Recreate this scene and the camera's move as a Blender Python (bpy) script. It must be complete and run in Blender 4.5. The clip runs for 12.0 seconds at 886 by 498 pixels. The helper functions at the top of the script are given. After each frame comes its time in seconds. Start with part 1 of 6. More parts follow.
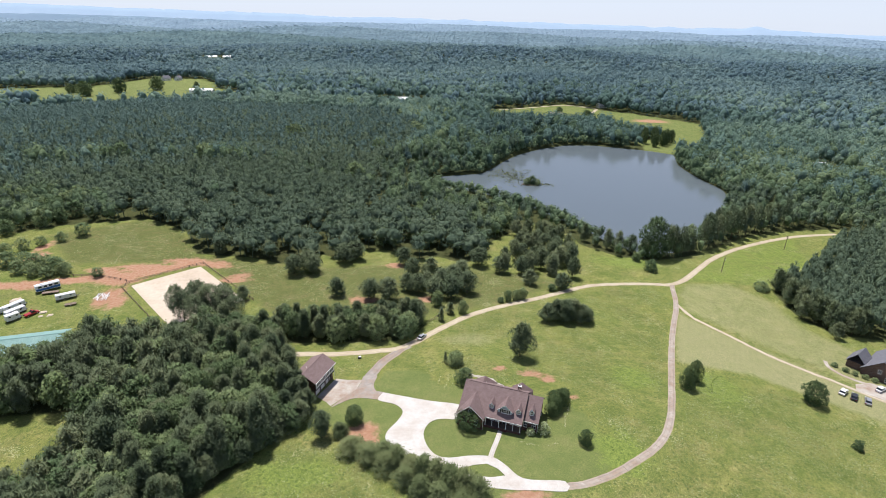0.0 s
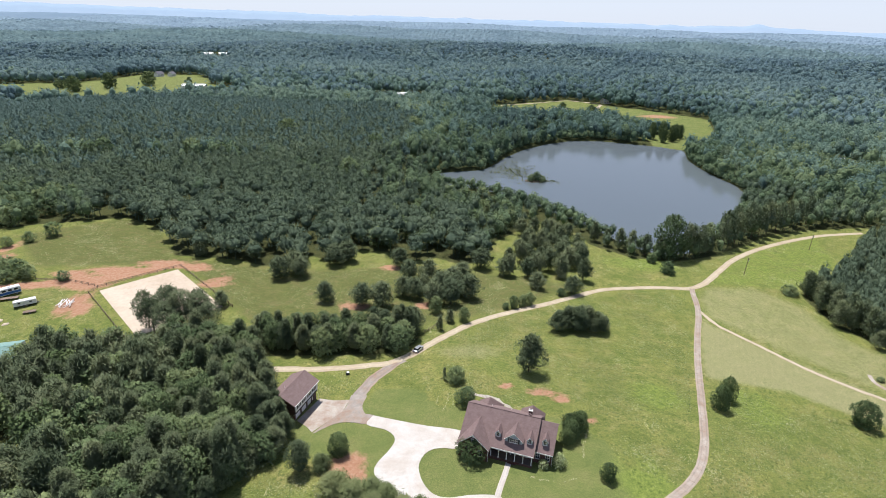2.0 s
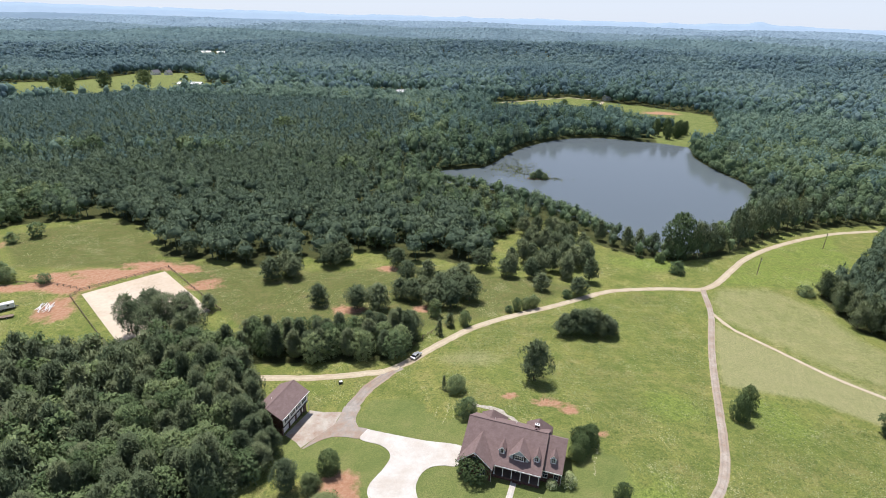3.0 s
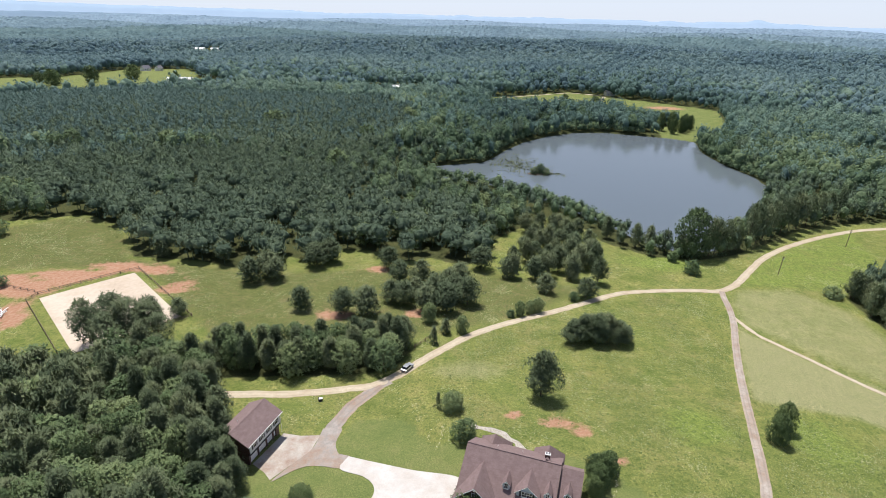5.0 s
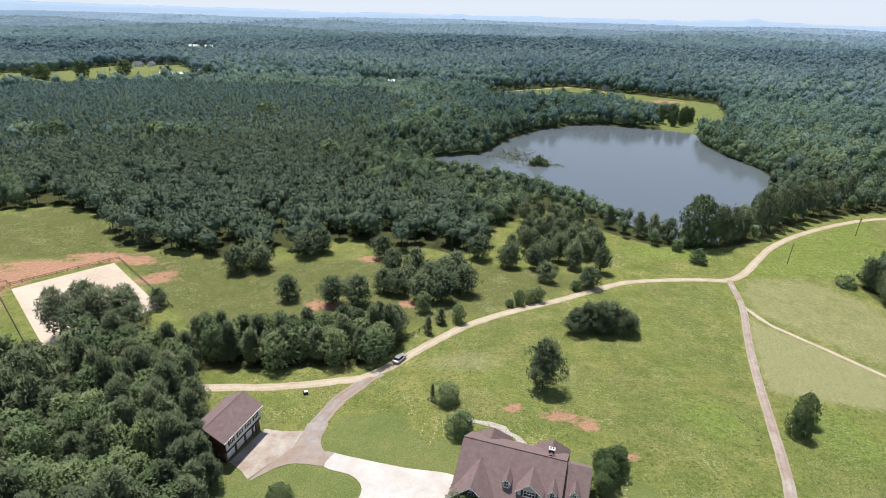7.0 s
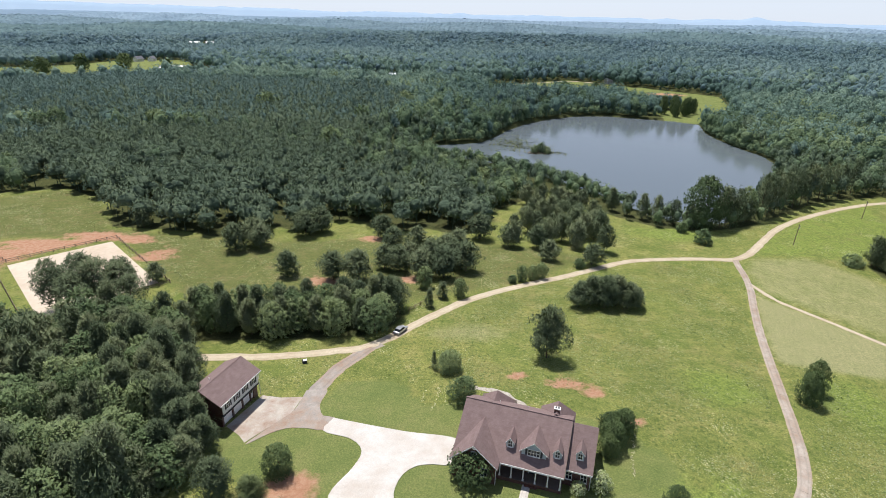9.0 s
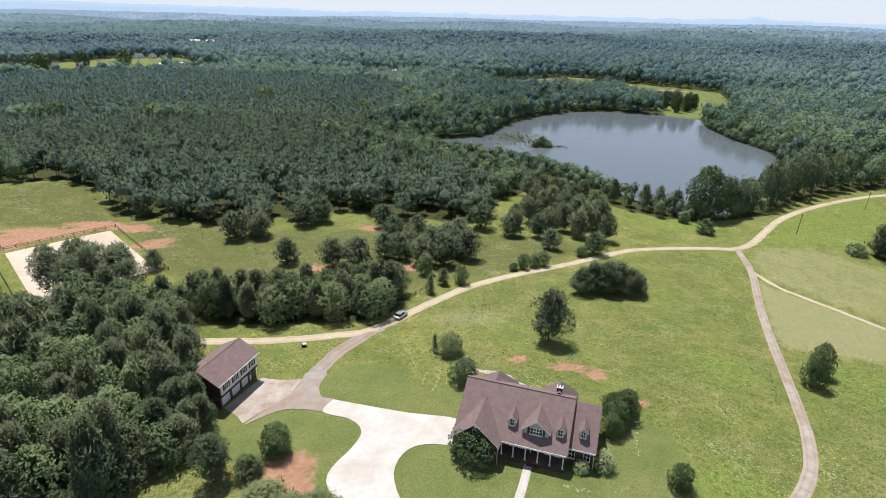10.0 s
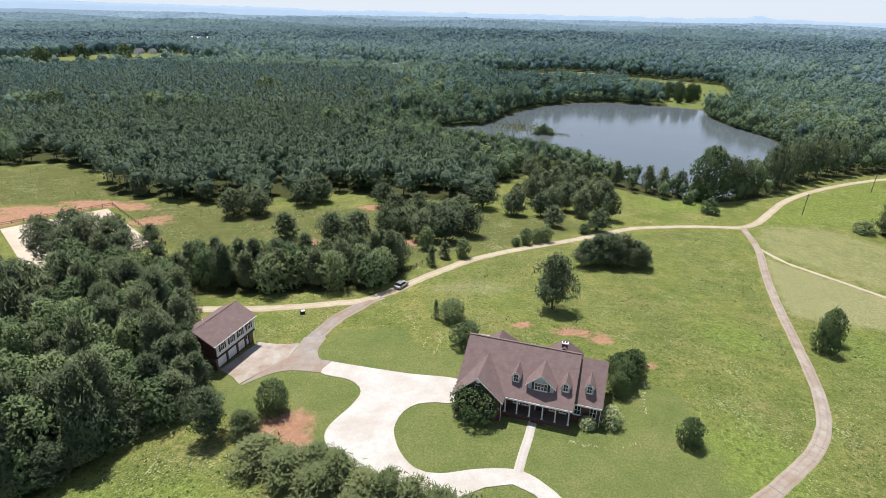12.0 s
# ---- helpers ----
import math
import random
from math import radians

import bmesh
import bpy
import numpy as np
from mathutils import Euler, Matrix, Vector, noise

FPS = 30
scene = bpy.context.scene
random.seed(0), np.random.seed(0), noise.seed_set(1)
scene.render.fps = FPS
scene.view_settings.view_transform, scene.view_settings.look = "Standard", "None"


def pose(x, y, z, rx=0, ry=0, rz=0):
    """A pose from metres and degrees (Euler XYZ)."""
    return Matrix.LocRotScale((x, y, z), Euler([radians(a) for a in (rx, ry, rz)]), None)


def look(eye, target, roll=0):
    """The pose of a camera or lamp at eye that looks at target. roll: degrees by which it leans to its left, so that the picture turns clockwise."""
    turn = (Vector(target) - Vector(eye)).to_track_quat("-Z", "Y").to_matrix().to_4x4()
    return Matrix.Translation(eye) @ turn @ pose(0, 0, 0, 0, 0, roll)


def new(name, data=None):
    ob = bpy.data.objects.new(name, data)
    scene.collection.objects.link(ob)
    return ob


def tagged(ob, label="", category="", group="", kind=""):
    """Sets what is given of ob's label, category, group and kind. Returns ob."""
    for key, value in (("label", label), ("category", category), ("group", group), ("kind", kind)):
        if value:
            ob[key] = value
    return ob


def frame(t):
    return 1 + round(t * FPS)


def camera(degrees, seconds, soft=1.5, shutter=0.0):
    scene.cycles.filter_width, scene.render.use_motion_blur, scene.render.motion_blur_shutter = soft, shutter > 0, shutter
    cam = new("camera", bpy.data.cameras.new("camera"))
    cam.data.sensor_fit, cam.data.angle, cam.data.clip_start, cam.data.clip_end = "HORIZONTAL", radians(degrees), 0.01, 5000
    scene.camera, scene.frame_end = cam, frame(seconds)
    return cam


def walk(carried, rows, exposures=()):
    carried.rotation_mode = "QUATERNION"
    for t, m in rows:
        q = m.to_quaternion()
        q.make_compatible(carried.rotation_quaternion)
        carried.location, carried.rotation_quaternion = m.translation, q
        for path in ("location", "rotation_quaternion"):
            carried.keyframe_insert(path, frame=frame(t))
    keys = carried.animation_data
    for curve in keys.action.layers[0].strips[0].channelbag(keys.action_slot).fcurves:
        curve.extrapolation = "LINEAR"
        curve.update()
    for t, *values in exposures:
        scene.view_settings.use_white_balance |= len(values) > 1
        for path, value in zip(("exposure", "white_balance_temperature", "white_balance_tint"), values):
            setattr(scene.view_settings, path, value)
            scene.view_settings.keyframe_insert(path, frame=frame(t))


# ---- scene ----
cam = camera(77.1, 12.0, soft=0.5)
METRES, EYE, TILT, LEAN, TURN = 82.5, 103.3, -22.8, -1.4, 0.0
ROWS = [
    (0.0, 0.0, 0.0, 0.0, -0.0, 0.0, -0.0),
    (0.5, 0.0004, 0.066, 0.0036, -0.08, -0.0, 0.07),
    (1.0, 0.0042, 0.1318, 0.0054, 0.02, -0.03, 0.04),
    (1.5, 0.0055, 0.1972, 0.0067, 0.05, -0.03, 0.03),
    (2.0, 0.0058, 0.2619, 0.0077, 0.03, -0.06, 0.06),
    (2.5, 0.0093, 0.3265, 0.0089, 0.06, -0.1, 0.24),
    (3.0, 0.0111, 0.3902, 0.0107, 0.09, -0.12, 0.25),
    (5.0, 0.0235, 0.6201, 0.0055, -0.09, -0.16, 0.37),
    (5.5, 0.0281, 0.6627, 0.0007, -0.15, -0.16, 0.37),
    (6.0, 0.0306, 0.6976, -0.0101, -0.29, -0.15, 0.44),
    (6.5, 0.0327, 0.7235, -0.0255, -0.33, -0.15, 0.55),
    (7.0, 0.0326, 0.7352, -0.047, -0.35, -0.15, 0.56),
    (9.0, 0.0297, 0.7662, -0.1393, -0.24, -0.13, 0.56),
    (9.5, 0.0289, 0.7741, -0.1626, -0.22, -0.12, 0.57),
    (10.0, 0.0283, 0.7819, -0.186, -0.2, -0.12, 0.56),
    (10.5, 0.0276, 0.7897, -0.2092, -0.17, -0.1, 0.53),
    (11.0, 0.0274, 0.7973, -0.2324, -0.15, -0.05, 0.58),
    (11.5, 0.0269, 0.8052, -0.2559, -0.14, -0.05, 0.59),
    (12.0, 0.0262, 0.8132, -0.2787, -0.1, -0.07, 0.57),
]
walk(cam, [(t, pose(0, 0, EYE, TILT, LEAN, TURN) @ pose(METRES * x, METRES * y, METRES * z, 90 + pitch, roll, yaw)) for t, x, y, z, yaw, pitch, roll in ROWS],
     exposures=[(0.0, 0.10, 6290, 12.6), (3.0, 0.10, 6310, 12.3), (5.0, 0.10, 6330, 12.0), (7.0, 0.10, 6350, 11.6), (9.0, 0.10, 6380, 11.1), (12.0, 0.10, 6410, 10.5)])


def terrain(x, y):
    """Height of the ground: the knoll with the house, two low rises and the far hills."""
    z = -13.0 + 12.4 * np.exp(-((x - 25) ** 2 + (y - 100) ** 2) / 12800)
    z = z + 5.1 * np.exp(-((x + 160) ** 2 + (y - 225) ** 2) / 16200)
    z = z + 2.3 * np.exp(-((x - 230) ** 2 + (y - 780) ** 2) / 45000)
    z = z + 10.6 * np.exp(-((x + 320) ** 2 + (y - 770) ** 2) / 125000)
    return z



LAKE = [(-16, 406), (5, 424), (33, 433), (43, 448), (55, 474), (73, 504), (99, 532), (124, 548), (153, 551), (178, 541), (203, 531), (219, 517), (208, 479), (207, 437), (211, 405), (206, 378),
        (176, 336), (150, 304), (128, 280), (112, 277), (100, 288), (86, 318), (72, 338), (54, 364), (28, 384), (0, 394)]
LAKE_Z = -12.8


def poly_distance(poly, x, y):
    """Signed distance to a polygon, above 0 inside."""
    x, y = np.asarray(x, float), np.asarray(y, float)
    best, inside = np.full(x.shape, 1e9), np.zeros(x.shape, bool)
    for (ax, ay), (bx, by) in zip(poly, poly[1:] + poly[:1]):
        dx, dy = bx - ax, by - ay
        f = np.clip(((x - ax) * dx + (y - ay) * dy) / (dx * dx + dy * dy), 0, 1)
        best = np.minimum(best, np.hypot(x - ax - f * dx, y - ay - f * dy))
        if ay != by:
            inside ^= ((ay > y) != (by > y)) & (x < (bx - ax) * (y - ay) / (by - ay) + ax)
    return np.where(inside, best, -best)


def line_distance(line, x, y):
    best = np.full(np.shape(x), 1e9)
    for (ax, ay), (bx, by) in zip(line, line[1:]):
        dx, dy = bx - ax, by - ay
        f = np.clip(((x - ax) * dx + (y - ay) * dy) / (dx * dx + dy * dy), 0, 1)
        best = np.minimum(best, np.hypot(x - ax - f * dx, y - ay - f * dy))
    return best


def ground(x, y):
    """The terrain with the lake's basin and the rolling country beyond."""
    x, y = np.asarray(x, float), np.asarray(y, float)
    z = terrain(x, y)
    far = np.clip((np.hypot(x, y) - 800) / 1500, 0, 1)
    z = z + far * (9 + 13 * np.sin(x / 310 + 0.8) * np.cos(y / 150 + 0.3) + 9 * np.sin((0.5 * x + y) / 210))
    z = z + 22 * np.clip((np.hypot(x, y) - 2300) / 2400, 0, 1) ** 1.2
    d = poly_distance(LAKE, x, y)
    shore = np.clip(d / 6 + 0.5, 0, 1)
    z = np.where(d > -12, np.maximum(z, LAKE_Z + 0.35) * (1 - shore) + (LAKE_Z - 2.2) * shore, z)
    return z


def zg(x, y):
    return float(ground(x, y))

# ---------------------------------------------------------------- world, sun, exposure
SUN_ELEV, SUN_TO = 69.0, (-0.45, 0.9)
world = bpy.data.worlds.new("world")
scene.world = world
world.use_nodes = True
wn = world.node_tree
sky = wn.nodes.new("ShaderNodeTexSky")
sky.sky_type, sky.sun_disc = "NISHITA", False
sky.sun_elevation, sky.sun_rotation = radians(SUN_ELEV), math.atan2(SUN_TO[0], SUN_TO[1])
sky.altitude, sky.air_density, sky.dust_density, sky.ozone_density = 100, 0.5, 0.5, 1.0
tint = wn.nodes.new("ShaderNodeMix")
tint.data_type, tint.blend_type = "RGBA", "MULTIPLY"
tint.inputs[0].default_value, tint.inputs[7].default_value = 1.0, (0.93, 1.0, 1.06, 1.0)
wn.links.new(sky.outputs["Color"], tint.inputs[6])
veil = wn.nodes.new("ShaderNodeMix")
veil.data_type = "RGBA"
veil.inputs[0].default_value, veil.inputs[7].default_value = 0.08, (11.5, 12.2, 13.4, 1.0)
wn.links.new(tint.outputs[2], veil.inputs[6])
# white summer haze along the horizon
way = wn.nodes.new("ShaderNodeSeparateXYZ")
wn.links.new(wn.nodes.new("ShaderNodeTexCoord").outputs["Generated"], way.inputs[0])
rise = wn.nodes.new("ShaderNodeMapRange")
rise.inputs["From Min"].default_value, rise.inputs["From Max"].default_value = 0.04, 0.32
rise.inputs["To Min"].default_value, rise.inputs["To Max"].default_value = 0.85, 0.0
wn.links.new(way.outputs["Z"], rise.inputs["Value"])
haze = wn.nodes.new("ShaderNodeMix")
haze.data_type = "RGBA"
haze.inputs[7].default_value = (6.7, 7.2, 7.9, 1.0)
wn.links.new(rise.outputs[0], haze.inputs[0])
wn.links.new(veil.outputs[2], haze.inputs[6])
wn.links.new(haze.outputs[2], wn.nodes["Background"].inputs["Color"])
wn.nodes["Background"].inputs["Strength"].default_value = 0.112
sun = new("sun", bpy.data.lights.new("sun", "SUN"))
sun.data.energy, sun.data.angle, sun.data.color = 5.0, radians(0.53), (1.0, 0.95, 0.89)
s_h = math.hypot(*SUN_TO)
sun.matrix_world = look((0, 0, 300), (-SUN_TO[0] / s_h, -SUN_TO[1] / s_h, 300 - math.tan(radians(SUN_ELEV))))

# ---------------------------------------------------------------- materials


def node(nt, kind, **values):
    n = nt.nodes.new("ShaderNode" + kind)
    for key, value in values.items():
        if key in ("operation", "blend_type", "data_type", "attribute_name", "noise_dimensions", "wave_type", "bands_direction", "feature"):
            if key == "operation":
                n.operation = value
            elif key == "blend_type":
                n.blend_type = value
            elif key == "data_type":
                n.data_type = value
            elif key == "attribute_name":
                n.attribute_name = value
            elif key == "wave_type":
                n.wave_type = value
            elif key == "bands_direction":
                n.bands_direction = value
            elif key == "feature":
                n.feature = value
        else:
            socket = n.inputs[int(key[1:])] if key[0] == "i" and key[1:].isdigit() else n.inputs[key.replace("_", " ")]
            if isinstance(value, bpy.types.NodeSocket):
                nt.links.new(value, socket)
            else:
                socket.default_value = value
    return n


def rgb(c):
    return (*c, 1.0)


def mixed(nt, fac, a, b, blend="MIX"):
    n = node(nt, "Mix", data_type="RGBA", blend_type=blend)
    for key, value in ((0, fac), (6, a), (7, b)):
        if isinstance(value, bpy.types.NodeSocket):
            nt.links.new(value, n.inputs[key])
        else:
            n.inputs[key].default_value = value if key == 0 or len(value) == 4 else rgb(value)
    return n.outputs[2]


def maths(nt, op, a, b=0.0, clamp=False):
    n = node(nt, "Math", operation=op, i0=a, i1=b)
    n.use_clamp = clamp
    return n.outputs[0]


def noise_of(nt, scale, detail=4.0, rough=0.55, vec=None):
    n = node(nt, "TexNoise", Scale=scale, Detail=detail, Roughness=rough)
    if vec is None:
        vec = node(nt, "NewGeometry").outputs["Position"]
    nt.links.new(vec, n.inputs["Vector"])
    return n.outputs["Fac"]


def ramp(nt, fac, stops):
    n = nt.nodes.new("ShaderNodeValToRGB")
    el = n.color_ramp.elements
    while len(el) < len(stops):
        el.new(0.5)
    for e, (pos, col) in zip(el, stops):
        e.position, e.color = pos, rgb(col)
    nt.links.new(fac, n.inputs["Fac"])
    return n.outputs["Color"]


def bump_of(nt, height, strength, distance):
    return node(nt, "Bump", Strength=strength, Distance=distance, Height=height).outputs["Normal"]


def material(name):
    m = bpy.data.materials.new(name)
    m.use_nodes = True
    nt = m.node_tree
    return m, nt, nt.nodes["Principled BSDF"]


def surface(name, a, b, scale, rough=0.8, fine=8.0, fine_amount=0.25, bump=0.3, depth=0.02, metal=0.0, spec=0.3, local=False):
    """A plain material: two colours mixed by a coarse noise, a fine grain over them and some relief."""
    m, nt, p = material(name)
    vec = node(nt, "TexCoord").outputs["Object"] if local else None
    big = noise_of(nt, scale, 5.0, 0.6, vec)
    small = noise_of(nt, scale * fine, 4.0, 0.6, vec)
    col = ramp(nt, big, [(0.3, a), (0.7, b)])
    lo, hi = 1 - fine_amount, 1 + fine_amount
    grain = ramp(nt, small, [(0.25, (lo, lo, lo)), (0.75, (hi, hi, hi))])
    nt.links.new(mixed(nt, 1.0, col, grain, "MULTIPLY"), p.inputs["Base Color"])
    p.inputs["Roughness"].default_value, p.inputs["Metallic"].default_value = rough, metal
    p.inputs["Specular IOR Level"].default_value = spec
    if bump:
        nt.links.new(bump_of(nt, small, bump, depth), p.inputs["Normal"])
    return m


def foliage(name, dark, mid, light, by_object, see_through=0.10, leafy=0.35, grain=0.0):
    """Leaves: the tint changes from tree to tree and from clump to clump."""
    m, nt, p = material(name)
    island = node(nt, "NewGeometry").outputs["Random Per Island"]
    if by_object:
        tree = node(nt, "ObjectInfo").outputs["Random"]
    else:
        tree = node(nt, "Attribute", attribute_name="tint").outputs["Fac"]
    if grain:
        # sprays of leaves: a tone of their own and some relief
        spray = noise_of(nt, grain, 3.0, 0.65)
        island = maths(nt, "ADD", maths(nt, "MULTIPLY", maths(nt, "SUBTRACT", spray, 0.5), 2.6), 0.5, True)
        nt.links.new(bump_of(nt, spray, 1.0, 0.7 / grain), p.inputs["Normal"])
    fac = maths(nt, "ADD", maths(nt, "MULTIPLY", tree, 1 - leafy), maths(nt, "MULTIPLY", island, leafy))
    col = ramp(nt, fac, [(0.1, dark), (0.5, mid), (0.95, light)])
    nt.links.new(col, p.inputs["Base Color"])
    p.inputs["Roughness"].default_value = 0.65
    p.inputs["Specular IOR Level"].default_value = 0.08
    t = node(nt, "BsdfTranslucent", Color=col)
    mix = node(nt, "MixShader", i0=see_through, i1=p.outputs[0], i2=t.outputs[0])
    nt.links.new(mix.outputs[0], nt.nodes["Material Output"].inputs["Surface"])
    return m


def glass_dark(name):
    m, nt, p = material(name)
    p.inputs["Base Color"].default_value = (0.02, 0.024, 0.03, 1)
    p.inputs["Roughness"].default_value = 0.06
    return m


def ground_material():
    """Meadow, lawn, mown hay and bare red clay; the zones come from the ground's own attributes."""
    m, nt, p = material("grass_and_clay")
    att = {k: node(nt, "Attribute", attribute_name=k).outputs["Fac"] for k in ("soil", "pale", "lush", "lawn", "litter", "grazed")}
    n_big = noise_of(nt, 0.035, 4.0, 0.6)
    n_mid = noise_of(nt, 0.22, 6.0, 0.7)
    n_fine = noise_of(nt, 0.9, 5.0, 0.75)
    n_tuft = noise_of(nt, 3.2, 6.0, 0.75)

    def zone(key, spread=1.1, sharp=4.0):
        edge = maths(nt, "MULTIPLY", maths(nt, "SUBTRACT", n_mid, 0.5), spread)
        edge = maths(nt, "ADD", edge, maths(nt, "MULTIPLY", maths(nt, "SUBTRACT", n_fine, 0.5), 0.5))
        v = maths(nt, "SUBTRACT", maths(nt, "ADD", att[key], edge), 0.5)
        return maths(nt, "ADD", maths(nt, "MULTIPLY", v, sharp), 0.5, True)

    n_grain = noise_of(nt, 8.0, 3.0, 0.7)
    meadow = ramp(nt, n_mid, [(0.28, (0.142, 0.174, 0.056)), (0.5, (0.200, 0.220, 0.076)), (0.72, (0.284, 0.268, 0.118))])
    meadow = mixed(nt, maths(nt, "MULTIPLY", maths(nt, "SUBTRACT", n_big, 0.42), 2.5, True), meadow, (0.172, 0.212, 0.066))
    dry = maths(nt, "MULTIPLY", maths(nt, "SUBTRACT", noise_of(nt, 0.075, 5.0, 0.65), 0.52), 4.0, True)
    meadow = mixed(nt, maths(nt, "MULTIPLY", dry, 0.6), meadow, (0.255, 0.222, 0.118))
    sward = ramp(nt, noise_of(nt, 0.13, 6.0, 0.68), [(0.30, (0.70, 0.80, 0.66)), (0.48, (0.96, 0.98, 0.94)), (0.70, (1.20, 1.13, 1.10))])
    meadow = mixed(nt, 1.0, meadow, sward, "MULTIPLY")
    lawn = ramp(nt, noise_of(nt, 0.16, 6.0, 0.68), [(0.32, (0.142, 0.182, 0.062)), (0.5, (0.172, 0.206, 0.072)), (0.68, (0.212, 0.228, 0.090))])
    mow = node(nt, "TexWave", wave_type="BANDS", bands_direction="X", Scale=0.16, Distortion=1.5, Detail=2.0, Vector=node(nt, "Mapping", Rotation=(0, 0, radians(24)), Vector=node(nt, "NewGeometry").outputs["Position"]).outputs[0])
    pale = ramp(nt, n_mid, [(0.25, (0.258, 0.270, 0.130)), (0.75, (0.318, 0.306, 0.166))])
    pale = mixed(nt, 1.0, pale, ramp(nt, mow.outputs["Fac"], [(0.2, (0.98, 0.985, 0.98)), (0.8, (1.02, 1.015, 1.015))]), "MULTIPLY")
    lush = ramp(nt, n_fine, [(0.25, (0.150, 0.205, 0.050)), (0.75, (0.225, 0.280, 0.080))])
    clay = ramp(nt, n_fine, [(0.25, (0.310, 0.155, 0.090)), (0.5, (0.410, 0.235, 0.150)), (0.8, (0.480, 0.340, 0.240))])
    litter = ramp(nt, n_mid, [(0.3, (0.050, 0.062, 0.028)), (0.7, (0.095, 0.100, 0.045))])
    mown = zone("lawn", 0.25, 3.0)
    cut = maths(nt, "MAXIMUM", mown, zone("pale", 0.35, 2.0))
    col = mixed(nt, mown, meadow, lawn)
    col = mixed(nt, zone("pale", 0.35, 2.0), col, pale)
    col = mixed(nt, zone("lush"), col, lush)
    grazed = ramp(nt, n_mid, [(0.28, (0.112, 0.136, 0.048)), (0.5, (0.146, 0.160, 0.062)), (0.72, (0.188, 0.170, 0.084))])
    col = mixed(nt, zone("grazed", 0.6, 2.5), col, grazed)
    # clumps of dark weed and specks of pale flower heads where the grass is not mown
    rough_grass = maths(nt, "SUBTRACT", 1.0, cut)
    clump = node(nt, "TexVoronoi", Scale=0.75, Vector=node(nt, "NewGeometry").outputs["Position"]).outputs["Distance"]
    clump = maths(nt, "MULTIPLY", maths(nt, "SUBTRACT", maths(nt, "ADD", 0.12, maths(nt, "MULTIPLY", n_mid, 0.45)), clump), 8.0, True)
    col = mixed(nt, maths(nt, "MULTIPLY", maths(nt, "MULTIPLY", clump, rough_grass), 0.55), col, (0.085, 0.125, 0.038))
    speck = node(nt, "TexVoronoi", Scale=2.1, Vector=node(nt, "NewGeometry").outputs["Position"]).outputs["Distance"]
    bloom = maths(nt, "MULTIPLY", maths(nt, "SUBTRACT", noise_of(nt, 0.10, 5.0, 0.7), 0.38), 1.7, True)
    speck = maths(nt, "MULTIPLY", maths(nt, "SUBTRACT", bloom, speck), 6.0, True)
    col = mixed(nt, maths(nt, "MULTIPLY", maths(nt, "MULTIPLY", speck, rough_grass), 0.75), col, (0.420, 0.420, 0.250))
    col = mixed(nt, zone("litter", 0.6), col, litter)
    tuft = ramp(nt, n_tuft, [(0.3, (0.42, 0.50, 0.42)), (0.5, (0.96, 0.96, 0.96)), (0.7, (1.60, 1.50, 1.40))])
    tuft = mixed(nt, maths(nt, "MULTIPLY", mown, 0.35), tuft, (0.98, 0.98, 0.98))
    fine = ramp(nt, n_fine, [(0.3, (0.80, 0.84, 0.80)), (0.7, (1.20, 1.16, 1.12))])
    fine = mixed(nt, maths(nt, "MULTIPLY", cut, 0.75), fine, (1.0, 1.0, 1.0))
    grain = ramp(nt, n_grain, [(0.3, (0.74, 0.77, 0.74)), (0.7, (1.26, 1.22, 1.20))])
    col = mixed(nt, 1.0, mixed(nt, 1.0, mixed(nt, 1.0, col, tuft, "MULTIPLY"), fine, "MULTIPLY"), grain, "MULTIPLY")
    col = mixed(nt, zone("soil", 1.3, 3.0), col, clay)
    nt.links.new(col, p.inputs["Base Color"])
    p.inputs["Roughness"].default_value = 0.95
    p.inputs["Specular IOR Level"].default_value = 0.02
    nt.links.new(bump_of(nt, maths(nt, "ADD", n_tuft, n_fine), 0.8, 0.25), p.inputs["Normal"])
    return m


def water_material():
    m, nt, p = material("lake_water")
    p.inputs["Base Color"].default_value = (0.126, 0.152, 0.168, 1)
    p.inputs["Roughness"].default_value = 0.10
    p.inputs["IOR"].default_value = 1.333
    n = noise_of(nt, 0.9, 3.0, 0.6)
    big = noise_of(nt, 0.03, 3.0, 0.6)
    nt.links.new(bump_of(nt, maths(nt, "ADD", maths(nt, "MULTIPLY", n, 0.6), big), 0.22, 0.12), p.inputs["Normal"])
    return m


def shingle_material(name, a, b):
    """Asphalt shingles: courses and blotches, along the roof's own slope."""
    m, nt, p = material(name)
    vec = node(nt, "TexCoord").outputs["Object"]
    blot = noise_of(nt, 1.1, 5.0, 0.7, vec)
    grit = noise_of(nt, 9.0, 3.0, 0.6, vec)
    streak = node(nt, "Mapping", Scale=(0.35, 0.35, 5.0), Vector=vec)
    rows = noise_of(nt, 2.2, 3.0, 0.6, streak.outputs[0])
    col = ramp(nt, maths(nt, "ADD", maths(nt, "MULTIPLY", blot, 0.6), maths(nt, "MULTIPLY", grit, 0.4)), [(0.32, a), (0.68, b)])
    course = ramp(nt, rows, [(0.3, (0.90, 0.90, 0.90)), (0.7, (1.07, 1.07, 1.07))])
    nt.links.new(mixed(nt, 1.0, col, course, "MULTIPLY"), p.inputs["Base Color"])
    p.inputs["Roughness"].default_value = 0.85
    p.inputs["Specular IOR Level"].default_value = 0.25
    nt.links.new(bump_of(nt, grit, 0.5, 0.02), p.inputs["Normal"])
    return m


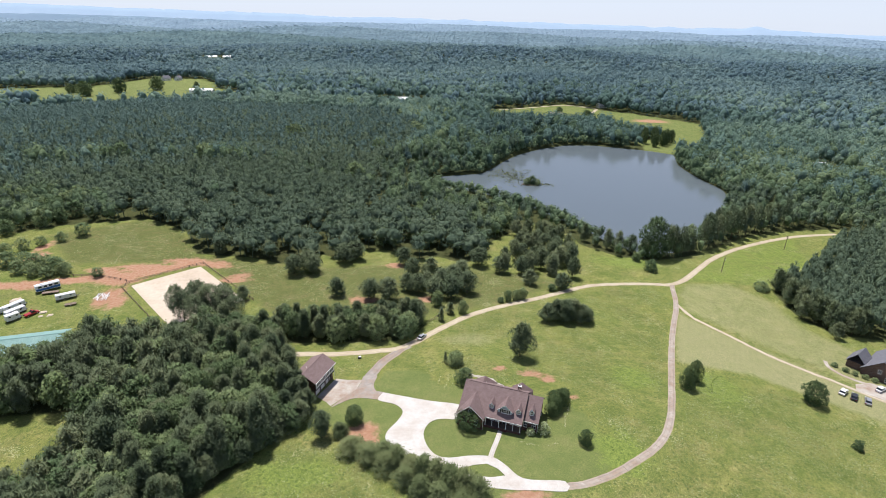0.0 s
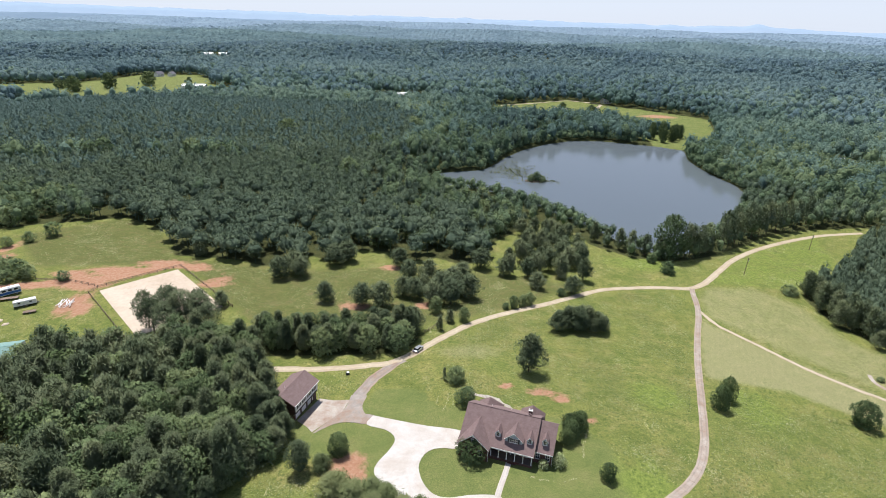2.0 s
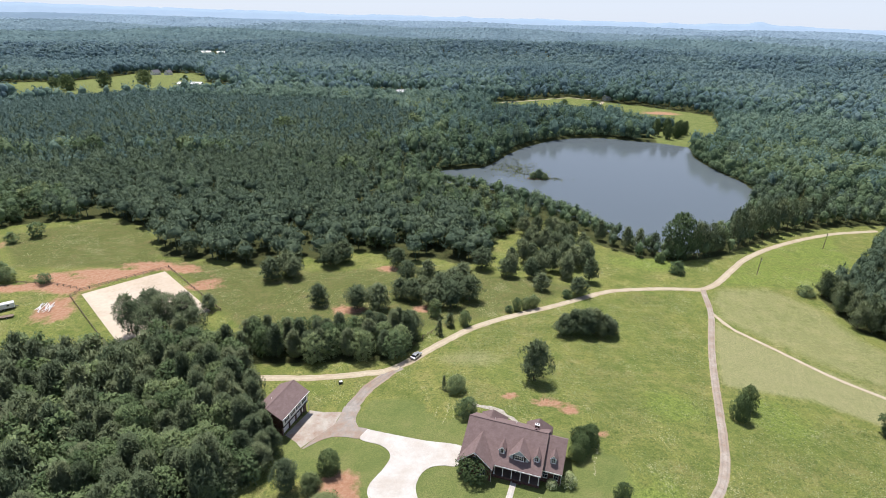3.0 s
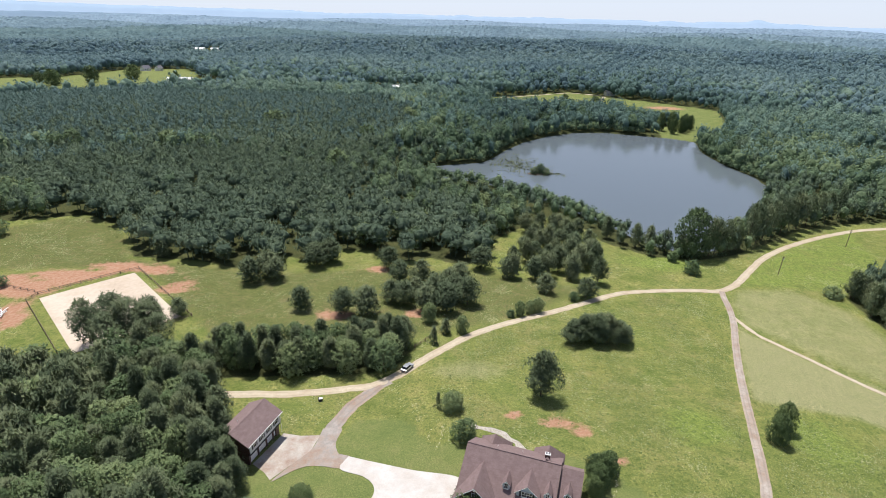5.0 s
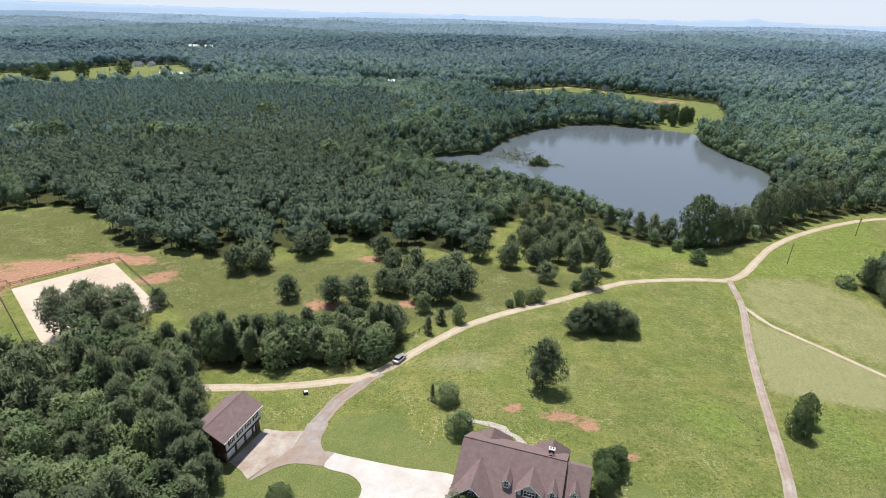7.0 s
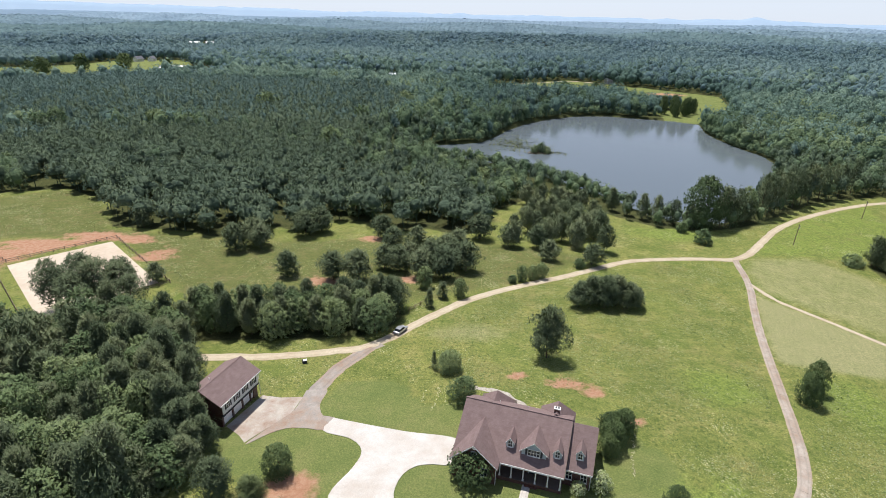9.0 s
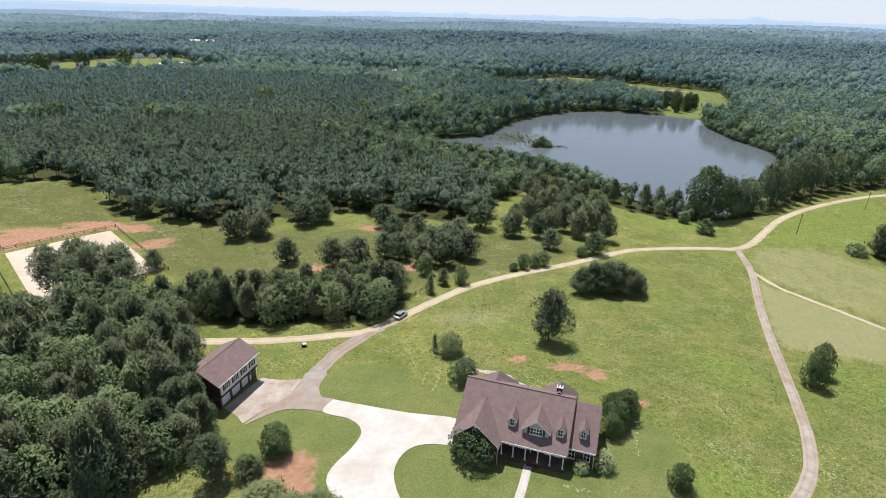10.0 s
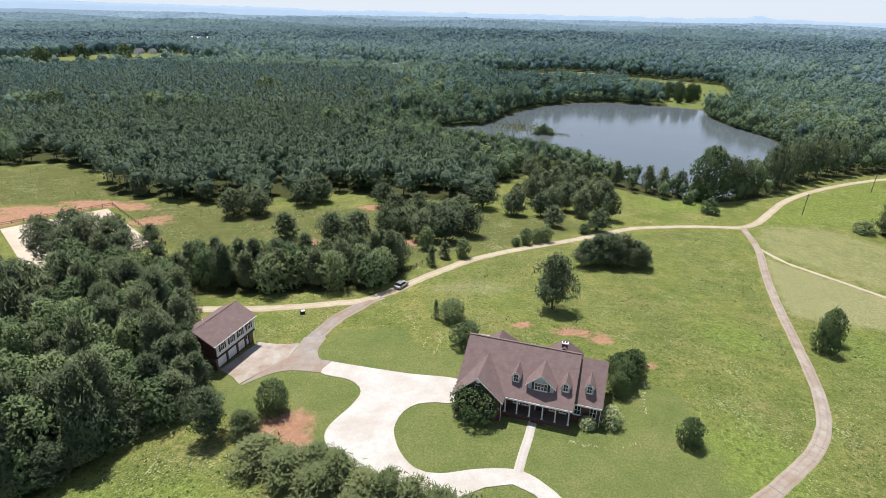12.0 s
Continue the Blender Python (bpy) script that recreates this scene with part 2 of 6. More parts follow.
def brick_material(name):
    m, nt, p = material(name)
    vec = node(nt, "TexCoord").outputs["Object"]
    mapping = node(nt, "Mapping", Rotation=(radians(90), 0, 0), Vector=vec)
    b = node(nt, "TexBrick", Scale=1.0, Mortar_Size=0.008, Brick_Width=0.2, Row_Height=0.075, Color1=(0.080, 0.028, 0.022, 1), Color2=(0.125, 0.046, 0.034, 1), Mortar=(0.15, 0.12, 0.10, 1), Vector=mapping.outputs[0])
    blot = ramp(nt, noise_of(nt, 0.8, 4.0, 0.6, vec), [(0.3, (0.8, 0.8, 0.8)), (0.7, (1.15, 1.12, 1.1))])
    nt.links.new(mixed(nt, 1.0, b.outputs["Color"], blot, "MULTIPLY"), p.inputs["Base Color"])
    p.inputs["Roughness"].default_value = 0.9
    return m


def drive_material(name, a, b, stain, amount, bump=0.3, rim=None):
    """Gravel or concrete with stains, worn edges and wheel marks."""
    m, nt, p = material(name)
    big = noise_of(nt, 0.22, 5.0, 0.65)
    mid = noise_of(nt, 0.9, 5.0, 0.65)
    fine = noise_of(nt, 7.0, 4.0, 0.7)
    col = ramp(nt, mid, [(0.3, a), (0.7, b)])
    dirt = maths(nt, "MULTIPLY", maths(nt, "SUBTRACT", maths(nt, "ADD", big, maths(nt, "MULTIPLY", mid, 0.4)), 0.62), amount, True)
    col = mixed(nt, dirt, col, stain)
    if rim:
        side = node(nt, "Attribute", attribute_name="across").outputs["Fac"]
        edge = maths(nt, "ADD", maths(nt, "SUBTRACT", side, 0.62), maths(nt, "MULTIPLY", maths(nt, "SUBTRACT", mid, 0.5), 1.1))
        col = mixed(nt, maths(nt, "MULTIPLY", edge, 3.0, True), col, rim)
        worn = maths(nt, "SUBTRACT", 0.20, maths(nt, "ABSOLUTE", maths(nt, "SUBTRACT", side, 0.42)))
        worn = maths(nt, "MULTIPLY", maths(nt, "MULTIPLY", worn, 4.0, True), big)
        col = mixed(nt, worn, col, tuple(c * 0.72 for c in a))
    grain = ramp(nt, fine, [(0.25, (0.82, 0.82, 0.82)), (0.75, (1.16, 1.16, 1.16))])
    nt.links.new(mixed(nt, 1.0, col, grain, "MULTIPLY"), p.inputs["Base Color"])
    p.inputs["Roughness"].default_value = 0.9
    p.inputs["Specular IOR Level"].default_value = 0.2
    nt.links.new(bump_of(nt, fine, bump, 0.03), p.inputs["Normal"])
    return m


# Haze over far hills, put into the surface's colour and its glow.
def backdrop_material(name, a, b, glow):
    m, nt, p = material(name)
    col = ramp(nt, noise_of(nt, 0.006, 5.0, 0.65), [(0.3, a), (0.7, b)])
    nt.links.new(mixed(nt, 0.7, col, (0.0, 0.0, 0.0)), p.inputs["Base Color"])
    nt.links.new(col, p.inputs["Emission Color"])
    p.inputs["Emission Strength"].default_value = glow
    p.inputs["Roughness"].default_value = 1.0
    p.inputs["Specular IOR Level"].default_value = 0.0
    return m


M_GROUND = ground_material()
M_WATER = water_material()
M_PINE = foliage("pine_needles", (0.070, 0.099, 0.054), (0.121, 0.154, 0.083), (0.201, 0.232, 0.123), True)
M_LEAF = foliage("broad_leaves", (0.078, 0.123, 0.057), (0.146, 0.200, 0.090), (0.233, 0.283, 0.130), True)
M_DARK_LEAF = foliage("dark_leaves", (0.070, 0.107, 0.047), (0.102, 0.145, 0.059), (0.148, 0.194, 0.080), True)
M_BLOOM = foliage("blooming_leaves", (0.135, 0.209, 0.051), (0.405, 0.456, 0.204), (0.765, 0.798, 0.561), False)
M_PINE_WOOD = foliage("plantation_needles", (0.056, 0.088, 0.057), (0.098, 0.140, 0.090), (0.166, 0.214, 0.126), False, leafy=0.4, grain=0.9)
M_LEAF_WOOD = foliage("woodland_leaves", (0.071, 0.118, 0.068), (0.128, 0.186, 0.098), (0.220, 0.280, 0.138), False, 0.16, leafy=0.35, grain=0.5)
# Down to M_LAST_CANOPY haze is put into the colours, bluer and paler outwards.
M_MIDDLE_PINE = foliage("hazed_plantation_needles", (0.063, 0.108, 0.099), (0.097, 0.156, 0.136), (0.142, 0.208, 0.172), False, 0.16, leafy=0.4, grain=0.7)
M_MIDDLE_WOOD = foliage("hazed_woodland_leaves", (0.086, 0.147, 0.127), (0.134, 0.212, 0.167), (0.206, 0.290, 0.207), False, 0.22, leafy=0.35, grain=0.4)
# High see-through lifts the shade of these two leaves as haze would.
M_FAR_WOOD = foliage("far_hazed_leaves", (0.116, 0.190, 0.209), (0.150, 0.233, 0.239), (0.196, 0.284, 0.265), False, 0.30, leafy=0.35, grain=0.3)
M_DISTANT_WOOD = foliage("distant_hazed_leaves", (0.147, 0.230, 0.271), (0.167, 0.256, 0.288), (0.196, 0.290, 0.302), False, 0.36, leafy=0.35, grain=0.2)
M_CANOPY = surface("distant_hazed_canopy", (0.090, 0.142, 0.156), (0.146, 0.212, 0.212), 0.008, 1.0, 9.0, 0.35, 0.0, spec=0.0)
M_OUTER_CANOPY = surface("outer_hazed_canopy", (0.130, 0.192, 0.230), (0.182, 0.256, 0.288), 0.006, 1.0, 9.0, 0.30, 0.0, spec=0.0)
M_LAST_CANOPY = surface("outermost_hazed_canopy", (0.186, 0.262, 0.326), (0.240, 0.324, 0.390), 0.005, 1.0, 9.0, 0.20, 0.0, spec=0.0)
M_WEST_PINE = foliage("wood_edge_needles", (0.066, 0.093, 0.052), (0.110, 0.141, 0.078), (0.178, 0.206, 0.113), False)
M_WEST_LEAF = foliage("wood_edge_leaves", (0.074, 0.117, 0.050), (0.131, 0.182, 0.076), (0.208, 0.255, 0.109), False)
M_YOUNG_PINE = foliage("young_pine_needles", (0.112, 0.144, 0.063), (0.159, 0.194, 0.083), (0.219, 0.243, 0.108), True)
M_WEED = foliage("weed_leaves", (0.160, 0.220, 0.066), (0.255, 0.305, 0.115), (0.450, 0.460, 0.280), False, leafy=0.5)
M_DARK_WEED = foliage("coarse_weed_leaves", (0.085, 0.135, 0.040), (0.135, 0.190, 0.058), (0.210, 0.265, 0.092), False, leafy=0.5)
M_REED = foliage("reed_leaves", (0.060, 0.070, 0.030), (0.100, 0.120, 0.050), (0.150, 0.170, 0.070), False)
M_CLIPPINGS = foliage("dry_clippings", (0.32, 0.31, 0.17), (0.45, 0.43, 0.26), (0.6, 0.57, 0.38), False)
M_BARK = surface("pine_bark", (0.070, 0.050, 0.036), (0.150, 0.115, 0.085), 1.2, 0.95, 5.0, 0.3, 0.6, 0.03)
M_GRAVEL = drive_material("gravel_track", (0.44, 0.375, 0.270), (0.59, 0.52, 0.39), (0.36, 0.24, 0.155), 1.5, 0.3, (0.29, 0.235, 0.14))
M_TRACK = drive_material("old_concrete_track", (0.31, 0.265, 0.22), (0.50, 0.44, 0.375), (0.31, 0.225, 0.165), 3.4, 0.3, (0.37, 0.30, 0.21))
M_JOINT = surface("earth_filled_joint", (0.16, 0.12, 0.09), (0.25, 0.20, 0.155), 2.0, 0.95, 5.0, 0.2, 0.0)
M_APRON = drive_material("stained_concrete", (0.39, 0.35, 0.30), (0.54, 0.50, 0.44), (0.30, 0.205, 0.15), 3.4, 0.3)
M_ASPHALT = drive_material("worn_grey_asphalt", (0.28, 0.25, 0.22), (0.40, 0.365, 0.325), (0.31, 0.215, 0.155), 3.6, 0.3, (0.36, 0.25, 0.175))
M_CONCRETE = drive_material("white_concrete", (0.514, 0.487, 0.444), (0.642, 0.621, 0.583), (0.449, 0.385, 0.321), 2.6, 0.15, (0.535, 0.471, 0.385))
M_SAND = surface("arena_sand", (0.50, 0.41, 0.31), (0.64, 0.55, 0.44), 0.06, 0.95, 12.0, 0.10, 0.2, 0.03)
M_ROCK = surface("pale_gravel", (0.30, 0.27, 0.22), (0.52, 0.48, 0.42), 1.5, 0.95, 4.0, 0.3, 0.6, 0.08)
M_ROOF = shingle_material("brown_shingles", (0.165, 0.114, 0.106), (0.255, 0.186, 0.176))
M_ROOF_GREY = shingle_material("grey_shingles", (0.120, 0.120, 0.138), (0.200, 0.200, 0.222))
M_BRICK = brick_material("dark_red_brick")
M_SIDING = surface("blue_grey_siding", (0.34, 0.39, 0.42), (0.44, 0.49, 0.52), 0.7, 0.7, 6.0, 0.08, 0.0, local=True)
M_SIDING_W = surface("white_siding", (0.60, 0.60, 0.58), (0.70, 0.70, 0.69), 0.7, 0.7, 6.0, 0.06, 0.0, local=True)
M_WHITE = surface("white_paint", (0.68, 0.67, 0.65), (0.80, 0.79, 0.77), 1.0, 0.5, 6.0, 0.06, 0.0, local=True)
M_SHUTTER = surface("black_shutters", (0.020, 0.022, 0.028), (0.040, 0.042, 0.05), 1.5, 0.6, 5.0, 0.1, 0.0, local=True)
M_GLASS = glass_dark("window_glass")
M_WOOD = surface("weathered_wood", (0.15, 0.11, 0.08), (0.28, 0.22, 0.17), 1.0, 0.9, 6.0, 0.25, 0.4, 0.01)
M_TEAL = surface("teal_metal_roof", (0.17, 0.31, 0.28), (0.24, 0.38, 0.345), 0.35, 0.6, 8.0, 0.10, 0.15, 0.01, 0.0)
M_METAL_W = surface("white_metal_roof", (0.72, 0.72, 0.72), (0.82, 0.82, 0.82), 0.3, 0.5, 6.0, 0.06, 0.0)
M_VAN = surface("white_vehicle_paint", (0.68, 0.68, 0.69), (0.80, 0.80, 0.80), 0.8, 0.35, 5.0, 0.05, 0.0, local=True)
M_BLUE = surface("blue_vehicle_paint", (0.035, 0.11, 0.32), (0.05, 0.16, 0.42), 0.8, 0.35, 5.0, 0.08, 0.0, local=True)
M_RED = surface("red_vehicle_paint", (0.28, 0.025, 0.03), (0.40, 0.04, 0.04), 0.8, 0.3, 5.0, 0.08, 0.0, local=True)
M_SILVER = surface("silver_vehicle_paint", (0.42, 0.43, 0.45), (0.55, 0.56, 0.58), 0.8, 0.3, 5.0, 0.05, 0.0, 0.0, 0.6, local=True)
M_DARKCAR = surface("dark_vehicle_paint", (0.03, 0.033, 0.04), (0.05, 0.055, 0.065), 0.8, 0.3, 5.0, 0.05, 0.0, local=True)
M_TYRE = surface("black_rubber", (0.014, 0.014, 0.014), (0.03, 0.03, 0.03), 2.0, 0.8, 5.0, 0.1, 0.0)

# ---------------------------------------------------------------- mesh helpers


def link_mesh(name, verts, faces, mat, parent=None, smooth=False):
    me = bpy.data.meshes.new(name)
    me.from_pydata([tuple(v) for v in verts], [], [tuple(f) for f in faces])
    if isinstance(mat, (list, tuple)):
        for m in mat:
            me.materials.append(m)
    else:
        me.materials.append(mat)
    if smooth:
        me.shade_smooth()
    me.update()
    ob = new(name, me)
    if parent is not None:
        ob.parent = parent
    return ob


def part(name, bm, mat, parent, label=""):
    """Links a bmesh as one mesh under a thing or a part."""
    me = bpy.data.meshes.new(name)
    bmesh.ops.recalc_face_normals(bm, faces=bm.faces[:])
    bm.to_mesh(me)
    bm.free()
    me.materials.append(mat)
    ob = new(name, me)
    ob.parent = parent
    if label:
        tagged(ob, label)
    return ob


def box(bm, x0, x1, y0, y1, z0, z1, bevel=0.0):
    v = [bm.verts.new(p) for p in ((x0, y0, z0), (x1, y0, z0), (x1, y1, z0), (x0, y1, z0), (x0, y0, z1), (x1, y0, z1), (x1, y1, z1), (x0, y1, z1))]
    f = [bm.faces.new([v[i] for i in q]) for q in ((0, 3, 2, 1), (4, 5, 6, 7), (0, 1, 5, 4), (1, 2, 6, 5), (2, 3, 7, 6), (3, 0, 4, 7))]
    if bevel:
        edges = list({e for q in f for e in q.edges})
        bmesh.ops.bevel(bm, geom=edges, offset=bevel, segments=1, affect="EDGES")
    return bm


def boxed(*dims, bevel=0.0):
    return box(bmesh.new(), *dims, bevel=bevel)


def slab(bm, pts, thick):
    """A flat polygon in space, given thickness downwards."""
    top = [bm.verts.new(p) for p in pts]
    low = [bm.verts.new((p[0], p[1], p[2] - thick)) for p in pts]
    n = len(pts)
    bm.faces.new(top)
    bm.faces.new(low[::-1])
    for i in range(n):
        bm.faces.new((top[i], low[i], low[(i + 1) % n], top[(i + 1) % n]))
    return bm


def extruded(bm, pts, way):
    """A flat polygon pushed along a vector."""
    a = [bm.verts.new(p) for p in pts]
    b = [bm.verts.new(Vector(p) + Vector(way)) for p in pts]
    n = len(pts)
    bm.faces.new(a[::-1])
    bm.faces.new(b)
    for i in range(n):
        bm.faces.new((a[i], a[(i + 1) % n], b[(i + 1) % n], b[i]))
    return bm


def cylinder(bm, x, y, z0, z1, r0, r1, n=10):
    rings = [[bm.verts.new((x + r * math.cos(2 * math.pi * i / n), y + r * math.sin(2 * math.pi * i / n), z)) for i in range(n)] for z, r in ((z0, r0), (z1, r1))]
    for i in range(n):
        bm.faces.new((rings[0][i], rings[0][(i + 1) % n], rings[1][(i + 1) % n], rings[1][i]))
    bm.faces.new(rings[0][::-1])
    bm.faces.new(rings[1])
    return bm


def root(name, m, label, category, group="", kind=""):
    ob = new(name)
    ob.empty_display_size = 0.5
    ob.matrix_world = m
    return tagged(ob, label, category, group, kind)


def smooth_line(points, step=2.0):
    """A Catmull-Rom curve through the points, cut at even steps."""
    p = [Vector((x, y)) for x, y in points]
    p = [2 * p[0] - p[1]] + p + [2 * p[-1] - p[-2]]
    out = []
    for a, b, c, d in zip(p, p[1:], p[2:], p[3:]):
        n = max(1, int((c - b).length / step))
        for i in range(n):
            t = i / n
            out.append(0.5 * (2 * b + (c - a) * t + (2 * a - 5 * b + 4 * c - d) * t * t + (3 * b - a - 3 * c + d) * t ** 3))
    return out + [p[-2]]


def ribbon(name, points, width, mat, label, lift=0.06, ragged=0.25):
    """A track laid on the ground, with a worn, uneven edge and real thickness."""
    line, across = smooth_line(points, 1.5), 9
    verts, faces, sides = [], [], []
    for i, p in enumerate(line):
        d = (line[min(i + 1, len(line) - 1)] - line[max(i - 1, 0)]).normalized()
        side = Vector((d.y, -d.x))
        w = [width / 2 + ragged * noise.noise((p.x * 0.35, p.y * 0.35, s * 9.0)) * 1.5 for s in (0, 1)]
        for k in range(across):
            f = k / (across - 1)
            q = p + side * (-w[0] + f * (w[0] + w[1]))
            edge = k in (0, across - 1)
            sides.append(abs(2 * f - 1))
            verts.append((q.x, q.y, zg(q.x, q.y) + (-0.10 if edge else lift - 0.03 * abs(f - 0.5))))
        if i:
            for k in range(across - 1):
                a = (i - 1) * across + k
                faces.append((a, a + 1, a + across + 1, a + across))
    ob = link_mesh(name, verts, faces, mat, smooth=True)
    ob.data.attributes.new("across", "FLOAT", "POINT").data.foreach_set("value", sides)
    return tagged(ob, label, "road", kind="structure")


def slab_joints(road, points, width, lift, step, seed):
    """The open joints between the cast slabs of a drive, filled with dark earth."""
    line, rng, run = smooth_line(points, 0.5), np.random.default_rng(seed), 0.0
    for i in range(1, len(line) - 1):
        run += (line[i] - line[i - 1]).length
        if run < step:
            continue
        run = float(rng.uniform(-2.5, 2.5))
        d = (line[i + 1] - line[i - 1]).normalized()
        side = Vector((d.y, -d.x))
        half, wide = width / 2 * rng.uniform(0.35, 1.0), rng.uniform(0.02, 0.05)
        verts, faces = [], []
        for k in range(6):
            q = line[i] + side * (half * (k / 2.5 - 1)) + d * float(rng.normal(0, 0.05))
            for e in (-wide, wide):
                p = q + d * e
                verts.append((p.x, p.y, zg(p.x, p.y) + lift))
            if k:
                o = 2 * k
                faces.append((o - 2, o, o + 1, o - 1))
        link_mesh("joint", verts, faces, M_JOINT, road)


def paving(name, poly, mat, label, lift=0.08, holes=(), smooth=True):
    """A paved area that follows the ground, with a thin edge all round."""
    pts = [tuple(p) for p in smooth_line(list(poly) + [poly[0]], 1.2)[:-1]] if smooth else list(poly)
    bm = bmesh.new()
    edges = []
    for loop in (pts, *holes):
        vs = [bm.verts.new((x, y, 0)) for x, y in loop]
        edges += [bm.edges.new((a, b)) for a, b in zip(vs, vs[1:] + vs[:1])]
    bmesh.ops.triangle_fill(bm, edges=edges, use_beauty=True)
    for _ in range(5):
        long_ones = [e for e in bm.edges if e.calc_length() > 2.6]
        if not long_ones:
            break
        bmesh.ops.subdivide_edges(bm, edges=long_ones, cuts=1, use_grid_fill=True)
        bmesh.ops.triangulate(bm, faces=bm.faces[:])
    for v in bm.verts:
        v.co.z = zg(v.co.x, v.co.y) + lift
    bmesh.ops.recalc_face_normals(bm, faces=bm.faces[:])
    rim = [e for e in bm.edges if e.is_boundary]
    made = bmesh.ops.extrude_edge_only(bm, edges=rim)
    for v in made["geom"]:
        if isinstance(v, bmesh.types.BMVert):
            v.co.z -= lift + 0.15
    ob = part(name, bm, mat, None)
    return tagged(ob, label, "pavement", kind="structure")


# ---------------------------------------------------------------- the ground and the lake
ARENA = [(-131, 213.5), (-110, 235), (-79, 203), (-100, 181)]
OPEN_LAND = [(-330, 150), (-240, 240), (-233, 270), (-205, 286), (-165, 299), (-136, 281), (-118, 250), (-91, 248), (-74, 242), (-61, 242), (-61, 257), (-45, 249), (-38, 266), (-22, 265), (-15, 252), (0, 259),
             (13, 251), (22, 258), (29, 283), (52, 313), (63, 319), (76, 300), (78, 285), (96, 268), (113, 265), (134, 272), (155, 286), (185, 307), (214, 317), (250, 322), (262, 300), (300, 300), (300, -390), (-330, -390)]
FAR_FIELDS = [
    [(50, 665), (66, 740), (174, 806), (214, 768), (277, 722), (315, 682), (285, 596), (268, 565), (244, 560), (205, 640), (151, 655)],
    [(-640, 700), (-640, 812), (-510, 836), (-492, 985), (-405, 985), (-350, 900), (-330, 840), (-270, 800), (-275, 715), (-330, 690), (-438, 648)],
    [(198, 532), (203, 580), (262, 580), (266, 535), (232, 512)],
    [(310, 440), (325, 490), (345, 485), (345, 440)],
    [(-578, 1320), (-578, 1425), (-488, 1425), (-488, 1320)],
    [(-85, 735), (-85, 800), (-20, 800), (-20, 735)],
]
DIRT_TRACK = [(-200, 208), (-172, 214), (-146, 221), (-128, 228), (-113, 240), (-101, 237)]
CLAY_SPOTS = [(21, 152, 2.6, 1.6), (30.5, 149.5, 4.5, 2.2), (36, 147, 3, 2), (-19, 121, 4.5, 3.5), (-17, 115, 2.5, 5), (-31, 205, 5.5, 3.5), (-4, 207, 4, 3), (-20, 245, 5, 3.5), (41, 137, 2, 1.5), (-135, 203, 4, 10),
              (-140, 219, 10, 5), (-175, 212, 10, 4), (-90, 222, 6, 3), (2, 96, 3, 2), (22, 98, 5, 1.2), (-195, 254, 3, 8), (-190, 243, 3, 6), (-150, 228, 9, 3), (-129, 199, 3, 6), (-89, 228, 6, 1.6), (258, 690, 22, 10), (-134, 232, 13, 4), (-119, 241, 9, 3.5)]
WOODS_WEST = [(-51, 164), (-46, 151), (-42.5, 141), (-41, 132), (-39, 122), (-46, 113), (-53, 101), (-62, 84), (-90, 76), (-150, 70), (-205, 90), (-205, 122), (-160, 134), (-138, 147), (-122, 154), (-119, 182), (-108, 179), (-96, 170), (-84, 176), (-74, 178), (-62, 174)]
WOODS_CLEARING = [(-175, 120), (-140, 128), (-126, 130), (-104, 132), (-96, 124), (-94, 112), (-103, 102), (-130, 98), (-175, 99)]
HEDGE = [(-58, 168), (-14, 169), (-7, 174), (-3, 183), (-8, 189), (-30, 185), (-45, 185), (-58, 183)]
PINE_BLOCK = [(156, 233), (153, 204), (163, 192), (200, 185), (270, 190), (290, 260), (255, 302), (230, 298), (198, 264), (172, 243)]
PASTURE = [(-200, 270), (-165, 296), (-136, 276), (-118, 246), (-60, 236), (-10, 246), (25, 240), (60, 232), (20, 203), (-4, 192), (-60, 190), (-78, 208), (-108, 242), (-170, 236)]
GROVE = [(27, 242), (35, 238), (48, 234), (66, 244), (74, 284), (63, 308), (42, 295), (33, 264)]


